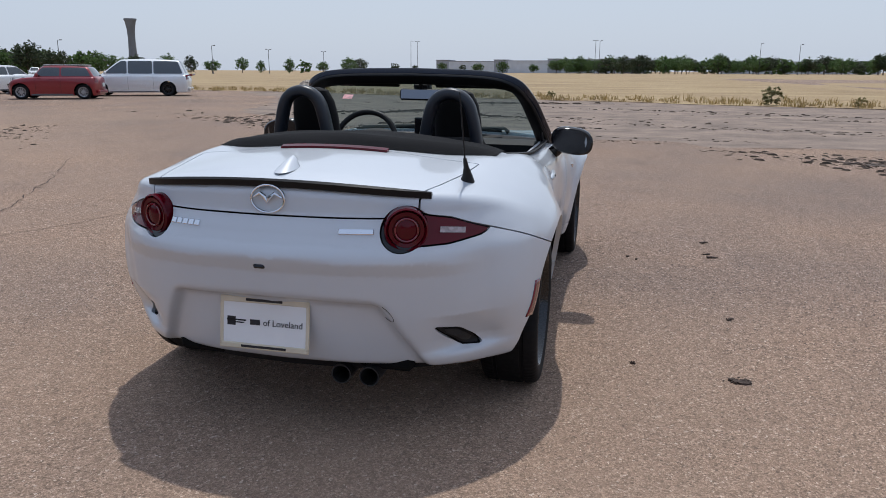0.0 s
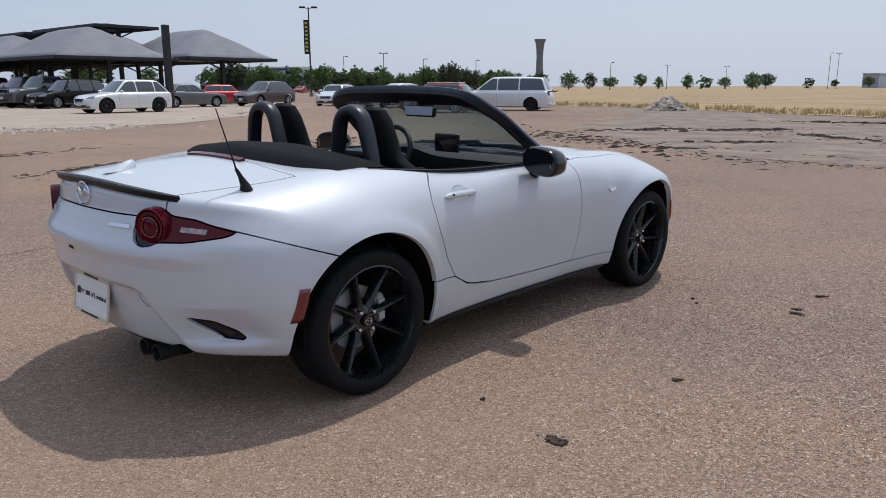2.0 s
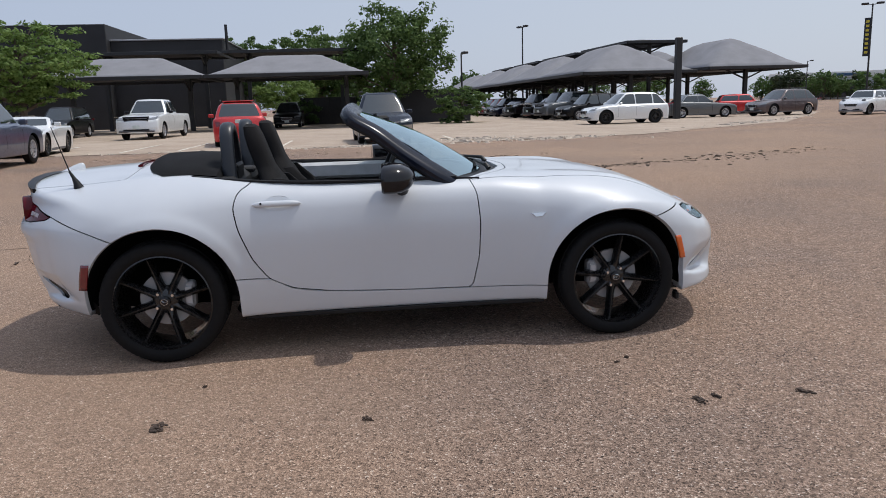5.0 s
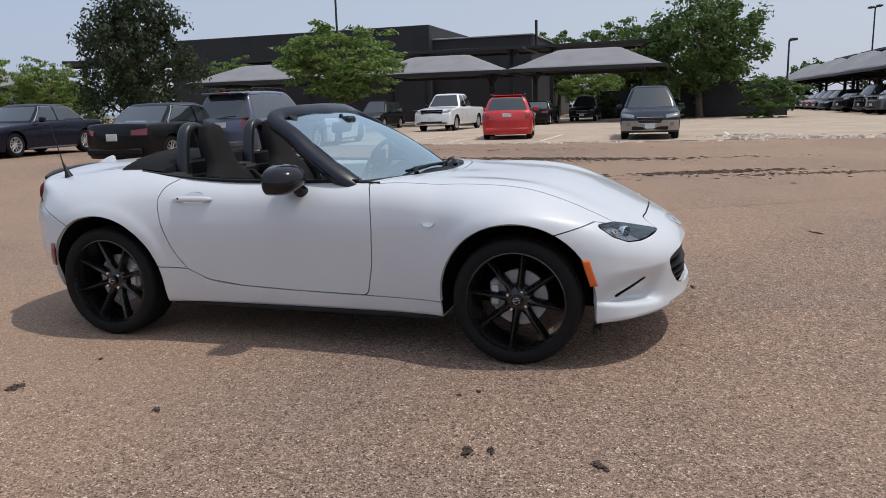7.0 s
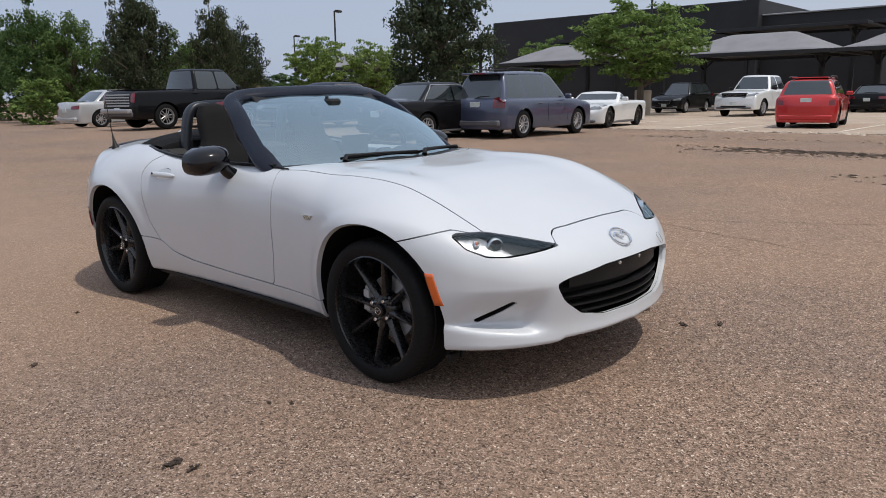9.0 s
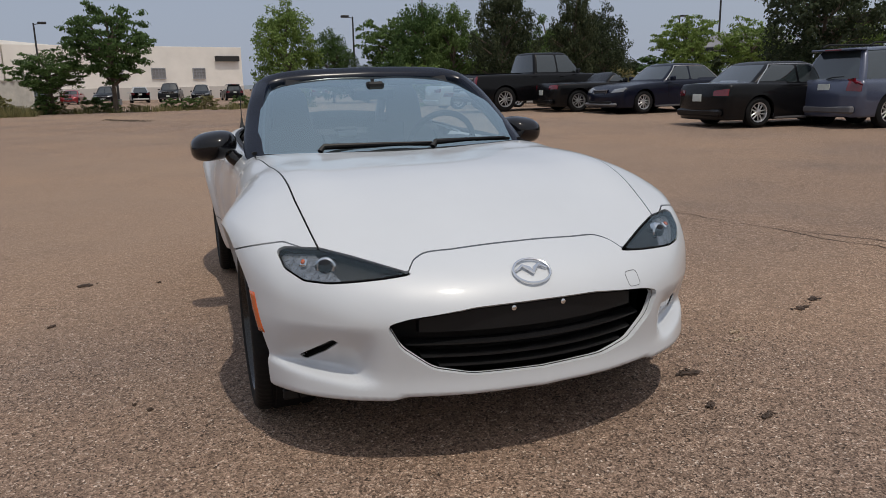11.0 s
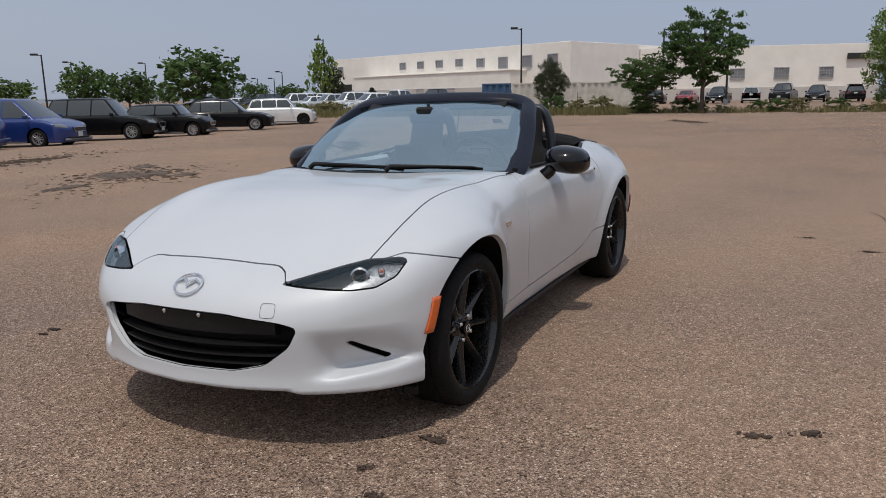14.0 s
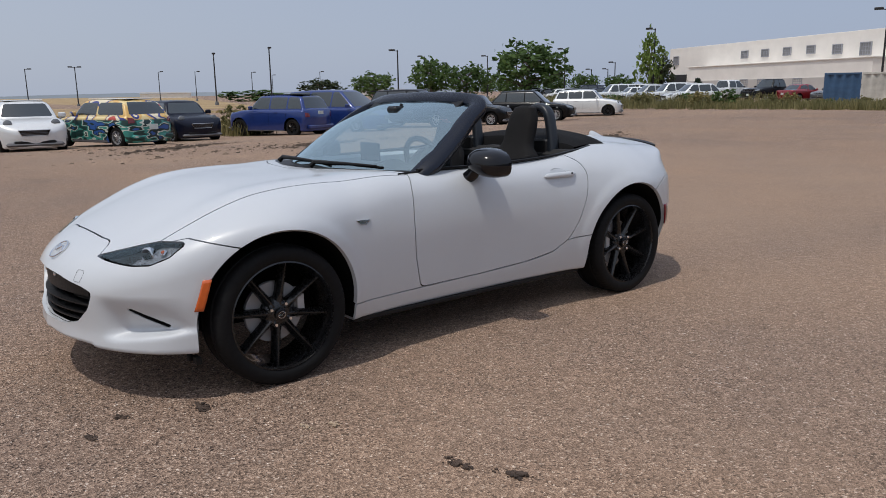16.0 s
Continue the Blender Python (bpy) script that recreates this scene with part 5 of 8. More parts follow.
def art_paint():
    """A painted show car: cream and orange above, teal and green waves below."""
    m, nt, p = nodes_of("art_car_paint")
    t = texture(nt, "noise", 1.5, 1)
    r = ramp(nt, t.outputs["Fac"], [(0.0, (0.72, 0.58, 0.30)), (0.46, (0.66, 0.42, 0.14)), (0.52, (0.04, 0.05, 0.22)), (0.57, (0.74, 0.66, 0.48)), (0.66, (0.45, 0.06, 0.04))])
    r.color_ramp.interpolation = "CONSTANT"
    w = texture(nt, "noise", 1.8, 1, stretch=(1, 1, 3))
    low = ramp(nt, w.outputs["Fac"], [(0.0, (0.015, 0.05, 0.045)), (0.45, (0.05, 0.28, 0.24)), (0.52, (0.60, 0.62, 0.55)), (0.56, (0.012, 0.03, 0.03)), (0.64, (0.03, 0.10, 0.33))])
    low.color_ramp.interpolation = "CONSTANT"
    co = nt.nodes.new("ShaderNodeTexCoord")
    sep = nt.nodes.new("ShaderNodeSeparateXYZ")
    nt.links.new(co.outputs["Object"], sep.inputs[0])
    h = ramp(nt, sep.outputs["Z"], [(0.80, 0.0), (0.84, 1.0)])
    nt.links.new(mix(nt, h.outputs["Color"], low.outputs["Color"], r.outputs["Color"]), p.inputs["Base Color"])
    p.inputs["Roughness"].default_value = 0.3
    return m


PAINTS["art"] = art_paint()
# length, width, height, clearance, belt height, hood height, wheel radius, wheelbase;
# then along the car, front = 1 and back = -1: windscreen foot, windscreen head, roof end, rear glass foot; deck height; nose and tail rounding
KINDS = {
    "suv": (4.70, 1.84, 1.74, 0.24, 0.99, 1.03, 0.36, 2.76, 0.42, 0.12, -0.80, -0.95, 1.04, 0.24, 0.14),
    "crossover": (4.60, 1.84, 1.62, 0.22, 0.97, 0.98, 0.36, 2.78, 0.42, 0.08, -0.66, -0.94, 1.02, 0.28, 0.18),
    "sedan": (4.75, 1.84, 1.45, 0.17, 0.93, 0.93, 0.33, 2.80, 0.32, 0.04, -0.42, -0.70, 1.00, 0.22, 0.16),
    "hatch": (3.75, 1.69, 1.42, 0.15, 0.93, 0.94, 0.31, 2.47, 0.45, 0.22, -0.76, -0.93, 0.95, 0.30, 0.20),
    "tall_hatch": (4.10, 1.79, 1.56, 0.19, 1.00, 1.02, 0.33, 2.60, 0.46, 0.21, -0.78, -0.93, 1.02, 0.28, 0.20),
    "van": (5.15, 1.99, 1.75, 0.17, 1.02, 1.02, 0.33, 3.08, 0.60, 0.22, -0.82, -0.95, 1.02, 0.34, 0.16),
    "pickup": (6.00, 2.00, 1.93, 0.32, 1.22, 1.24, 0.40, 3.75, 0.40, 0.22, -0.22, -0.27, 1.24, 0.16, 0.06),
    "roadster_car": (4.45, 1.90, 1.22, 0.15, 0.88, 0.86, 0.34, 2.62, 0.24, 0.02, -0.04, -0.20, 0.92, 0.30, 0.20),
}
CAR_MESHES = {}


def tidy(data, least=60):
    """Welds the seam between two halves and drops loose slivers."""
    v, nr, t = data
    keys, first, back = np.unique(np.round(v, 4), axis=0, return_index=True, return_inverse=True)
    v, nr, t = v[first], nr[first], back.reshape(-1)[t]
    t = t[(t[:, 0] != t[:, 1]) & (t[:, 1] != t[:, 2]) & (t[:, 0] != t[:, 2])]
    mark = np.arange(len(v))
    while True:
        low = mark[t].min(1)
        new_mark = mark.copy()
        for k in range(3):
            np.minimum.at(new_mark, t[:, k], low)
        new_mark = new_mark[new_mark]
        if (new_mark == mark).all():
            break
        mark = new_mark
    count = np.bincount(mark[t[:, 0]], minlength=len(v))
    t = t[count[mark[t[:, 0]]] >= (least or count.max())]
    used, t = np.unique(t, return_inverse=True)
    return v[used], nr[used], t.reshape(-1, 3)


def car_meshes(kind, far=False):
    key = kind + ("_far" if far else "")
    if key in CAR_MESHES:
        return CAR_MESHES[key]
    L, W, H, clear, belt, hood_z, rw, base, wf, wh, re, rf, deck, rn, rt = KINDS[kind]
    h, wb = L / 2, W / 2
    top = curve([-h, -h * 0.94, rf * h, wf * h, h * 0.80, h], [deck - 0.20, deck - 0.02, deck, hood_z, hood_z - 0.10, hood_z - 0.34])

    def lower(x, y, z):
        ax = np.sqrt(x * x + 1e-4)
        side = ax - (wb - 0.10 * np.maximum(z - 0.72, 0)**1.3 - 0.10 * np.maximum(0.55 - z, 0)**1.2)
        side = side - 0.018 * (bell(y - base / 2, 0.42) + bell(y + base / 2, 0.42)) * bell(z - 0.6, 0.3)
        t = z - top(y) + 0.035 * (ax / wb)**2
        nose = y - (h - rn * (ax / wb)**2.6 - 0.10 * np.maximum(z - 0.62, 0) - 0.10 * np.maximum(0.42 - z, 0))
        tail = -y - (h - rt * (ax / wb)**2.8 - 0.10 * np.maximum(z - 0.7, 0) - 0.12 * np.maximum(0.45 - z, 0))
        f = smax(smax(t, side, 0.10), smax(nose, tail, 0.02), 0.10)
        return smax(f, clear - z, 0.03)

    def cabin(x, y, z):
        ax = np.sqrt(x * x + 1e-4)
        s = (z - belt) / (H - belt)
        front = (y - (wf + (wh - wf) * s) * h) * 0.7 + 0.10 * (ax / wb)**2
        rear = ((rf + (re - rf) * s) * h - y) * 0.8 + 0.07 * (ax / wb)**2
        side = ax - (wb - 0.085 - 0.23 * np.clip(s, 0, 1.2)**1.3 * (H - belt) / 0.6)
        roof = z - H + 0.05 * (ax / wb)**2 + 0.16 * ((y - 0.6 * wh * h - 0.4 * re * h) / h)**2
        return smax(smax(front, rear, 0.02), smax(side, roof, 0.13), 0.09)

    body = lambda x, y, z: np.minimum(lower(x, y, z), np.maximum(cabin(x, y, z), belt - 0.06 - z))
    def half_shell(step):
        m = field_mesh(body, (-0.05, -h - 0.1, clear - 0.1), (wb + 0.12, h + 0.1, H + 0.1), step)
        m = clip(m, -m[0][:, 0])
        m[1][m[0][:, 0] < 1e-5, 0] = 0
        for yc in (-base / 2, base / 2):
            v = m[0]
            m = clip(m, np.where(v[:, 0] > 0.45, -(np.hypot(v[:, 1] - yc, np.maximum(v[:, 2] - rw, 0)) - rw - 0.055), -1))
        return m

    m, rough = half_shell(0.12 if far else 0.062), half_shell(0.16)
    out = {"shell": (rough[0] - rough[1] * 0.045, rough[1], rough[2])}
    # window outlines on the flank, split by a pillar; windscreen and rear glass by their slope
    lo, hi = belt + 0.035, H - 0.10
    sl = lambda a, b, z: (a + (b - a) * (z - belt) / (H - belt)) * h
    fa, fb = sl(wf, wh, lo) - 0.16, sl(wf, wh, hi) - 0.13
    ra, rb = sl(rf, re, lo) + 0.16, sl(rf, re, hi) + 0.12
    wide = fa - ra
    cuts = {"pickup": (0.52,), "roadster_car": (), "hatch": (0.46,), "van": (0.30, 0.62), "suv": (0.36, 0.70), "crossover": (0.38, 0.74), "tall_hatch": (0.38, 0.72), "sedan": (0.45,)}[kind]
    marks = [0.0, *cuts, 1.0]
    panes = []
    for a, b in zip(marks, marks[1:]):
        ya, yb = fa - wide * a - (0.03 if a else 0), fa - wide * b + (0.03 if b < 1 else 0)
        ta, tb = (fb if a == 0 else ya), (rb if b == 1 else yb)
        panes.append(rounded([(ya, lo), (ta, hi), (tb, hi), (yb, lo)], 0.05))
    for pane in panes:
        v, nr = m[0], m[1]
        d = np.where(nr[:, 0] > 0.55, poly_field(v[:, 1], v[:, 2], pane), 1)
        out.setdefault("side_panes", []).append(clip(m, d))
        m = clip(m, -d)
    for name, s, limit in (("windscreen", 1, 0.80), ("rear_window", -1, 0.72)):
        v, nr = m[0], m[1]
        zz = np.maximum(lo + 0.01 - v[:, 2], v[:, 2] - H + 0.09)
        inset = np.abs(v[:, 0]) - (wb - 0.18 - 0.22 * (v[:, 2] - belt) / 0.6)
        zone = s * v[:, 1] - s * (sl(wf, wh, v[:, 2]) if s > 0 else sl(rf, re, v[:, 2]))
        d = np.where(zone > -0.22, np.maximum(zz, inset), 1)
        if kind == "roadster_car" and s < 0:
            d = np.ones(len(v))
        pane = clip(m, d)
        if len(pane[2]):
            out[name] = joined(pane, mirrored(pane))
        m = clip(m, -d)
    out["body"] = joined(m, mirrored(m))
    out["shell"] = joined(out["shell"], mirrored(out["shell"]))
    made = {}

    def store(key, data):
        me = bpy.data.meshes.new(kind + "_" + key)
        v, nr, t = data
        me.from_pydata(v.tolist(), [], t.tolist())
        me.shade_smooth()
        me.normals_split_custom_set_from_vertices(nr.tolist())
        return me
    out["body"], out["shell"] = tidy(out["body"]), tidy(out["shell"], 0)
    for k, data in out.items():
        if k == "side_panes":
            made[k] = [store("pane", q) for q in data if len(q[2])] + [store("pane", mirrored(q)) for q in data if len(q[2])]
        elif len(data[2]):
            made[k] = store(k, data)
    g = Geo().lathe([(-0.10, rw * 0.66), (-0.11, rw * 0.85), (-0.08, rw), (0.08, rw), (0.11, rw * 0.85), (0.10, rw * 0.66)], n=28, caps=False)
    made["tyre"] = g.mesh("tyre")
    g = Geo().lathe([(-0.05, rw * 0.68), (0.10, rw * 0.68), (0.095, rw * 0.60), (0.03, rw * 0.56)], n=22, caps=False)
    g.lathe([(0.0, 0.06), (0.075, 0.06), (0.085, 0.001)], n=12)
    for k in range(5):
        a = Matrix.Rotation(k * math.tau / 5, 4, "X")
        for s in (-1, 1):
            g.box((0.065, rw * 0.34, s * 0.018), (0.025, rw * 0.56, 0.030), 0.0 if far else 0.006, a @ Matrix.Rotation(s * 0.14, 4, "X"))
    made["rim"] = g.mesh("rim")
    made["barrel"] = Geo().lathe([(-0.06, rw * 0.66), (0.0, rw * 0.66), (0.005, 0.01)], n=20).mesh("barrel")
    CAR_MESHES[key] = made
    CAR_MESHES[kind + "_low"] = lower
    CAR_MESHES[kind + "_body"] = body
    CAR_MESHES[kind + "_line"] = [(fa + 0.02, lo - 0.02), (fb + 0.02, hi + 0.015), ((fb + rb) / 2, hi + 0.02), (rb - 0.02, hi + 0.015), (ra - 0.02, lo - 0.02)]
    CAR_MESHES[kind + "_cuts"] = [fa - 0.02] + [fa - wide * a for a in cuts[:2]]
    return made


def surface_y(kind, x, z, s):
    """Where the nose (s = 1) or the tail (s = -1) of a kind lies."""
    lower = CAR_MESHES[kind + "_low"]
    h = KINDS[kind][0] / 2
    ys = s * np.linspace(h + 0.1, h - 0.9, 300)
    f = lower(np.full(300, x), ys, np.full(300, z))
    return float(ys[int(np.argmax(f < 0))])


def surface_x(kind, y, z):
    """Half the width of a kind at a place along its flank."""
    xs = np.linspace(1.15, 0.3, 240)
    f = CAR_MESHES[kind + "_body"](xs, np.full(240, y), np.full(240, z))
    return float(xs[int(np.argmax(f < 0))])


def lamp_patch(kind, x0, x1, z0, z1, s, sx, slant=0.0, nx=7, nz=4, narrow=0.25):
    """A lens that follows the nose (s = 1) or the tail (s = -1), rising outwards by slant."""
    rows = []
    for j in range(-1, nz + 2):
        v = min(max(j / nz, 0), 1)
        row = []
        for i in range(-1, nx + 2):
            u = min(max(i / nx, 0), 1)
            taper = 0.5 - (0.5 - v) * (1 - narrow * (1 - u))
            x, z = x0 + (x1 - x0) * u, z0 + (z1 - z0) * taper + slant * u
            sunk = 0.05 if j in (-1, nz + 1) or i in (-1, nx + 1) else -0.012
            row.append((sx * x, surface_y(kind, x, z, s) - s * sunk, z))
        rows.append(row)
    return Geo().loft(rows, wrap=False, caps=False)


def vehicle(kind, paint, x, y, way, label, name, category="car", rims=ALLOY, roof=None, rack=False, group="parked vehicles", bumper=None):
    """A parked vehicle; way is the direction of its nose in plan."""
    made = car_meshes(kind, group != "parked vehicles" or math.hypot(x, y) > 48)
    L, W, H, clear, belt, hood_z, rw, base = KINDS[kind][:8]
    at = pose(x, y, ground_height(x, y), 0, 0, math.degrees(math.atan2(-way[0], way[1])))
    car = thing(name, label, category, at, group)
    body = part("body", made["body"], PAINTS[paint], car)
    part("inner_shell", made["shell"], GAP_BLACK, car)
    for me in made["side_panes"]:
        part("side_window", me, AUTO_GLASS, car)
    for key in ("windscreen", "rear_window"):
        if key in made:
            part(key, made[key], AUTO_GLASS, car)
    for sx in (1, -1):
        for yc in (-base / 2, base / 2):
            m = Matrix.Translation((sx * (W / 2 - 0.125), yc, rw)) @ Matrix.Rotation(0 if sx > 0 else math.pi, 4, "Z")
            w = part("wheel", made["tyre"], RUBBER, car, "", m)
            part("rim", made["rim"], rims, w)
            part("brake_barrel", made["barrel"], GAP_BLACK, w)
        low = kind in ("sedan", "roadster_car")
        zl = 0.66 if low else 0.74 if kind != "pickup" else 0.98
        for s, nm, mat, dx, hh, ww in ((1, "headlamp", LAMP_CLEAR, 0.23, 0.070, 0.20), (-1, "tail_lamp", RED_LENS, 0.20, 0.075 if low else 0.14, 0.19 if low else 0.15)):
            z = zl if s > 0 else zl + (0.16 if not low else 0.10)
            xx = W / 2 - dx
            if kind in ("hatch", "tall_hatch"):
                xx, hh, ww = (W / 2 - 0.26, 0.115, 0.115) if s > 0 else (W / 2 - 0.17, 0.085, 0.08)
                z += 0.06 if s > 0 else -0.11
            if kind == "pickup" and s < 0:
                xx, hh, ww, z = W / 2 - 0.14, 0.16, 0.085, 0.98
            if kind in ("hatch", "tall_hatch") and s > 0:
                y0, y1 = surface_y(kind, xx - 0.05, z, s), surface_y(kind, xx + 0.05, z, s)
                m = Matrix.Translation((sx * xx, (y0 + y1) / 2 - 0.018, z)) @ Matrix.Rotation(sx * math.atan2(y1 - y0, 0.10), 4, "Z")
                part(nm, Geo().lathe([(-0.03, hh), (0.03, hh * 0.95), (0.05, hh * 0.6), (0.055, 0.01)], m @ Matrix.Rotation(math.pi / 2, 4, "Z"), 20), mat, car)
            else:
                part(nm, lamp_patch(kind, xx - ww, min(xx + ww, W / 2 - 0.035), z - hh, z + hh, s, sx, 0.05 if s > 0 else 0.02), mat, car)
        part("side_mirror", Geo().box((sx * (W / 2 + 0.07), KINDS[kind][8] * L / 2 - 0.32, belt + 0.07), (0.20, 0.10, 0.14), 0.03), PAINTS[paint] if kind != "pickup" else GLOSS_BLACK, car)
        for k, yy in enumerate((0.12, -0.24) if kind not in ("hatch", "roadster_car") else (0.0,)):
            part("door_handle", Geo().box((sx * (W / 2 - 0.01), yy * L / 2 - 0.05, belt - 0.10), (0.05, 0.17, 0.03), 0.01), PAINTS[paint], car)
    yg = surface_y(kind, 0.0, 0.60, 1)
    zg = 0.62 if kind != "pickup" else 0.92
    gw, gh = {"hatch": (0.46, 0.15), "tall_hatch": (0.48, 0.17), "pickup": (0.62, 0.36), "van": (0.40, 0.15), "suv": (0.44, 0.19), "crossover": (0.40, 0.17)}.get(kind, (0.38, 0.14))
    if kind in ("hatch", "tall_hatch"):
        zg = 0.56
    gy = surface_y(kind, W * gw * 0.35, zg, 1)
    grl = part("grille", Geo().prism([(-W * gw / 2, gh / 2), (-W * gw * 0.40, -gh / 2), (W * gw * 0.40, -gh / 2), (W * gw / 2, gh / 2)], 0.07, Matrix.Translation((0, gy - 0.045, zg)) @ Matrix.Rotation(math.pi / 2, 4, "X") @ Matrix.Scale(-1, 4, (0, 0, 1)), 0.01), GLOSS_BLACK, car)
    part("grille_trim", Geo().tube([(-W * gw / 2, gy + 0.028, zg + gh / 2), (-W * gw * 0.40, gy + 0.028, zg - gh / 2), (W * gw * 0.40, gy + 0.028, zg - gh / 2), (W * gw / 2, gy + 0.028, zg + gh / 2)], 0.011, 6, closed=True), ALLOY, grl)
    for k in (-1, 0, 1):
        part("grille_bar", Geo().box((0, gy + 0.026, zg + k * gh * 0.25), (W * gw * 0.84, 0.012, 0.010), 0.003), ALLOY if kind == "pickup" else TRIM_GREY, grl)
    part("lower_intake", Geo().box((0, surface_y(kind, 0.3, clear + 0.14, 1) - 0.02, clear + 0.14), (W * 0.60, 0.08, 0.12), 0.02), BLACK_PLASTIC, car)
    part("front_plate", Geo().box((0, yg + 0.012, 0.45 if kind != "pickup" else 0.62), (0.31, 0.02, 0.16), 0.004), PLATE_WHITE, car)
    zr = 0.66 if kind == "sedan" else 0.86 if kind in ("suv", "tall_hatch", "crossover", "van") else 0.60
    yr = surface_y(kind, 0.0, zr, -1)
    part("rear_plate", Geo().box((0, yr - 0.008, zr), (0.31, 0.02, 0.16), 0.004), PLATE_WHITE, car)
    yb = surface_y(kind, 0.25, clear + 0.17, -1)
    part("rear_bumper", Geo().box((0, yb + 0.035, clear + 0.16), (W * 0.86, 0.12, 0.16), 0.04), TRIM_GREY if kind == "pickup" or paint == "slate_blue" else PAINTS[paint], car)
    yf = surface_y(kind, 0.25, clear + 0.30, 1)
    if bumper:
        fbm = part("front_bumper", lamp_patch(kind, -W / 2 + 0.04, W / 2 - 0.04, clear + 0.06, clear + 0.38, 1, 1, 0.0, 24, 5, 0.0), PAINTS[bumper], car)
        for sx in (1, -1):
            part("fog_lamp", Geo().lathe([(-0.03, 0.06), (0.03, 0.055), (0.032, 0.001)], Matrix.Translation((sx * W * 0.36, surface_y(kind, W * 0.36, clear + 0.26, 1) + 0.01, clear + 0.26)) @ Matrix.Rotation(math.pi / 2, 4, "Z"), 16), LAMP_CLEAR, fbm)
    else:
        part("front_bumper", Geo().box((0, yf - 0.05, clear + 0.10), (W * 0.84, 0.16, 0.10), 0.05), TRIM_GREY, car)
    for sx in (1, -1):
        part("sill_trim", Geo().box((sx * (W / 2 - 0.055), 0, clear + 0.07), (0.06, base - 2 * rw - 0.16, 0.13), 0.02), PAINTS[bumper] if bumper else TRIM_GREY, car)
    if group == "parked vehicles":
        line = CAR_MESHES[kind + "_line"]
        dense = [((1 - k / 5) * a[0] + k / 5 * b[0], (1 - k / 5) * a[1] + k / 5 * b[1]) for a, b in zip(line, line[1:]) for k in range(5)] + [line[-1]]
        for sx in (1, -1):
            if kind == "sedan":
                part("window_trim", Geo().tube([(sx * (surface_x(kind, yy, zz) + 0.002), yy, zz) for yy, zz in dense], 0.013, 6), ALLOY, car, "bright window moulding")
            for yy in CAR_MESHES[kind + "_cuts"]:
                part("door_seam", Geo().tube([(sx * (surface_x(kind, yy, zz) - 0.001), yy, zz) for zz in np.linspace(belt - 0.02, clear + 0.16, 7)], 0.006, 5), GAP_BLACK, car)
    part("floor_pan", Geo().box((0, 0, clear + 0.04), (W - 0.50, L - 0.9, 0.08), 0.02), GAP_BLACK, car)
    if kind == "pickup":
        # flat near-black sheet on the closed deck, in place of a shaded hollow
        part("cargo_bed", Geo().box((0, -L * 0.335, 1.235), (W * 0.80, L * 0.28, 0.02), 0.005), GAP_BLACK, car, "flat dark sheet standing in for the shaded cargo bed")
    if roof:
        part("roof_panel", Geo().box((0, 0.5 * (KINDS[kind][9] + KINDS[kind][10]) * L / 2, H + 0.004), (W * 0.58, (KINDS[kind][9] - KINDS[kind][10]) * L / 2 * 0.92, 0.03), 0.014), PAINTS[roof], car)
    if kind == "suv":
        sp = part("roof_spoiler", Geo().box((0, KINDS[kind][10] * L / 2 - 0.10, H - 0.085), (W * 0.66, 0.30, 0.05), 0.02), PAINTS[paint], car)
        part("brake_light", Geo().box((0, KINDS[kind][10] * L / 2 - 0.25, H - 0.085), (0.42, 0.02, 0.03), 0.005), RED_LENS, sp)
        part("rear_wiper", Geo().tube([(0, surface_y(kind, 0, belt, -1) - 0.01, belt + 0.05), (0.16, surface_y(kind, 0, belt, -1) - 0.005, belt + 0.09), (0.42, surface_y(kind, 0, belt, -1) + 0.01, belt + 0.10)], 0.012, 6), BLACK_PLASTIC, car)
    if rack:
        for sx in (1, -1):
            part("roof_rail", Geo().tube([(sx * W * 0.33, KINDS[kind][10] * L / 2 + 0.1, H - 0.01), (sx * W * 0.33, KINDS[kind][10] * L / 2 + 0.25, H + 0.05), (sx * W * 0.33, KINDS[kind][9] * L / 2 - 0.35, H + 0.05), (sx * W * 0.33, KINDS[kind][9] * L / 2 - 0.2, H - 0.01)], 0.02, 8), BLACK_PLASTIC, car)
    return car


# beside the dark showroom, noses towards the building or the lot
v1 = vehicle("suv", "slate_blue", -14.68, -9.26, (-1, -0.03), "slate blue family SUV with grey bumpers and roof rails", "suv_car", rack=True)
vehicle("sedan", "black", -12.57, -10.56, (-1, 0.04), "glossy black executive sedan with silver wheels", "sedan_car")
vehicle("sedan", "dark_blue", -13.32, -16.42, (0.99, 0.08), "dark blue sedan parked facing the open lot", "sedan_car")
vehicle("roadster_car", "black", -12.36, -18.23, (-0.97, 0.1), "black sports coupe parked beside the dark sedan", "sports_car")
vehicle("roadster_car", "white", -20.91, -10.52, (0.98, 0.12), "white open sports car with black wheels", "sports_car", rims=RIM_BLACK)
truck = vehicle("pickup", "black", -11.16, -20.58, (-0.99, -0.06), "black crew-cab pickup with a striped tailgate", "pickup_truck", "pickup")
for k in range(5):      # flag-like bars across its tailgate
    part("tailgate_stripe", Geo().box((0.02 if k < 3 else 0.0, surface_y("pickup", 0.4, 0.74 + 0.085 * k, -1) - 0.006, 0.74 + 0.085 * k), (1.42, 0.02, 0.038), 0.004), PAINTS["silver"], truck, "pale tailgate stripe")
part("rear_step", Geo().box((0, surface_y("pickup", 0.3, 0.58, -1) - 0.05, 0.575), (1.72, 0.16, 0.13), 0.03), ALLOY, truck, "chrome rear step bumper")
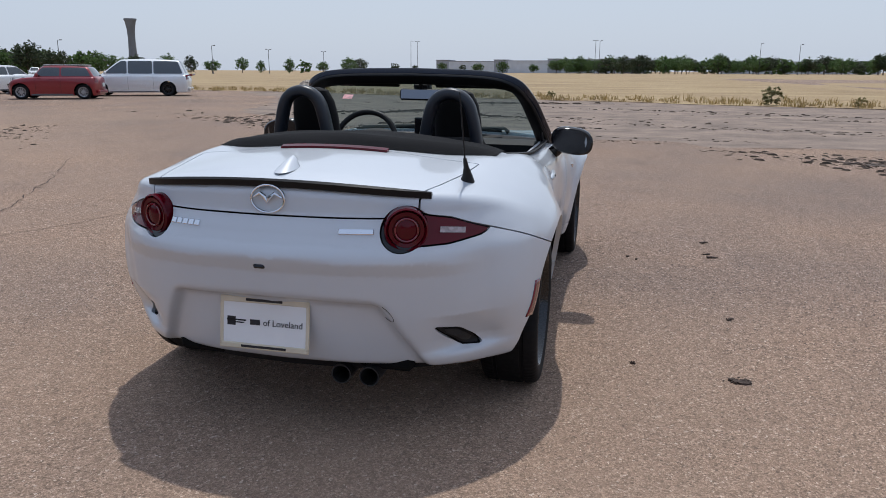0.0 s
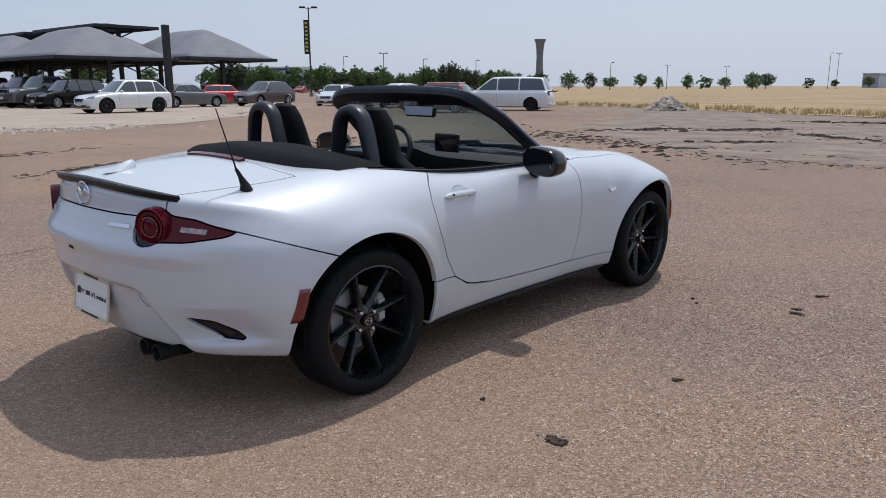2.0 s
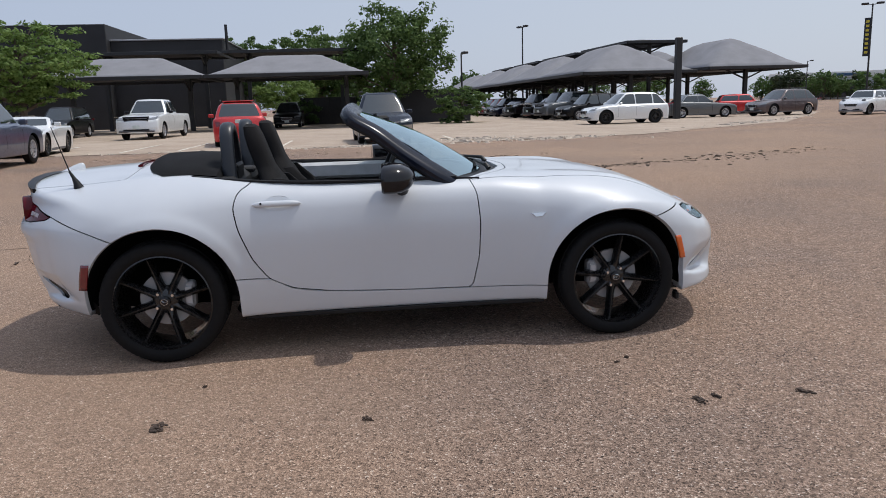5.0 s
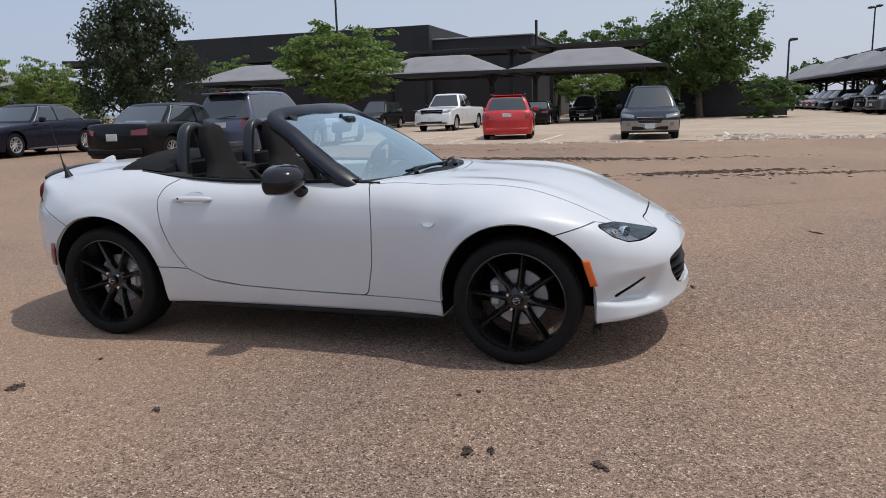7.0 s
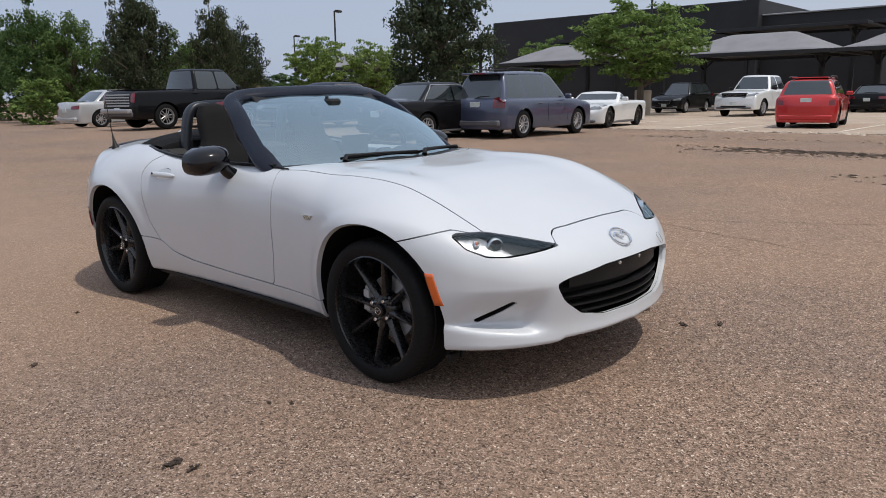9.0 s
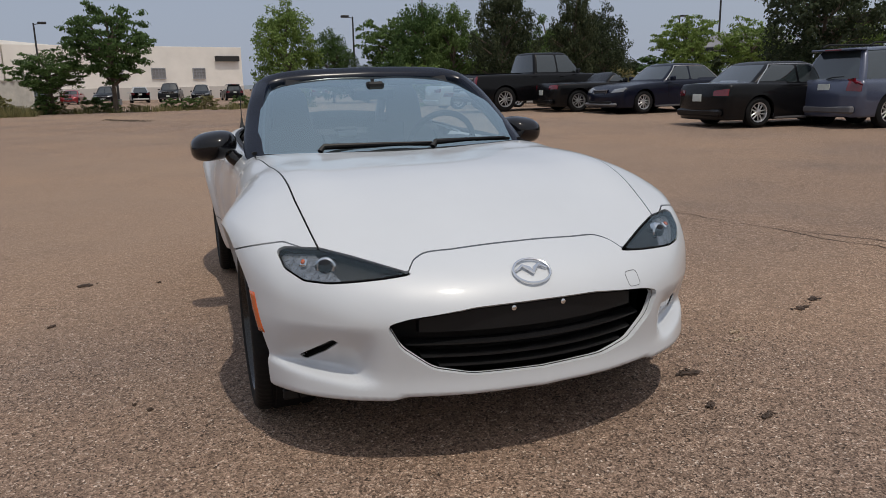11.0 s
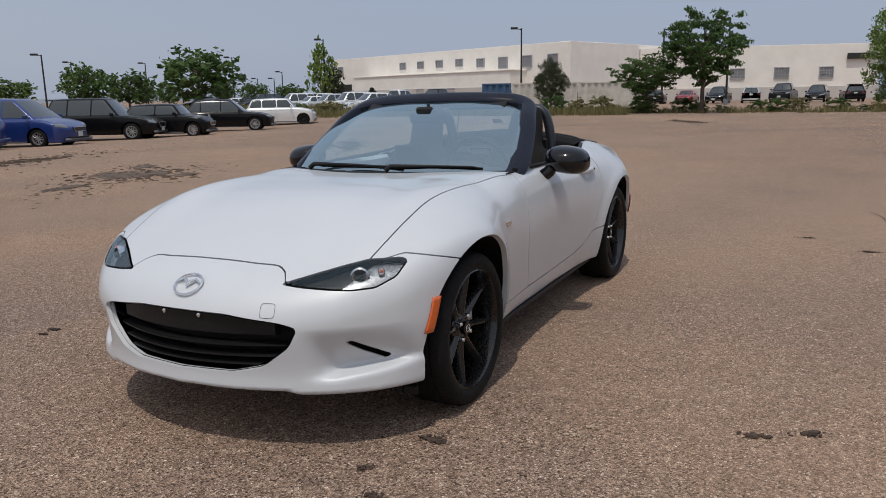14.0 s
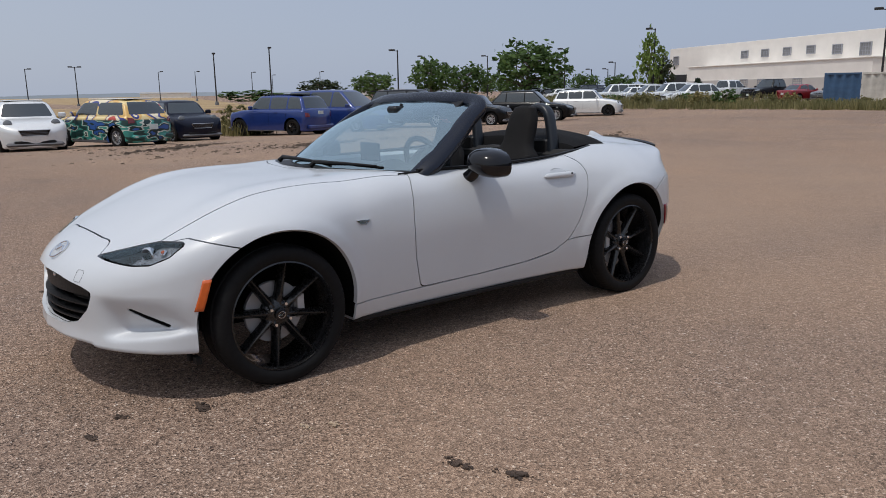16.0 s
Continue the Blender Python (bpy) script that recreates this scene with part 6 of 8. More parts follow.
vehicle("sedan", "silver", -11.43, -26.89, (-0.99, -0.05), "silver sedan parked beyond the black pickup", "sedan_car")
vehicle("pickup", "white", -35.52, -10.15, (0.99, -0.05), "white pickup with a black grille guard", "pickup_truck", "pickup")
vehicle("tall_hatch", "red", -24.1, -4.35, (-0.98, -0.16), "bright red compact crossover with roof rails", "hatchback_car", roof="red", rack=True, rims=RIM_BLACK)
vehicle("suv", "night_blue", -22.9, 0.8, (1, 0.05), "two-tone dark blue SUV with a beige lower bumper", "suv_car", rack=True, bumper="beige")
vehicle("sedan", "black", -43.0, -6.6, (-1, 0), "black sedan under the shade canopy", "sedan_car")
vehicle("suv", "black", -50.0, -4.6, (1, 0), "black SUV under the shade canopy", "suv_car")
vehicle("pickup", "white", -66.0, -5.2, (1, 0.1), "white pickup far behind the shade canopy", "pickup_truck", "pickup")
vehicle("suv", "black", -40.0, -16.2, (1, 0), "black SUV under the shade canopy", "suv_car")
vehicle("hatch", "black", -50.5, 1.0, (1, 0.1), "black small hatchback under the shade canopy", "hatchback_car")
# beside the dry field
vehicle("crossover", "white", -34.38, 14.1, (0.1, -1), "white crossover parked at the canopy's edge", "suv_car", rims=RIM_BLACK)
vehicle("sedan", "grey", -41.24, 21.45, (0.0, 1), "dark grey sedan at the canopy's edge", "sedan_car")
vehicle("hatch", "red", -46.17, 27.04, (0.3, 1), "red small car behind the brown wagon", "hatchback_car")
vehicle("crossover", "brown", -40.58, 26.62, (0.25, -1), "brown wagon with silver wheels", "wagon_car", rack=True)
vehicle("hatch", "white", -37.03, 29.94, (0.45, -0.9), "white small hatchback with a black roof", "hatchback_car", roof="black", rims=RIM_BLACK)
vehicle("sedan", "white", -30.9, 29.5, (-0.15, -1), "white compact sedan with a black grille", "sedan_car")
vehicle("sedan", "grey", -30.2, 33.6, (-0.6, -0.8), "grey sedan between the white and red cars", "sedan_car")
vehicle("hatch", "dark_red", -22.75, 24.48, (-0.92, -0.40), "red small hatchback with a white roof", "hatchback_car", roof="white")
vehicle("van", "white", -22.16, 29.24, (-0.90, -0.44), "white minivan with dark side windows", "minivan", rims=RIM_BLACK)
# along the far side of the lot
vehicle("hatch", "white", 21.03, -1.52, (-0.99, 0.05), "white small hatchback facing the lot", "hatchback_car", roof="white")
vehicle("hatch", "art", 21.07, -3.91, (0.92, 0.38), "small hatchback painted all over with bright pictures", "hatchback_car", roof="white")
vehicle("hatch", "dark_blue", 23.51, -6.79, (-0.94, -0.10), "dark blue small hatchback facing the lot", "hatchback_car", rims=RIM_BLACK)
vehicle("tall_hatch", "blue", 23.88, -10.94, (0.90, 0.40), "blue compact crossover with a black roof", "hatchback_car", roof="black", rims=RIM_BLACK)
vehicle("van", "blue", 24.47, -13.99, (-0.88, -0.36), "dark blue minivan with silver wheels", "minivan")
vehicle("suv", "black", 24.8, -18.35, (-0.84, -0.44), "black luxury SUV with silver wheels", "suv_car")
vehicle("hatch", "black", 23.5, -20.62, (-0.85, -0.42), "black small hatchback beside the luxury SUV", "hatchback_car")
vehicle("crossover", "black", 25.44, -26.45, (-0.80, -0.55), "black crossover with silver wheels", "suv_car")
vehicle("tall_hatch", "white", 26.54, -32.12, (-0.80, -0.55), "white compact crossover with black stripes", "hatchback_car", rims=RIM_BLACK)
# rows of cars further off
words = {"dark_red": "dark red", "dark_blue": "dark blue", "slate_blue": "slate blue"}
kind_words = {"suv": "SUV", "sedan": "sedan", "hatch": "hatchback", "crossover": "crossover", "pickup": "pickup", "tall_hatch": "hatchback", "van": "minivan"}
rng = random.Random(5)
for i in range(22):      # under the long row of shade canopies; dark paints stand in for the shade
    k = rng.choice(["suv", "sedan", "hatch", "crossover", "suv", "pickup"])
    c = rng.choice(["black", "black", "black", "dark_red", "black", "grey", "dark_blue", "dark_blue"])
    vehicle(k, c, -45.2 - 3.05 * i, 15.7 - 0.08 * i, (0.25, -0.97), words.get(c, c) + " " + kind_words[k] + " below the canopy row, paint darkened for its shade", kind_words[k].lower() + "_car", group="canopy row cars")
for i in range(9):      # beyond the weeds, before the pale warehouse
    k, c = ["suv", "sedan", "pickup", "pickup", "sedan", "sedan", "suv", "hatch", "suv"][i], ["white", "teal", "white", "black", "dark_red", "grey", "white", "black", "silver"][i]
    vehicle(k, c, (43.0, 40.1, 35.2, 31.2, 28.6, 26.0, 22.4, 18.8, 15.2)[i], -60.5 - 0.4 * i, (0.2 if i % 2 else -0.3, 1 if i % 2 else -1), words.get(c, c) + " " + kind_words[k] + " parked before the pale warehouse", kind_words[k].lower() + "_car", group="warehouse lot cars")
for i in range(13):      # before the warehouse, beyond the street trees
    k = ["sedan", "hatch", "suv", "crossover", "pickup", "suv", "suv", "suv", "suv", "sedan", "pickup", "suv", "crossover"][i]
    c = ["black", "dark_red", "black", "silver", "black", "black", "black", "black", "silver", "grey", "white", "black", "black"][i]
    vehicle(k, c, 14.0 - 3.1 * i, -80.0 - 0.4 * i, (0.1, 1 if i % 3 else -1), words.get(c, c) + " " + kind_words[k] + " parked between the street trees", kind_words[k].lower() + "_car", group="street tree cars")
for i in range(12):      # second row behind the far side
    k = rng.choice(["suv", "sedan", "hatch", "crossover"])
    c = rng.choice(["black", "silver", "white", "black", "dark_blue", "grey"])
    vehicle(k, c, 31.5 + 2.9 * i, -50.0 - 1.2 * i, (0.5, 0.86), words.get(c, c) + " " + kind_words[k] + " in the crowded back row", kind_words[k].lower() + "_car", group="back row cars")
for i in range(5):      # dealer stock by the distant trees
    k = rng.choice(["suv", "sedan", "hatch", "crossover"])
    c = rng.choice(["red", "silver", "white", "black", "blue", "grey"])
    vehicle(k, c, -125.0 + 6.0 * i, 93.0 + 5.0 * i, (0.6, -0.8), words.get(c, c) + " " + kind_words[k] + " in a distant stock row", kind_words[k].lower() + "_car", group="distant stock cars")

# ---- field, slabs, buildings ----
def uneven_edge(points, step, wobble, seed):
    """A line of plan points made ragged."""
    r = random.Random(seed)
    out = []
    for (ax, ay), (bx, by) in zip(points, points[1:]):
        n = max(1, int(math.hypot(bx - ax, by - ay) / step))
        for i in range(n):
            t = i / n
            out.append((ax + (bx - ax) * t + r.uniform(-wobble, wobble), ay + (by - ay) * t + r.uniform(-wobble, wobble)))
    return out + [points[-1]]


def dry_field_material():
    m, nt, p = nodes_of("dry_grass")
    t = texture(nt, "noise", 0.09, 6, stretch=(1, 3.2, 1))
    r = ramp(nt, t.outputs["Fac"], [(0.3, (0.25, 0.165, 0.085)), (0.5, (0.37, 0.26, 0.135)), (0.7, (0.47, 0.35, 0.19))])
    g = texture(nt, "noise", 5, 5)
    gr = ramp(nt, g.outputs["Fac"], [(0.35, 0.72), (0.65, 1.15)])
    nt.links.new(mix(nt, 1.0, r.outputs["Color"], gr.outputs["Color"], "MULTIPLY"), p.inputs["Base Color"])
    p.inputs["Roughness"].default_value = 0.95
    nt.links.new(bump(nt, g.outputs["Fac"], 0.8, 0.15), p.inputs["Normal"])
    return m


def soil_material(name, a, b, scale=3.0):
    m, nt, p = nodes_of(name)
    t = texture(nt, "noise", scale, 7)
    r = ramp(nt, t.outputs["Fac"], [(0.35, a), (0.65, b)])
    g = texture(nt, "noise", 40, 4)
    gr = ramp(nt, g.outputs["Fac"], [(0.3, 0.7), (0.7, 1.25)])
    nt.links.new(mix(nt, 1.0, r.outputs["Color"], gr.outputs["Color"], "MULTIPLY"), p.inputs["Base Color"])
    p.inputs["Roughness"].default_value = 0.95
    nt.links.new(bump(nt, g.outputs["Fac"], 0.6, 0.02), p.inputs["Normal"])
    return m


DRY_GRASS = dry_field_material()
CONCRETE = soil_material("dusty_concrete", (0.36, 0.28, 0.215), (0.44, 0.355, 0.28), 0.5)
MUD = soil_material("dark_mud", (0.040, 0.029, 0.022), (0.12, 0.086, 0.064), 6)
DIRT = soil_material("reddish_dirt", (0.165, 0.122, 0.096), (0.300, 0.222, 0.170), 1.0)
ROCK = plain("pale_rubble", (0.48, 0.41, 0.34), 0.9, vary=0.4, scale=3, relief=0.01, grain=30)

edge = uneven_edge([(-46, 40), (-30, 39.5), (-19, 38), (-9, 32.5), (8, 25), (26, 17.5), (44, 9), (60, -2), (64, -20), (70, -32)], 1.2, 0.35, 3)
outer = [(2600, -900), (4200, 0), (3000, 3000), (0, 4200), (-2500, 3400), (-700, 620), (-160, 160), (-60, 60)]
poly = edge + outer
field = tagged(part("dry_field", draped(poly, 0.02, [8 + 0.8 * i for i in range(90)] + [84, 92, 104, 120, 140, 170, 210, 260, 320, 420, 560, 800, 1200, 1800, 2600, 3600]), DRY_GRASS), "wide field of dry yellow grass", "field", kind="structure")
slab_edge = uneven_edge([(-20.2, -60), (-19.2, -20), (-19.6, -6), (-19.8, 2), (-21.5, 10), (-29, 20), (-46, 33)], 1.0, 0.2, 9)
poly = slab_edge + [(-130, 45), (-130, -60)]
tagged(part("concrete_lot", draped(poly, 0.012, [14 + 0.8 * i for i in range(70)] + [76, 86, 98, 112, 128, 142]), CONCRETE), "dusty beige concrete parking lot", "pavement", kind="structure")
dirt_edge = uneven_edge([(-20, 36), (-14, 28), (-10, 17), (-3, 10.5), (4, 9.2), (10, 8), (22, 6), (36, 5)], 0.9, 0.5, 4)
poly = dirt_edge + [(44, 9), (26, 17.5), (8, 25), (-9, 32.5), (-19, 38)]
tagged(part("dirt_strip", draped(poly, 0.004, [3 + 0.6 * i for i in range(80)]), DIRT), "rutted reddish dirt strip along the field", "ground", kind="structure")
STRIPE = plain("worn_line_paint", (0.62, 0.58, 0.50), 0.8, vary=0.3, scale=8)
for y in (-16.5, -13.5, -10.6, -7.6, -5.8, -2.6, 0.2, 3.4, -19.5, -22.5):
    tagged(part("parking_line", Geo().box((-23.2, y, 0.018 + ground_height(-22.6, y)), (5.2, 0.10, 0.006)), STRIPE), "worn white parking line", "line", kind="structure")

WHITE_WALL = plain("pale_cream_wall", (0.80, 0.765, 0.72), 0.85, vary=0.06, scale=0.4, relief=0.004, grain=20)
GREY_WALL = plain("grey_wall_band", (0.50, 0.47, 0.45), 0.85, vary=0.06, scale=0.5)
DARK_WALL = plain("charcoal_wall", (0.018, 0.018, 0.021), 0.7, vary=0.2, scale=0.6)
TAN_WALL = plain("tan_wall", (0.42, 0.36, 0.29), 0.85, vary=0.08, scale=0.4)
LIGHT_STEEL = plain("pale_steel_cladding", (0.55, 0.57, 0.60), 0.6, vary=0.08, scale=0.3)
MID_STEEL = plain("grey_steel_cladding", (0.30, 0.31, 0.34), 0.6, vary=0.08, scale=0.3)
WINDOW_GLASS = plain("building_glass", (0.05, 0.055, 0.06), 0.15, coat=0.5)
BLOCK_GLASS = plain("glass_block", (0.22, 0.22, 0.23), 0.3)


def facade(name, a, b, height, wall, depth, label, windows=(), band=None, cap=True, door=None):
    """A box-shaped wing whose front runs from a to b in plan, with set-in windows (along, sill, width, height)."""
    a, b = Vector((*a, 0)), Vector((*b, 0))
    L = (b - a).length
    ex = (b - a).normalized()
    ang = math.atan2(ex.y, ex.x)
    m = Matrix.Translation(a) @ Matrix.Rotation(ang, 4, "Z")
    th = thing(name, label, "building", m)
    part("wall", Geo().box((L / 2, depth / 2 + 0.15, height / 2), (L, depth, height), 0.02), wall, th)
    if band:
        part("wall_band", Geo().box((L / 2, 0.12, band / 2), (L + 0.04, 0.16, band), 0.01), GREY_WALL, th)
    if cap:
        part("roof_cap", Geo().box((L / 2, depth / 2 + 0.15, height + 0.06), (L + 0.3, depth + 0.3, 0.16), 0.03), wall, th)
    for u, z, w, h in windows:
        wn = part("window", Geo().box((u, 0.11, z + h / 2), (w, 0.10, h)), BLOCK_GLASS, th)
        f = Geo().box((u, 0.08, z - 0.05), (w + 0.2, 0.2, 0.10), 0.01).box((u, 0.08, z + h + 0.05), (w + 0.2, 0.2, 0.10), 0.01)
        f.box((u - w / 2 - 0.05, 0.08, z + h / 2), (0.10, 0.2, h), 0.01).box((u + w / 2 + 0.05, 0.08, z + h / 2), (0.10, 0.2, h), 0.01)
        for k in (-1, 0, 1):
            f.box((u + k * w / 4, 0.05, z + h / 2), (0.05, 0.06, h))
        for k in (-1, 1):
            f.box((u, 0.05, z + h / 2 + k * h / 6), (w, 0.06, 0.05))
        part("window_frame", f, MID_STEEL, wn)
    if door:
        u, w, h = door
        part("loading_door", Geo().box((u, 0.06, h / 2), (w, 0.1, h), 0.01), DARK_WALL, th)
    return th


# pale two-storey warehouse
win_up = [(1.9, 5.05, 1.2, 1.2)] + [(18.4 + 4.15 * i, 5.38, 1.25, 0.88) for i in range(4)] + [(35.1, 5.12, 1.3, 1.0)] + [(39.3 + 4.25 * i, 4.8, 1.45, 1.32) for i in range(3)] + [(39.2, 3.18, 1.0, 0.95)]
facade("warehouse_wing", (73.4, -105.9), (26.2, -88.0), 7.6, WHITE_WALL, 30, "long cream warehouse with small barred windows", win_up, 2.5, cap=False, door=(2.7, 4.4, 3.4))
facade("warehouse_annex", (65.4, -99.5), (34.0, -87.6), 4.3, WHITE_WALL, 4.0, "single-storey cream annex with a grey roof edge", [(12.8, 1.38, 1.3, 0.85), (16.2, 1.35, 1.3, 0.85), (22.7, 1.3, 1.4, 0.88)], 2.3)
facade("warehouse_link", (26.2, -88.0), (20.4, -100.9), 7.55, WHITE_WALL, 20, "cream warehouse corner wing", (), 2.3, cap=False)
facade("warehouse_wing", (20.4, -101.2), (-8.3, -111.05), 7.05, WHITE_WALL, 24, "cream warehouse wing with three wide windows", [(12.7, 2.86, 1.7, 1.2), (18.3, 2.84, 1.7, 1.26), (23.9, 2.8, 1.6, 1.28)], 1.65, cap=False)
SIGN = plain("dark_sign_board", (0.02, 0.02, 0.02), 0.6)
tagged(part("wall_sign", Geo().box((0, 0, 0), (3.6, 0.2, 0.75), 0.03, Matrix.Translation((-6.2, -110.1, 5.45)) @ Matrix.Rotation(radians(19), 4, "Z")), SIGN), "dark lettered sign board on the warehouse wall", "sign")
# containers and fence before it
BLUE_STEEL = plain("blue_container_paint", (0.035, 0.085, 0.17), 0.55, vary=0.2, scale=2)
PALE_STEEL = plain("weathered_pale_container", (0.50, 0.48, 0.44), 0.6, vary=0.2, scale=1.2)


def container(x, y, length, ang, mat, label):
    g = Geo()
    n = int(length / 0.26) * 2
    ring = []
    for i in range(n + 1):
        ring.append((i * length / n, 0.05 * (1 if (i // 2) % 2 else -1)))
    g.loft([[(u, v, 0.12) for u, v in ring], [(u, v, 2.05) for u, v in ring]], wrap=False, caps=False)
    m = Matrix.Translation((x, y, 0)) @ Matrix.Rotation(ang, 4, "Z")
    th = thing("shipping_container", label, "container", m)
    part("corrugated_side", g, mat, th)
    part("frame", Geo().box((length / 2, -0.02, 0.07), (length, 0.1, 0.14), 0.01).box((length / 2, -0.02, 2.12), (length, 0.1, 0.14), 0.01).box((0, 0, 1.1), (0.14, 0.12, 2.2), 0.01).box((length, 0, 1.1), (0.14, 0.12, 2.2), 0.01), mat, th)
    part("box", Geo().box((length / 2, 1.24, 1.1), (length - 0.04, 2.3, 2.15), 0.02), mat, th)


container(23.6, -55.2, 2.3, math.pi + 0.38, BLUE_STEEL, "blue shipping container behind the weeds")
for i in range(2):
    container(21.3 - 5.2 * i, -56.1 - 1.75 * i, 5.3, math.pi + 0.32, PALE_STEEL, "pale corrugated container behind the weeds")

# charcoal showroom
sh = thing("showroom", "low charcoal showroom with a raised middle block", "building")
part("wall", Geo().box((-74, -28.9, 3.6), (24, 36.4, 7.2), 0.05), DARK_WALL, sh)
part("raised_block", Geo().box((-73, -33.3, 4.22), (24, 27.2, 8.45), 0.05), DARK_WALL, sh)
part("roof_edge", Geo().box((-74, -15.15, 7.22), (24.3, 9.2, 0.12), 0.03), MID_STEEL, sh)
for y in (-33.5, -31.0):
    wn = part("window", Geo().box((-61.98, y, 2.3), (0.1, 2.2, 1.5)), WINDOW_GLASS, sh)
    f = Geo().box((-61.93, y, 3.1), (0.14, 2.4, 0.12)).box((-61.93, y, 1.5), (0.14, 2.4, 0.12)).box((-61.93, y - 1.15, 2.3), (0.14, 0.12, 1.7)).box((-61.93, y + 1.15, 2.3), (0.14, 0.12, 1.7)).box((-61.93, y, 2.3), (0.12, 0.08, 1.6)).box((-61.93, y, 2.5), (0.12, 2.3, 0.08))
    part("window_frame", f, LIGHT_STEEL, wn)
part("roof_mast", Geo().tube([(-62.5, -10.4, 6.0), (-62.5, -10.4, 8.4)], 0.12, 8), DARK_WALL, sh)
tagged(part("wall_bin", Geo().lathe([(0, 0.42), (1.25, 0.45), (1.3, 0.40), (1.3, 0.01)], Matrix.Translation((-35.1, -16.2, 0.01)) @ Matrix.Rotation(-math.pi / 2, 4, "Y"), 20), TAN_WALL), "tan concrete litter bin by the tree", "bin")
tagged(part("dark_enclosure", Geo().box((-52.5, 5.2, 1.2), (0.3, 7.0, 2.4), 0.03), DARK_WALL), "dark fence panel beside the canopy", "fence")

# distance: pale industrial halls, dealership, tower, hills
for i, (x0, x1, h, mat) in enumerate(((-120, -111.5, 8.0, MID_STEEL), (-111.5, -81, 7.2, LIGHT_STEEL), (-81, -72, 8.2, MID_STEEL), (-72, -46, 7.6, LIGHT_STEEL), (-46, -37, 8.8, MID_STEEL), (-37, 2, 8.4, LIGHT_STEEL), (2, 18, 9.0, MID_STEEL), (60, 150, 7.0, LIGHT_STEEL))):
    hall = thing("distant_hall", "long pale industrial hall far across the field", "building", group="distant halls")
    part("wall", Geo().box(((x0 + x1) / 2, 506, h / 2), (x1 - x0, 20, h), 0.1), mat, hall)
    part("roof_edge", Geo().box(((x0 + x1) / 2, 506, h + 0.2), (x1 - x0 + 0.6, 20.6, 0.4), 0.1), MID_STEEL, hall)
dl = thing("distant_dealership", "pale grey dealership with a dark blue sign band", "building", Matrix.Translation((-163, 110, 0)) @ Matrix.Rotation(radians(56), 4, "Z"))
part("wall", Geo().box((0, 6, 3.2), (24, 12, 6.4), 0.05), LIGHT_STEEL, dl)
part("sign_band", Geo().box((0, -0.1, 5.6), (24.2, 0.3, 1.4), 0.05), WHITE_WALL, dl)
for u, w in ((-8.5, 4.5), (5.5, 7.5)):
    part("sign_bar", Geo().box((u, -0.32, 5.6), (w, 0.16, 0.6), 0.02), BLUE_STEEL, dl)
part("glazing", Geo().box((0, -0.08, 2.2), (18, 0.2, 3.4), 0.02), WINDOW_GLASS, dl)
for x, y, w, h in ((-152, 175, 26, 3.0), (-210, 165, 40, 4)):
    tb = thing("distant_store", "low tan store among the distant trees", "building", Matrix.Translation((x, y, 0)) @ Matrix.Rotation(radians(42), 4, "Z"), "distant stores")
    part("wall", Geo().box((0, 8, h / 2), (w, 16, h), 0.05), TAN_WALL, tb)
    part("roof_edge", Geo().box((0, 8, h + 0.15), (w + 0.5, 16.5, 0.3), 0.05), WHITE_WALL, tb)
CONCRETE_GREY = plain("grey_concrete", (0.16, 0.165, 0.175), 0.85, vary=0.15, scale=0.3)
tower = thing("water_tower", "grey concrete tower with a waisted shaft", "tower", pose(-173.2, 245, 0) @ Matrix.Diagonal((0.84, 0.84, 1.11, 1)))
part("shaft", Geo().loft([[(r * math.cos(a), r * math.sin(a), z) for a in [k * math.tau / 24 for k in range(24)]] for z, r in ((0, 2.5), (3, 2.1), (7, 1.65), (11, 1.5), (14, 1.7), (16.2, 2.2), (16.9, 2.5))]), CONCRETE_GREY, tower)
part("rim", Geo().lathe([(16.8, 2.4), (16.8, 2.65), (17.3, 2.65), (17.3, 2.3)], Matrix.Rotation(-math.pi / 2, 4, "Y"), 24), CONCRETE_GREY, tower)
HILL = plain("hazy_hills", (0.20, 0.23, 0.26), 1.0, vary=0.1, scale=0.002)
g = Geo()
ring, n = [], 220
for i in range(n):
    a = radians(-150 + 190 * i / n)
    ring.append((a, 3800))
hills = [[(math.cos(a) * r, math.sin(a) * r, 0) for a, r in ring], [(math.cos(a) * r * 1.02, math.sin(a) * r * 1.02, 16 + 10 * noise.noise((a * 5, 0, 0)) + 5 * noise.noise((a * 23, 1, 0))) for a, r in ring]]
tagged(part("backdrop_hills", g.loft(hills, wrap=False, caps=False), HILL), "low hazy hills on the horizon", "hills", kind="structure")
for x, y, w in ((640, -210, 40), (760, -470, 70), (900, -530, 100), (560, -372, 40)):
    fs = thing("far_shed", "small white shed far across the field", "building", pose(x, y, 0, 0, 0, 70), "far sheds")
    part("wall", Geo().box((0, 0, 1.8), (w, 12, 3.6), 0.05), WHITE_WALL, fs)
    part("roof", Geo().prism([(-w / 2 - 0.5, -6.6), (w / 2 + 0.5, -6.6), (w / 2 + 0.5, 6.6), (-w / 2 - 0.5, 6.6)], 1.2, Matrix.Translation((0, 0, 3.6)), 1.0), LIGHT_STEEL, fs)

# ---- shade canopies ----
SHADE_CLOTH = plain("grey_shade_cloth", (0.20, 0.20, 0.215), 0.85, vary=0.12, scale=0.8, relief=0.002, grain=80)
# upper canopies take a darker colour than the lower ones
DARK_CLOTH = plain("dark_upper_cloth", (0.045, 0.045, 0.05), 0.85, vary=0.12, scale=0.8)
POST = plain("black_steel_post", (0.014, 0.014, 0.016), 0.55)


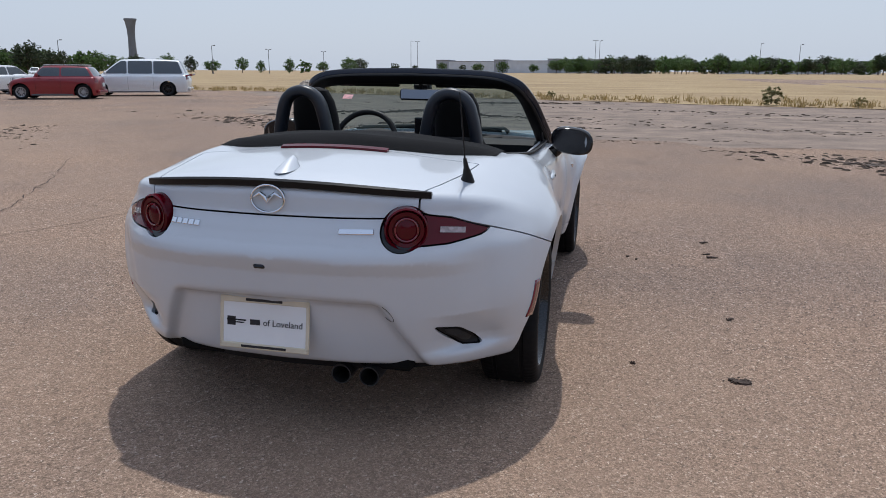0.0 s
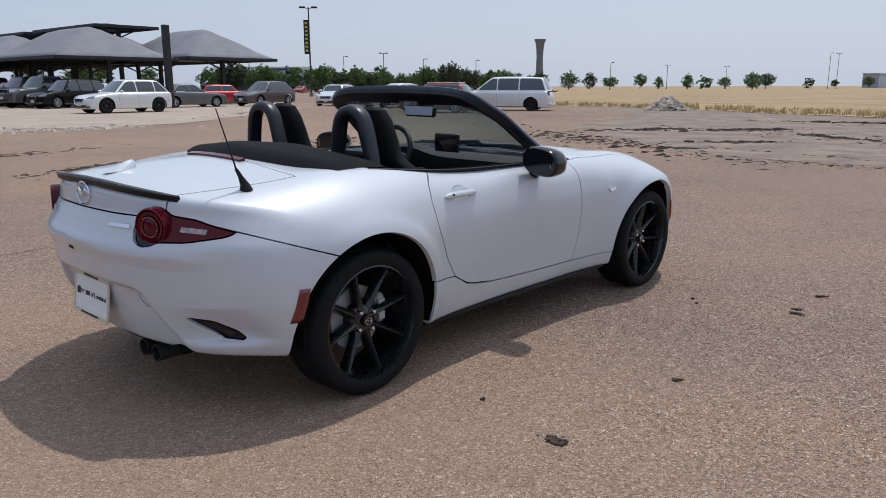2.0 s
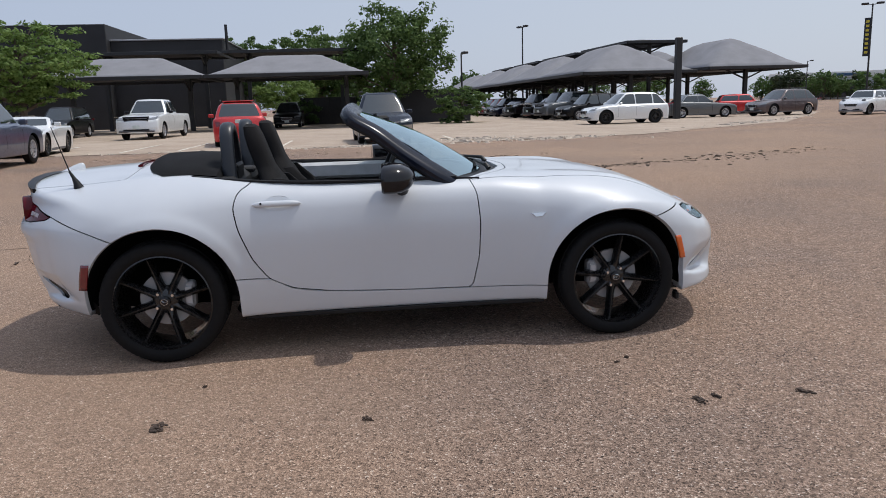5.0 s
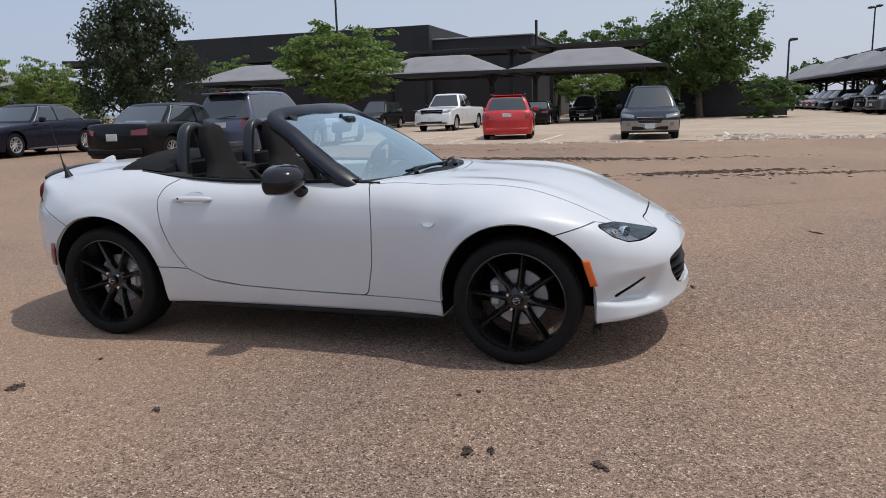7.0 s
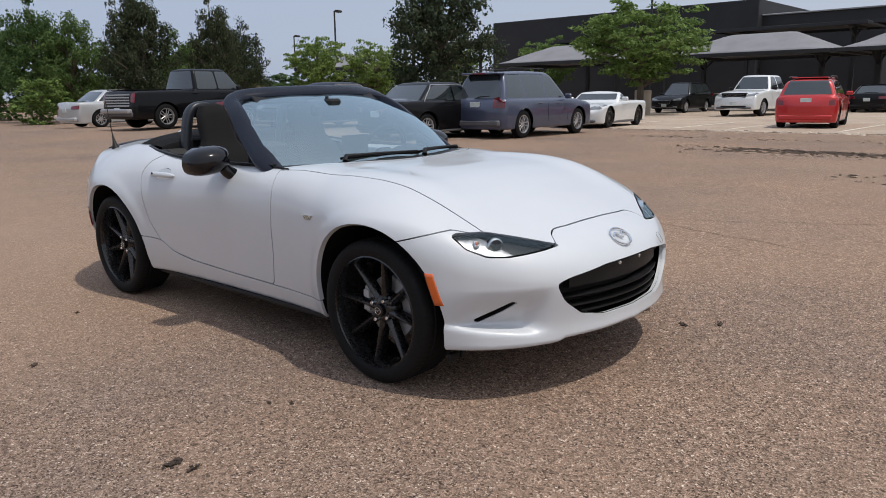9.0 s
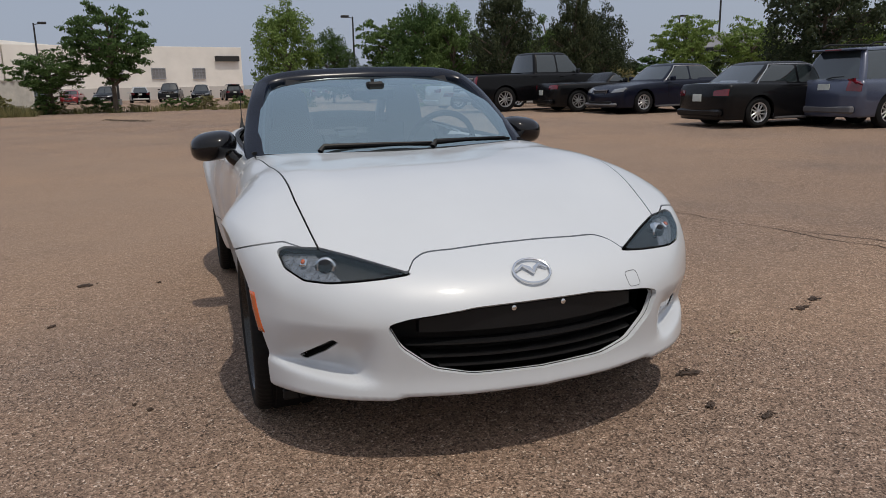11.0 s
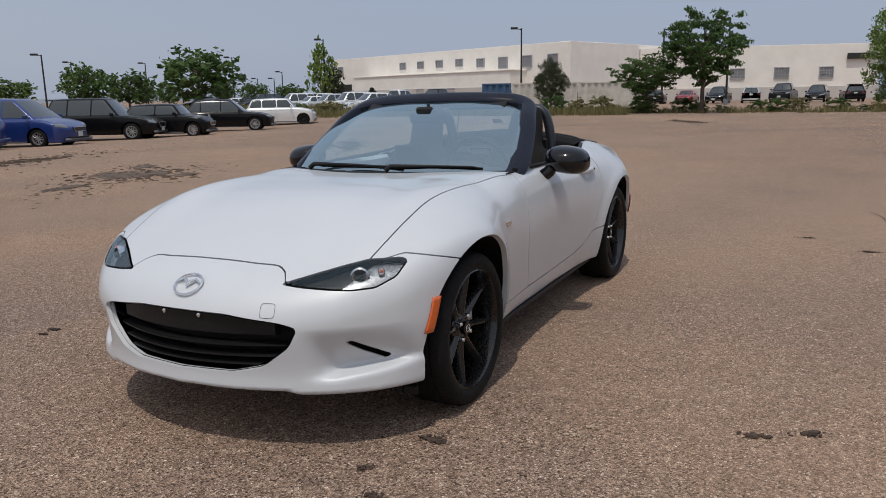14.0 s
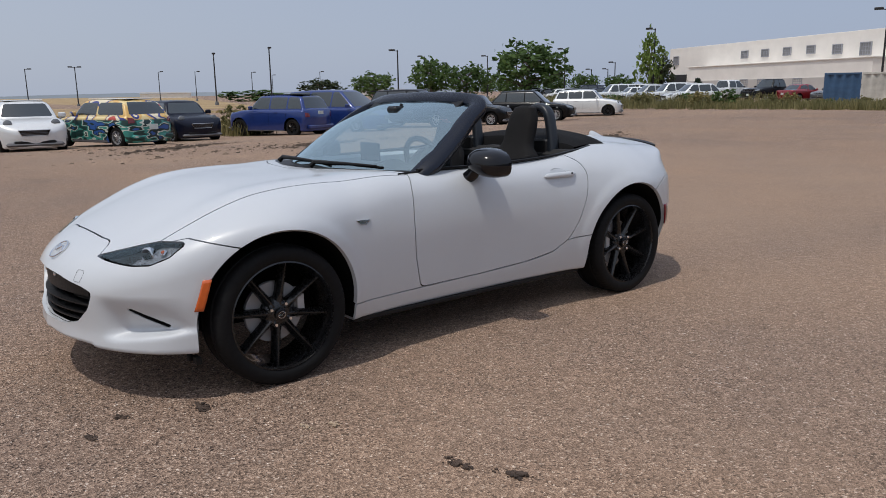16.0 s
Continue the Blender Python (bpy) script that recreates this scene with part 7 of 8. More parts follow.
def canopy_geo(L, D, eave, ridge, inset):
    """A hipped cloth roof with a slack edge, along x."""
    g = Geo()
    n = 24
    rows = []
    for j in range(13):
        v = -1 + 2 * j / 12
        row = []
        for i in range(n + 1):
            u = -1 + 2 * i / n
            rise = min(1, (1 - abs(u)) * (L / 2) / inset, (1 - abs(v)) / 0.92)
            sag = 0.10 * (1 - u * u) * (1 if abs(v) == 1 else 0)
            bow = -0.09 * math.sin(math.pi * rise) * 0.5
            row.append((u * L / 2, v * D / 2 * (1 - 0.03 * (1 - u * u) * abs(v)), eave + (ridge - eave) * rise + bow * 0.5 + sag))
        rows.append(row)
    return g.loft(rows, wrap=False, caps=False)


def canopy(x, y, ang, L=10.2, D=7.2, eave=3.25, ridge=4.75, z=0.0, posts=True, group="shade canopies", cloth=None):
    c = thing("shade_canopy", "darker upper cloth canopy on tall steel posts" if cloth else "grey cloth shade canopy on black steel posts", "canopy", pose(x, y, z, 0, 0, ang), group)
    cl = part("cloth_roof", canopy_geo(L, D, eave, ridge, L * 0.30), cloth or SHADE_CLOTH, c)
    s = cl.modifiers.new("thick", "SOLIDIFY")
    s.thickness = 0.03
    e = []
    for sx, sy in ((-1, -1), (1, -1), (1, 1), (-1, 1)):
        e.append((sx * L / 2, sy * D / 2, eave - 0.03))
    for p, q in zip(e, e[1:] + e[:1]):
        part("edge_beam", Geo().box((0, 0, 0), ((Vector(q) - Vector(p)).length, 0.10, 0.22), 0.01, Matrix.Translation((Vector(p) + Vector(q)) / 2) @ Matrix.Rotation(math.atan2(q[1] - p[1], q[0] - p[0]), 4, "Z")), POST, c)
    for sx in (-1, 1):
        part("cross_beam", Geo().box((sx * L * 0.36, 0, eave - 0.05), (0.16, D * 0.9, 0.2), 0.02), POST, c)
        if posts:
            part("post", Geo().box((sx * L * 0.36, 0, (eave - z) / 2 - z), (0.28, 0.28, eave), 0.02), POST, c)
        for sy in (-1, 1):
            part("brace", Geo().tube([(sx * L * 0.36, 0, eave - 0.8), (sx * L * 0.36, sy * 1.6, eave - 0.1)], 0.06, 6), POST, c)
    part("ridge_pole", Geo().tube([(-L * 0.2, 0, ridge - 0.12), (L * 0.2, 0, ridge - 0.12)], 0.06, 8), POST, c)
    return c


for y0, y1 in ((-8.9, 0.9), (-19.2, -9.1), (-32.6, -22.8)):
    canopy(-46.5, (y0 + y1) / 2, 90, y1 - y0, 7.4, 3.35, 4.7)
    canopy(-54.5, (y0 + y1) / 2 - 0.3, 90, y1 - y0 - 0.2, 6.0, 5.4, 5.7, cloth=DARK_CLOTH)
canopy(-38.9, -43.0, 127, 9.0, 7.0, 3.3, 4.5)
canopy(-46.5, -40.5, 127, 8.0, 6.0, 5.3, 5.6, cloth=DARK_CLOTH)
for i in range(5):
    ax, ay = -52.6 - 12.9 * i, 19.4 - 0.4 * i
    canopy(ax, ay, 182, 12.8, 8.2, 3.1, 5.25)
    canopy(ax - 1.0, ay + 9.2, 182, 12.6, 7.6, 3.3, 5.6)
    if i < 4:
        canopy(ax - 7.4, ay + 4.6, 182, 11.0, 5.0, 5.75, 6.15, cloth=DARK_CLOTH)
part_post = thing("steel_post", "tall black steel canopy post", "post", pose(-39.7, 19.4, 0))
part("shaft", Geo().box((0, 0, 2.4), (0.36, 0.36, 4.8), 0.03), POST, part_post)

# dark refuse enclosure behind the canopies
DARK_BOARD = plain("dark_brown_board", (0.020, 0.018, 0.017), 0.75, vary=0.25, scale=2)
bin_house = thing("refuse_enclosure", "dark boarded refuse enclosure behind the parking canopy", "enclosure", pose(-54.5, -1.9, 0))
for yy in (-2.1, 2.1):
    part("side_panel", Geo().box((-1.2, yy, 1.05), (2.6, 0.12, 2.1), 0.02), DARK_BOARD, bin_house)
for yy in (-1.03, 1.03):
    part("gate_leaf", Geo().box((0.05, yy, 1.02), (0.10, 2.02, 1.96), 0.02), DARK_BOARD, bin_house)
part("back_panel", Geo().box((-2.5, 0, 1.05), (0.12, 4.1, 2.1), 0.02), DARK_BOARD, bin_house)

# ---- lamp posts ----
def lamp_post(x, y, h, heads=1, ang=0.0, banner=False):
    lp = thing("street_lamp", "dark steel street lamp with a flat head", "street lamp", pose(x, y, ground_height(x, y), 0, 0, ang), "street lamps")
    part("pole", Geo().tube([(0, 0, 0), (0, 0, h)], [0.11, 0.075], 10), POST, lp)
    part("base", Geo().lathe([(0, 0.26), (0.5, 0.24), (0.52, 0.1)], Matrix.Rotation(-math.pi / 2, 4, "Y"), 14), CONCRETE_GREY, lp)
    for s in ((1,) if heads == 1 else (1, -1)):
        part("arm", Geo().tube([(0, 0, h - 0.12), (s * 0.5, 0, h - 0.05)], 0.04, 6), POST, lp)
        part("lamp_head", Geo().box((s * 0.75, 0, h + 0.02), (0.75, 0.45, 0.22), 0.05), POST, lp)
    if banner:
        bn = part("banner", Geo().box((-0.35, 0, h - 3.6), (0.65, 0.04, 4.2), 0.01), GLOSS_BLACK, lp, "black banner with yellow lettering bars")
        for k in range(8):
            part("banner_mark", Geo().box((-0.35, -0.03, h - 1.9 - 0.48 * k), (0.34, 0.03, 0.26), 0.005), YELLOW, bn)
    return lp


YELLOW = plain("banner_yellow", (0.55, 0.45, 0.05), 0.6)
lamp_post(-76.1, 58.0, 11.0, 2, 50, True)
for x, y, h, hd, an in ((-93, 22.0, 10.8, 2, 20), (-71, 10.8, 6.2, 1, 20), (-50.3, -23.6, 9.9, 1, 180), (-45.6, -54.0, 9.2, 1, 200), (-57.7, -76.4, 8.8, 1, 200), (26.6, -72.3, 8.0, 1, 20), (13.5, -80.1, 7.8, 1, 180), (6.0, -70.9, 7.75, 1, 0), (-15.5, -69.4, 7.7, 1, 0), (-27.2, -143, 6.8, 2, 0), (-24.6, -72.0, 6.0, 1, 0), (52.7, -73.8, 8.2, 1, 10), (96.7, -72.7, 7.0, 1, 30), (98.8, -38.2, 6.9, 1, 160), (91.3, -42.9, 7.3, 1, 160), (97.0, -86.7, 7.3, 1, 30), (81.6, -102.2, 5.8, 1, 30), (79.0, -76.5, 8.4, 1, 30), (74.5, -82.0, 7.2, 1, 30), (74.7, -52.1, 6.4, 1, 30), (94.4, -111, 5.1, 1, 30), (92.0, -112.9, 5.1, 1, 30)):
    lamp_post(x, y, h, hd, an)
rng = random.Random(11)
for a, d, h in ((44, 190, 8), (47, 180, 9), (50, 200, 9), (57, 170, 8), (40, 230, 9), (30, 260, 9), (26, 300, 9), (22, 330, 9), (15.5, 340, 14), (15.0, 345, 14), (1.8, 330, 14), (1.5, 335, 14), (-9.5, 350, 13), (-12, 340, 12), (-99, 160, 7), (-102, 150, 7), (-107.5, 190, 7), (-110, 190, 7), (-114, 200, 7), (-115.5, 230, 7), (-119, 200, 7)):
    lamp_post(-math.sin(radians(a)) * d, math.cos(radians(a)) * d, h, 1 + (d % 3 == 0), a)

# ---- trees, shrubs, grass ----
def leaf_material(name, dark, light, autumn=0.0):
    m, nt, p = nodes_of(name)
    geo = nt.nodes.new("ShaderNodeNewGeometry")
    r = ramp(nt, geo.outputs["Random Per Island"], [(0.0, dark), (0.6, [(a + b) / 2 for a, b in zip(dark, light)]), (1.0, light)])
    info = nt.nodes.new("ShaderNodeObjectInfo")
    tone = ramp(nt, info.outputs["Random"], [(0.0, (0.80, 0.86, 0.85)), (1.0, (1.18, 1.10, 1.0))])
    nt.links.new(mix(nt, 1.0, r.outputs["Color"], tone.outputs["Color"], "MULTIPLY"), p.inputs["Base Color"])
    p.inputs["Roughness"].default_value = 0.6
    p.inputs["Specular IOR Level"].default_value = 0.25
    p.inputs["Subsurface Weight"].default_value = 0.0
    tr = nt.nodes.new("ShaderNodeBsdfTranslucent")
    nt.links.new(r.outputs["Color"], tr.inputs["Color"])
    mx = nt.nodes.new("ShaderNodeMixShader")
    mx.inputs["Fac"].default_value = 0.38
    out = nt.nodes["Material Output"]
    nt.links.new(p.outputs["BSDF"], mx.inputs[1])
    nt.links.new(tr.outputs["BSDF"], mx.inputs[2])
    nt.links.new(mx.outputs["Shader"], out.inputs["Surface"])
    return m


BARK = plain("grey_brown_bark", (0.11, 0.085, 0.065), 0.9, vary=0.35, scale=9, relief=0.02, grain=25)
LEAVES = {"green": leaf_material("green_leaves", (0.045, 0.085, 0.024), (0.125, 0.20, 0.065)),
          "light": leaf_material("light_leaves", (0.085, 0.140, 0.030), (0.26, 0.36, 0.11)),
          "dark": leaf_material("dark_leaves", (0.024, 0.038, 0.019), (0.078, 0.096, 0.050)),
          "spruce": leaf_material("spruce_needles", (0.015, 0.032, 0.020), (0.045, 0.075, 0.045)),
          "weed": leaf_material("dusty_weeds", (0.12, 0.12, 0.048), (0.34, 0.29, 0.14)),
          "straw": leaf_material("dry_straw", (0.24, 0.165, 0.07), (0.52, 0.40, 0.19))}
TREE_MESHES = {}


def tree_meshes(form, variant, far=False):
    """Trunk and crown of a tree one unit high, one unit wide."""
    key = (form, variant, far)
    if key in TREE_MESHES:
        return TREE_MESHES[key]
    r = random.Random(hash_of(form) + 17 * variant)
    wood, tips = Geo(), []
    if form == "spruce":
        wood.tube([(0, 0, 0), (0.005, 0, 0.5), (0, 0, 0.97)], [0.04, 0.025, 0.005], 7)
        for k in range(330):
            z = 0.06 + 0.92 * (r.random()**1.2)
            rad = 0.5 * (1.02 - z)**0.8 * r.uniform(0.55, 1.0)
            a = r.uniform(0, math.tau)
            tips.append((Vector((rad * math.cos(a), rad * math.sin(a), z)), 0.07))
        count, size = 12, 0.026
    else:
        fork, cz, rx, rz, clumps = {"vase": (0.24, 0.61, 0.50, 0.37, 250), "round": (0.20, 0.58, 0.47, 0.39, 250), "poplar": (0.10, 0.54, 0.42, 0.46, 130), "oval": (0.10, 0.54, 0.45, 0.46, 270), "shrub": (0.02, 0.46, 0.44, 0.48, 80)}[form]
        lean = Vector((r.uniform(-0.02, 0.02), r.uniform(-0.02, 0.02), fork))
        if form != "shrub":
            wood.tube([(0, 0, 0), lean * 0.5, lean], [0.032, 0.025, 0.022], 8)
            wood.tube([lean, (0, 0, cz), (0.01, 0, cz + rz * 0.8)], [0.02, 0.012, 0.003], 6)
        ph = [r.uniform(0, 6.28) for _ in range(4)]
        for k in range(clumps):
            d = Vector((r.gauss(0, 1), r.gauss(0, 1), r.gauss(0, 1))).normalized()
            a = math.atan2(d.y, d.x)
            q = (0.30 + 0.66 * r.random()**0.5) * (1 + 0.14 * math.sin(3 * a + 4 * d.z + ph[0]) + 0.10 * math.sin(5 * a - 6 * d.z + ph[1]))
            taper = 1.0
            if form in ("oval", "poplar"):
                taper = 1 - 0.35 * max(0, d.z) * q
            if form == "vase":
                taper = 0.62 + 0.38 * min(1, max(0, (d.z * q + 0.9)))
            c = Vector((d.x * rx * q * taper, d.y * rx * q * taper, cz + d.z * rz * q))
            tips.append((c, r.uniform(0.055, 0.105)))
            if k % 7 == 0:
                s = Vector((0, 0, max(fork, min(cz, c.z - 0.16))))
                wood.tube([s, (s + c) / 2 + Vector((0, 0, 0.02)), c], [0.011, 0.007, 0.002], 5)
        count, size = {"vase": 46, "round": 48, "poplar": 40, "oval": 54, "shrub": 44}[form], {"shrub": 0.029, "oval": 0.0145, "vase": 0.0165, "round": 0.017}.get(form, 0.02)
    if far:
        count, size = count // 7, size * 2.4
    v, f = [], []
    for c, rad in tips:
        flat = 0.36 if form == "vase" else 0.8
        for _ in range(count):
            d = Vector((r.gauss(0, 1), r.gauss(0, 1), r.gauss(0, 1))).normalized()
            p = c + Vector((d.x, d.y, d.z * flat)) * rad * r.random()**0.5
            p.z = max(p.z, 0.01)
            nrm = (d + Vector((r.gauss(0, 0.6), r.gauss(0, 0.6), 0.5 + r.gauss(0, 0.6)))).normalized()
            t1 = nrm.orthogonal().normalized()
            t1 = (Matrix.Rotation(r.uniform(0, math.tau), 3, nrm) @ t1) * size * r.uniform(0.7, 1.3)
            t2 = nrm.cross(t1) * r.uniform(0.45, 0.7)
            o = len(v)
            v += [p - t1, p + t2 + t1 * 0.1 - nrm * 0.004, p + t1, p - t2 + t1 * 0.1 - nrm * 0.004]
            f.append((o, o + 1, o + 2, o + 3))
    crown = bpy.data.meshes.new("crown")
    crown.from_pydata([tuple(q) for q in v], [], f)
    TREE_MESHES[key] = (wood.mesh("trunk"), crown)
    return TREE_MESHES[key]


def hash_of(text):
    return sum((i + 1) * ord(c) for i, c in enumerate(text))


def tree(x, y, h, w, form, leaves, label, name="tree", variant=0, group="street trees", turn=None):
    trunk, crown = tree_meshes(form, variant, math.hypot(x, y) > 78 or group == "roadside bushes")
    t = thing(name, label, "shrub" if form == "shrub" else "tree", None, group)
    t.matrix_basis = pose(x, y, ground_height(x, y), 0, 0, (x * 37 + y * 91) % 360 if turn is None else turn) @ Matrix.Diagonal((w, w, h, 1))
    part("trunk", trunk, BARK, t)
    part("crown", crown, LEAVES[leaves], t)
    return t


tree(-51.0, 3.0, 8.6, 9.0, "round", "green", "tall green locust tree between the shade canopies", variant=1)
tree(-34.2, -15.9, 5.9, 7.4, "vase", "light", "light green locust tree before the showroom", variant=2)
for i in range(4):
    tree(-66.0 - (i % 3) * 6, -6.0 + 3.4 * i, 4.2 + (i % 4) * 0.6, 6.4, "shrub" if i % 2 else "round", "green" if i % 3 else "light", "green tree behind the parking canopies", variant=1 + i % 3)
tree(-71, -3.3, 9.1, 9.0, "vase", "green", "green locust tree behind the canopies", variant=3)
tree(-75, -10.4, 8.8, 8.0, "vase", "green", "green locust tree behind the canopies", variant=1)
tree(-52, -44.5, 6.4, 5.0, "vase", "light", "light green locust tree by the far canopy", variant=2)
tree(-53, -34.5, 6.0, 5.5, "vase", "light", "light green locust tree by the showroom", variant=3)
tree(-25.2, -22.0, 7.4, 6.2, "oval", "dark", "dense dark green pear tree beside the lot", variant=1)
tree(-14.3, -31.0, 6.2, 3.9, "oval", "dark", "dense dark green pear tree behind the pickup", variant=2)
tree(-17.4, -29.4, 5.7, 2.7, "oval", "dark", "narrow dark green pear tree behind the pickup", variant=3)
tree(-14.7, -39.2, 5.6, 4.2, "oval", "green", "green street tree beyond the pickup", variant=1)
tree(-21.0, -33.0, 5.0, 3.8, "oval", "dark", "dark street tree beyond the pickup", variant=2)
tree(-19.5, -36.0, 4.6, 4.4, "oval", "green", "green street tree in the tree belt", variant=3)
tree(-27.4, -34.2, 5.0, 4.2, "vase", "light", "light green locust tree near the far canopy", variant=1)
tree(-31.5, -33.5, 4.7, 4.0, "vase", "light", "light green locust tree near the far canopy", variant=3)
tree(-12.0, -37.0, 2.5, 3.3, "shrub", "light", "bright green rounded bush by the lot's edge", "bush", 1)
tree(-24.0, -37.0, 2.4, 4.0, "shrub", "weed", "brownish hedge below the street trees", "bush", 2)
tree(-28.5, -38.0, 2.2, 4.5, "shrub", "weed", "brownish hedge below the street trees", "bush", 3)
tree(-46.5, 7.2, 2.7, 4.4, "shrub", "green", "tall green bush below the locust tree", "bush", 1)
tree(-42.8, 1.0, 1.2, 2.4, "shrub", "green", "green bush below the locust tree", "bush", 2)
tree(-54.0, -3.8, 2.0, 3.0, "shrub", "green", "green bush behind the canopy", "bush", 2)
tree(4.3, -42.8, 6.0, 5.0, "vase", "green", "open green street tree before the warehouse", variant=2)
tree(7.6, -43.1, 3.6, 4.2, "vase", "green", "low spreading green tree before the warehouse", variant=3)
tree(16.9, -52.9, 3.9, 3.0, "oval", "dark", "small dark green tree beside the containers", variant=1)
tree(36.3, -58.1, 2.1, 2.4, "spruce", "spruce", "small dark spruce among the parked cars", variant=2)
tree(-6.5, -51.1, 7.0, 5.6, "oval", "light", "tall yellow-green tree beside the street", variant=2)
tree(-10.3, -54.0, 5.3, 4.2, "oval", "green", "green tree beside the street", variant=1)
tree(-14.9, -52.2, 6.5, 6.0, "vase", "green", "spreading green tree beside the street", variant=1)
tree(-21.0, -46.0, 5.6, 4.8, "oval", "dark", "dark tree in the street belt", variant=1)
tree(-13.6, -41.4, 6.4, 4.6, "oval", "green", "green ash tree behind the rounded bush", variant=3)
for i in range(11):      # undergrowth closing the belt
    bx, by = -12.0 - 2.5 * i, -50.0 + 1.3 * i
    tree(bx, by, 2.6 + 0.4 * (i * 7 % 4), 5.0, "shrub" if i % 2 else "oval", "green" if i % 3 else "dark", "dense green undergrowth of the street belt", variant=1 + i % 3, group="belt undergrowth")
tree(-25.5, -43.0, 5.2, 4.8, "oval", "dark", "dark tree in the street belt", variant=3)
tree(53.2, -73.6, 8.2, 4.4, "poplar", "light", "slender light green poplar", variant=1)
tree(53.4, -76.5, 5.4, 3.4, "oval", "dark", "dark tree beside the poplar", variant=1)
tree(60.6, -60.8, 7.1, 10.0, "round", "green", "broad green lot tree", variant=1)
tree(70.1, -59.4, 4.9, 6.2, "round", "green", "broad green lot tree", variant=2)
tree(77.0, -59.0, 5.9, 6.6, "round", "green", "broad green lot tree", variant=3)
tree(97.4, -63.2, 4.6, 7.6, "round", "green", "broad green lot tree", variant=1)
tree(119.1, -66.1, 4.1, 8.5, "round", "dark", "broad dark lot tree", variant=2)
tree(141.8, -62.1, 2.5, 14.0, "shrub", "green", "long low hedge at the field's edge", "hedge", 1)
for i in range(6):
    tree(66.0 + 9 * i, -84.0 - 3 * i, 3.4 + (i % 3) * 0.5, 5.0, "round", "green", "green tree behind the back row of cars", variant=1 + i % 3)
rng = random.Random(21)
for a0, a1, d, n, h in ((60, 37, 185, 44, 6.0), (37, 18, 300, 12, 6.5), (18, 4, 420, 8, 7.0), (4, -18, 400, 80, 8.0), (86, 62, 190, 8, 8.0)):
    for i in range(n):
        a = radians(a0 + (a1 - a0) * (i + rng.uniform(0.1, 0.9)) / n)
        dd = d * rng.uniform(0.9, 1.15)
        hh = h * rng.uniform(0.65, 1.2)
        tree(-math.sin(a) * dd, math.cos(a) * dd, hh, hh * rng.uniform(0.9, 1.35), rng.choice(["round", "oval", "shrub", "round"]), rng.choice(["green", "green", "dark"]), "distant green tree beyond the dry field", "distant_tree", 1 + i % 3, "distant trees")


def blades(points, size, seed, spread=0.6):
    """Tufts of thin leaves at plan points (x, y, height)."""
    r = random.Random(seed)
    v, f = [], []
    for x, y, h in points:
        for _ in range(size):
            a = r.uniform(0, math.tau)
            bx, by = x + r.gauss(0, 0.14 * spread * 3 * h + 0.03), y + r.gauss(0, 0.14 * spread * 3 * h + 0.03)
            w = 0.012 + 0.016 * h
            hh = h * r.uniform(0.5, 1.1)
            dx, dy = math.cos(a), math.sin(a)
            lx, ly = r.gauss(0, 0.25) * hh, r.gauss(0, 0.25) * hh
            o, zg = len(v), ground_height(bx, by)
            v += [(bx - dx * w, by - dy * w, zg), (bx + dx * w, by + dy * w, zg), (bx + lx + dx * w * 0.5, by + ly + dy * w * 0.5, zg + hh), (bx + lx - dx * w * 0.5, by + ly - dy * w * 0.5, zg + hh)]
            f.append((o, o + 1, o + 2, o + 3))
    me = bpy.data.meshes.new("tufts")
    me.from_pydata(v, [], f)
    return me


rng = random.Random(31)
pts = []
for (ax, ay), (bx, by) in zip(edge, edge[1:]):
    for _ in range(10):
        t, o = rng.random(), abs(rng.gauss(0, 2.2))
        pts.append((ax + (bx - ax) * t + o * 0.35, ay + (by - ay) * t + o, rng.uniform(0.08, 0.30)))
tagged(part("dry_grass_tufts", blades(pts, 14, 1), LEAVES["straw"]), "dry straw tufts along the field's edge", "grass", kind="stuff")
pts = [(rng.uniform(8, 31), rng.uniform(-47.5, -38.5), rng.uniform(0.15, 0.55)) for _ in range(700)] + [(rng.uniform(-7, 8), rng.uniform(-45, -42), rng.uniform(0.1, 0.4)) for _ in range(120)] + [(rng.uniform(26, 52), rng.uniform(-54, -40), rng.uniform(0.3, 0.9)) for _ in range(420)]
tagged(part("weed_strip", blades(pts, 26, 2, 0.9), LEAVES["weed"]), "dusty weeds along the back of the lot", "weeds", kind="stuff")
for i in range(16):
    x = 8 + 1.7 * i + rng.uniform(-0.6, 0.6)
    h = rng.uniform(0.5, 1.3)
    tree(x, -43.5 + rng.uniform(-2.5, 2.5), h, h * 1.5, "shrub", "weed" if i % 3 else "green", "dusty roadside bush before the containers", "bush", 1 + i % 3, "roadside bushes")
for i in range(11):
    h = rng.uniform(0.4, 0.95)
    tree(7.0 - 1.35 * i + rng.uniform(-0.5, 0.5), -44.2 + rng.uniform(-1, 1), h, h * 1.9, "shrub", "green" if i % 3 else "weed", "low dusty shrub along the back of the lot", "bush", 1 + i % 3, "low shrubs")
pts = [(rng.uniform(24.5, 31), rng.uniform(-11.0, -9.4), rng.uniform(0.2, 0.7)) for _ in range(70)]
tagged(part("weeds_by_cars", blades(pts, 20, 3, 0.9), LEAVES["weed"]), "green and straw weeds between the parked cars", "weeds", kind="stuff")
for x, y, h in ((26.5, -10.2, 1.3), (6.6, 26.6, 0.75), (9.4, 25.6, 0.4), (12, 25.2, 0.3), (-2, 30.6, 0.4)):
    tree(x, y, h, h * 1.2, "shrub", "weed", "tall green weed at the lot's edge", "weed", 2, "tall weeds")


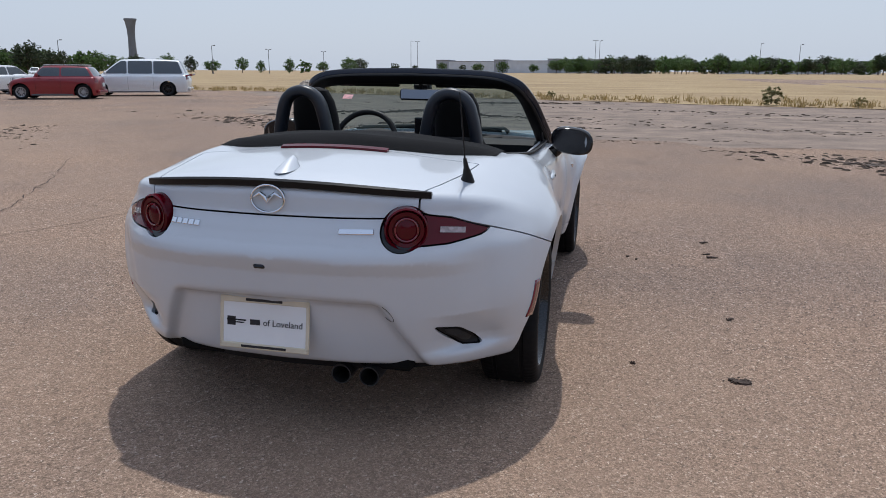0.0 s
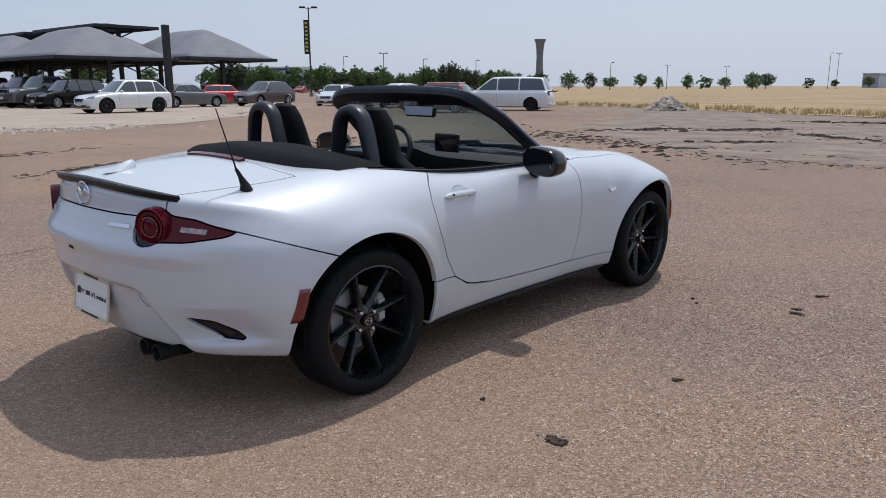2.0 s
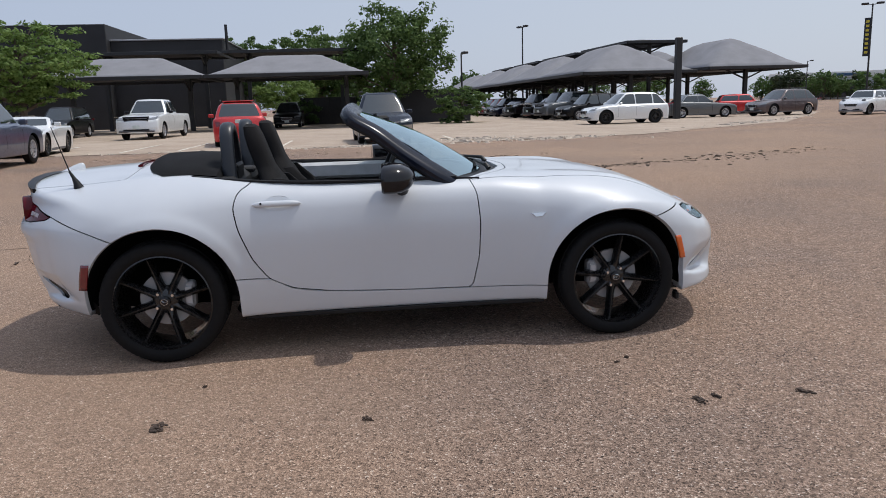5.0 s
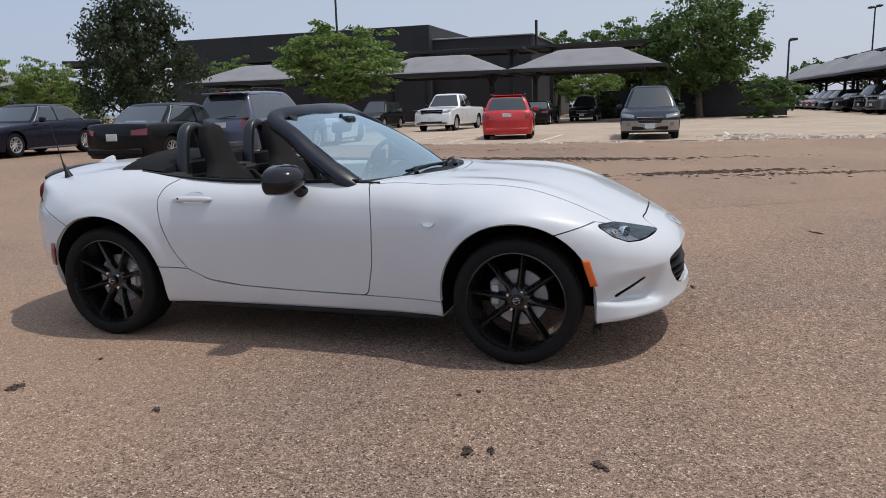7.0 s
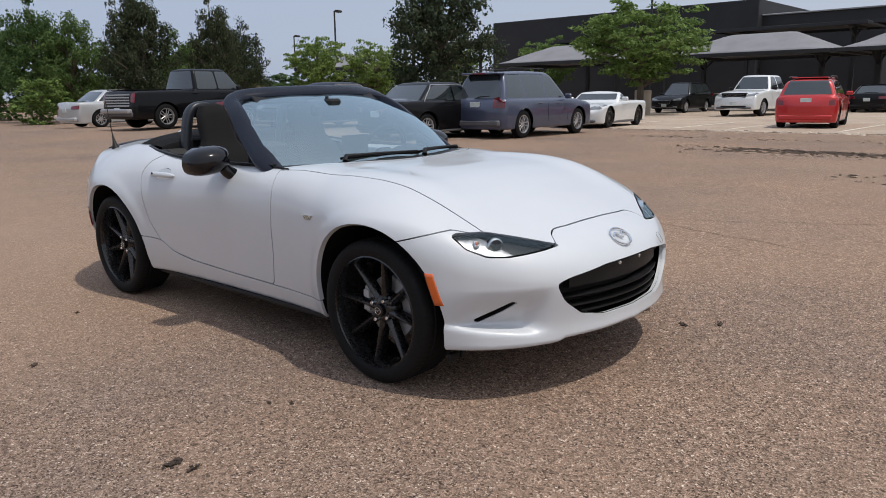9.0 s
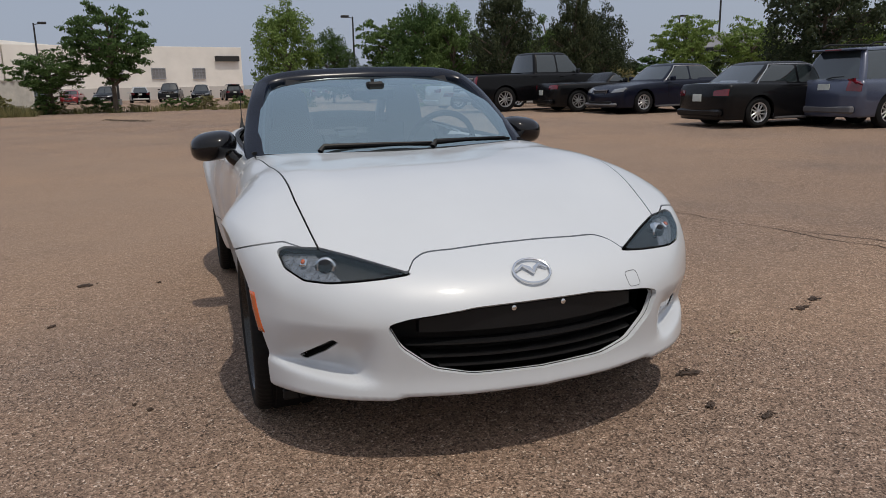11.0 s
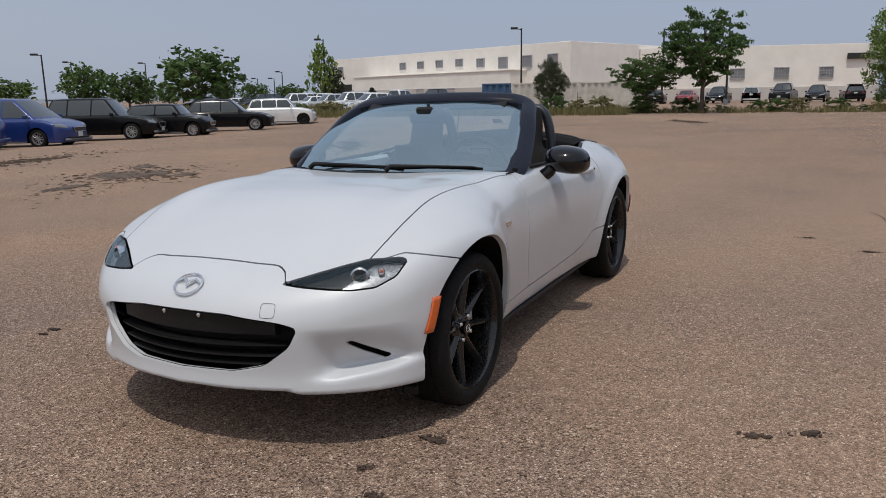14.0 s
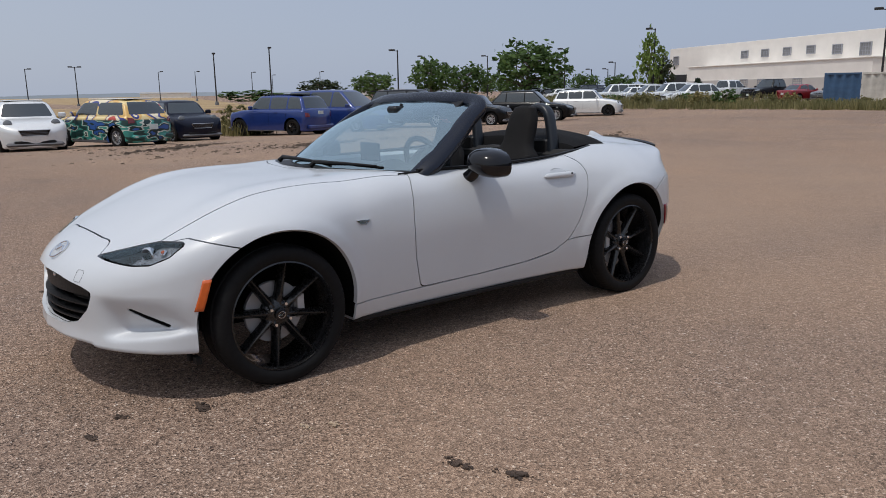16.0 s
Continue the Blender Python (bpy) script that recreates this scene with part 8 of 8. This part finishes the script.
# ---- clods, rubble, stains ----
def lumps(points, seed, tall=(0.35, 0.7), along=None):
    """Irregular stones at (x, y, size)."""
    r = random.Random(seed)
    g = Geo()
    for x, y, s in points:
        sx, sy, sz = s * r.uniform(0.7, 2.3), s * r.uniform(0.3, 0.75), s * r.uniform(*tall)
        rot = Matrix.Rotation(r.uniform(0, 6.28) if along is None else math.atan2(y, x) + math.pi / 2 + r.gauss(0, 0.35), 4, "Z")
        zg = ground_height(x, y) - 0.004
        ring = [[rot @ Vector((sx * q * math.cos(k * math.tau / 5) * r.uniform(0.75, 1.1), sy * q * math.sin(k * math.tau / 5) * r.uniform(0.75, 1.1), z * sz)) + Vector((x, y, zg)) for k in range(5)] for q, z in ((1.0, 0.05), (0.55, 0.95))]
        g.loft(ring)
    return g


rng = random.Random(41)


def scatter(cx, cy, rx, ry, n, s0, s1, ang=0.0):
    out = []
    for _ in range(n):
        u, w = rng.gauss(0, 0.45), rng.gauss(0, 0.45)
        x, y = u * rx, w * ry
        out.append((cx + x * math.cos(ang) - y * math.sin(ang), cy + x * math.sin(ang) + y * math.cos(ang), s0 + (s1 - s0) * rng.random()**3))
    return out


clods = scatter(5.6, 6.6, 3.0, 1.1, 1300, 0.012, 0.085, -0.62) + scatter(9.0, 4.6, 3.6, 1.4, 600, 0.012, 0.08, -0.5) + scatter(3.0, 8.5, 0.8, 0.25, 60, 0.012, 0.06, -0.2)
clods += scatter(-6.5, 12.5, 6.0, 1.2, 700, 0.02, 0.10, -0.55) + scatter(-2.0, 17, 9, 1.6, 500, 0.02, 0.09, -0.5) + scatter(4, 20.5, 10, 0.9, 400, 0.02, 0.11, -0.4) + scatter(5, 13.2, 3, 0.6, 160, 0.02, 0.09, -0.3)
clods += scatter(-9.0, 4.2, 0.5, 3.2, 420, 0.012, 0.06, 0.35) + scatter(-12.3, 1.2, 0.5, 3.6, 420, 0.015, 0.07, 0.25) + scatter(-10.5, 8.0, 1.0, 4.0, 300, 0.015, 0.07, 0.5) + scatter(-16.2, -3.5, 0.7, 5.0, 300, 0.015, 0.06)
clods += scatter(7.9, -4.6, 1.3, 3.2, 420, 0.010, 0.055, 0.25) + scatter(13.4, -6.0, 1.6, 5.5, 500, 0.015, 0.07, 0.3) + scatter(17.5, -3.0, 1.4, 3.5, 160, 0.02, 0.08, 0.2)
clods += scatter(9.0, -12.8, 2.6, 0.30, 900, 0.015, 0.08, -1.02) + scatter(9.4, -12.2, 1.6, 0.22, 500, 0.02, 0.09, -1.0) + scatter(3.0, -29.2, 2.4, 0.5, 420, 0.02, 0.10, -1.1)
clods += scatter(8.6, -5.4, 1.7, 1.5, 520, 0.015, 0.075, -0.9) + scatter(15.5, -4.0, 2.6, 0.5, 600, 0.02, 0.09, -0.9) + scatter(13.4, -6.8, 1.6, 0.5, 400, 0.02, 0.09, -1.1)
clods += scatter(5.6, 6.5, 2.6, 0.55, 900, 0.012, 0.07, -0.62) + scatter(9.0, 4.8, 3.0, 0.5, 500, 0.015, 0.08, -0.5) + scatter(7.9, -4.6, 0.9, 2.6, 380, 0.012, 0.05, 0.25)
clods += scatter(-9.0, 4.2, 0.22, 3.0, 420, 0.012, 0.05, 0.35) + scatter(-12.6, -0.8, 0.30, 2.8, 900, 0.02, 0.085, -0.15) + scatter(-9.1, 2.4, 0.30, 1.9, 700, 0.02, 0.08, 0.40) + scatter(-12.2, -1.6, 0.5, 2.0, 300, 0.02, 0.08)
for k, (x, y, rx, ang) in enumerate(((12.0, 9.0, 6.0, -0.45), (2.0, 14.0, 6.0, -0.35), (10.0, 13.0, 7.0, -0.42), (0.0, 11.0, 4.0, -0.30), (16.0, 5.5, 5.0, -0.5), (-4.0, 17.5, 6.0, -0.4), (14.0, 16.0, 7.0, -0.42), (6.0, 17.5, 7.0, -0.4))):
    clods += scatter(x, y, rx, 0.18, 150, 0.012, 0.07, ang) + scatter(x + 2.5, y - 0.4, rx * 0.4, 0.30, 110, 0.012, 0.06, ang)
# rutted ridges of turned earth before the field
for x, y, rx, ry, n, big, ang in ((-5.3, 18.9, 2.0, 0.40, 420, 0.17, 0.94), (-3.2, 25.6, 3.6, 0.45, 460, 0.20, 0.16), (-7.5, 17.3, 2.0, 0.6, 300, 0.15, 1.12), (-3.9, 11.3, 0.9, 0.22, 220, 0.10, 0.37), (-3.6, 13.8, 1.0, 0.35, 260, 0.13, 0.88), (-2.5, 17.0, 1.5, 0.22, 240, 0.14, -0.61), (-0.5, 9.8, 2.4, 0.5, 700, 0.045, 0.08), (0.2, 13.0, 0.8, 0.2, 150, 0.10, -0.32)):
    clods += scatter(x, y, rx, ry, n, 0.015, big, ang)
clods = [(x, y, s) for x, y, s in clods if math.hypot(x, y) > 4.6]
tagged(part("mud_clods", lumps([(x, y, s * 0.72) for x, y, s in clods], 7, (0.22, 0.6), True), MUD), "dark dried mud clods strewn on the ground", "mud", kind="stuff")
rub = scatter(-21.6, 4.1, 1.5, 1.3, 520, 0.03, 0.15, 0.2) + scatter(-20.8, 6.6, 1.0, 2.6, 260, 0.03, 0.13, 0.35) + scatter(-19.6, -2.0, 0.45, 8.0, 420, 0.02, 0.10) + scatter(-30, 19, 8, 0.7, 260, 0.03, 0.12, 2.3)
tagged(part("rubble_strip", lumps(rub, 8), ROCK), "pale broken rubble along the concrete edge", "rubble", kind="stuff")
pile = []
for k in range(240):
    a, r0 = rng.uniform(0, math.tau), rng.random()**0.7
    pile.append((-15.2 + 1.15 * r0 * math.cos(a), 34.0 + 0.9 * r0 * math.sin(a), rng.uniform(0.08, 0.22), 0.7 * (1 - r0)))
g = Geo()
for x, y, s, z in pile:
    one = lumps([(x, y, s)], int(x * 1000) % 997)
    one.v = [(a, b, c + z) for a, b, c in one.v]
    g.add(one.v, one.f)
tagged(part("rubble_pile", g, ROCK), "heap of pale broken concrete and stones", "rubble", kind="stuff")
OIL = soil_material("dark_ground_stain", (0.035, 0.024, 0.018), (0.09, 0.06, 0.045), 14)
WET_SOIL = soil_material("damp_brown_soil", (0.060, 0.043, 0.033), (0.15, 0.108, 0.082), 5)
PALE_STAIN = soil_material("pale_ground_stain", (0.40, 0.30, 0.21), (0.48, 0.37, 0.27), 12)


def stain(x, y, rx, ry, ang, mat, label, seed):
    """A broken crust on the ground: ragged flecks, thickest in the middle."""
    r = random.Random(seed)
    g = Geo()
    for i in range(34):
        u, w = r.gauss(0, 0.42), r.gauss(0, 0.42)
        px, py = u * rx, w * ry
        cx, cy = x + px * math.cos(ang) - py * math.sin(ang), y + px * math.sin(ang) + py * math.cos(ang)
        size = min(rx, ry) * r.uniform(0.10, 0.42) * max(0.35, 1 - 0.6 * math.hypot(u, w))
        a0, st = r.uniform(0, 6.28), r.uniform(1.0, 2.2)
        pts = []
        for k in range(9):
            a = k * math.tau / 9
            q = size * r.uniform(0.65, 1.25)
            ax, ay = q * st * math.cos(a), q * math.sin(a)
            b = ang + 0.5 * math.sin(a0)
            pts.append((cx + ax * math.cos(b) - ay * math.sin(b), cy + ax * math.sin(b) + ay * math.cos(b)))
        g.prism(pts, 0.004, Matrix.Translation((0, 0, ground_height(cx, cy) + 0.0002 * i)), 0.001)
    tagged(part("stain", g, mat), label, "stain", group="ground stains", kind="stuff")


for i, (x, y, rx, ry, an) in enumerate(((1.613, -1.016, 0.062, 0.040, 0.5), (1.68, -0.19, 0.035, 0.018, 1.0), (1.73, 1.17, 0.05, 0.028, 0.2), (1.735, 1.64, 0.045, 0.025, 0.7), (1.19, -0.91, 0.018, 0.010, 0.2), (1.236, 1.0, 0.014, 0.009, 1.2), (1.18, 1.07, 0.012, 0.010, 0.6), (1.71, 1.257, 0.04, 0.016, 0.3), (-0.82, 1.55, 0.065, 0.035, 0.2), (-0.70, 1.83, 0.04, 0.02, 0.8), (-3.05, 3.02, 0.14, 0.03, 0.5), (-1.86, 1.06, 0.07, 0.03, 0.1), (-2.03, 0.96, 0.07, 0.03, 0.6), (-0.82, 1.97, 0.05, 0.02, 0.4), (-2.386, -2.58, 0.09, 0.03, 0.2), (-1.944, -3.02, 0.10, 0.02, 0.1))):
    stain(x, y, rx, ry, an, OIL, "dark dried spot on the asphalt", 50 + i)
for i, (x, y, rx, ry, an) in enumerate(((-1.31, 1.225, 0.040, 0.018, 0.3), (-1.26, 1.315, 0.05, 0.016, 0.1))):
    stain(x, y, rx, ry, an, PALE_STAIN, "pale dusty spot on the asphalt", 80 + i)
for i, (x, y, rx, ry, an) in enumerate(((4.6, 7.2, 0.7, 0.22, -0.62), (6.3, 6.0, 0.8, 0.25, -0.5), (7.9, -3.6, 0.22, 0.6, 0.3), (7.6, -5.6, 0.25, 0.7, 0.2), (9.0, -12.8, 1.6, 0.14, -1.02), (8.6, -5.4, 0.9, 0.7, -0.9), (9.6, -6.6, 0.7, 0.3, -0.9), (-9.0, 4.2, 0.10, 0.9, 0.35), (-12.6, -0.6, 0.12, 1.5, -0.15), (-9.1, 2.4, 0.12, 1.1, 0.4), (12.0, 9.0, 3.0, 0.14, -0.45), (2.5, 13.8, 2.6, 0.12, -0.35), (10.5, 12.8, 3.4, 0.16, -0.42), (16.5, 5.3, 2.2, 0.14, -0.5), (15.0, 15.6, 3.0, 0.18, -0.42), (6.5, 17.3, 3.0, 0.16, -0.4))):
    stain(x, y, rx, ry, an, WET_SOIL, "damp brown mud crust below broken clods", 90 + i)


def crack(points, width, seed):
    """A fine open crack in the asphalt."""
    r = random.Random(seed)
    line = []
    for (ax, ay), (bx, by) in zip(points, points[1:]):
        n = max(2, int(math.hypot(bx - ax, by - ay) / 0.12))
        for k in range(n):
            t = k / n
            line.append((ax + (bx - ax) * t + r.gauss(0, 0.018), ay + (by - ay) * t + r.gauss(0, 0.018)))
    line.append(points[-1])
    rows = []
    for k, (x, y) in enumerate(line):
        a, b = line[max(0, k - 1)], line[min(len(line) - 1, k + 1)]
        d = Vector((b[0] - a[0], b[1] - a[1])).normalized()
        w = width * r.uniform(0.4, 1.2)
        z = ground_height(x, y) + 0.003
        rows.append([(x - d.y * w, y + d.x * w, z), (x + d.y * w, y - d.x * w, z)])
    tagged(part("crack", Geo().loft(rows, wrap=False, caps=False), OIL), "fine dark crack in the asphalt", "crack", kind="structure")


crack([(-2.5, -4.7), (-2.75, -3.2), (-3.1, -1.1), (-3.4, 0.4)], 0.006, 1)
crack([(-6.5, 5.1), (-5.2, 3.2), (-3.9, 0.9), (-3.3, -0.6)], 0.006, 2)
crack([(-3.4, 0.4), (-2.9, 1.9)], 0.004, 3)
crack([(2.2, 9.4), (5.0, 9.0), (9.0, 8.2)], 0.008, 4)
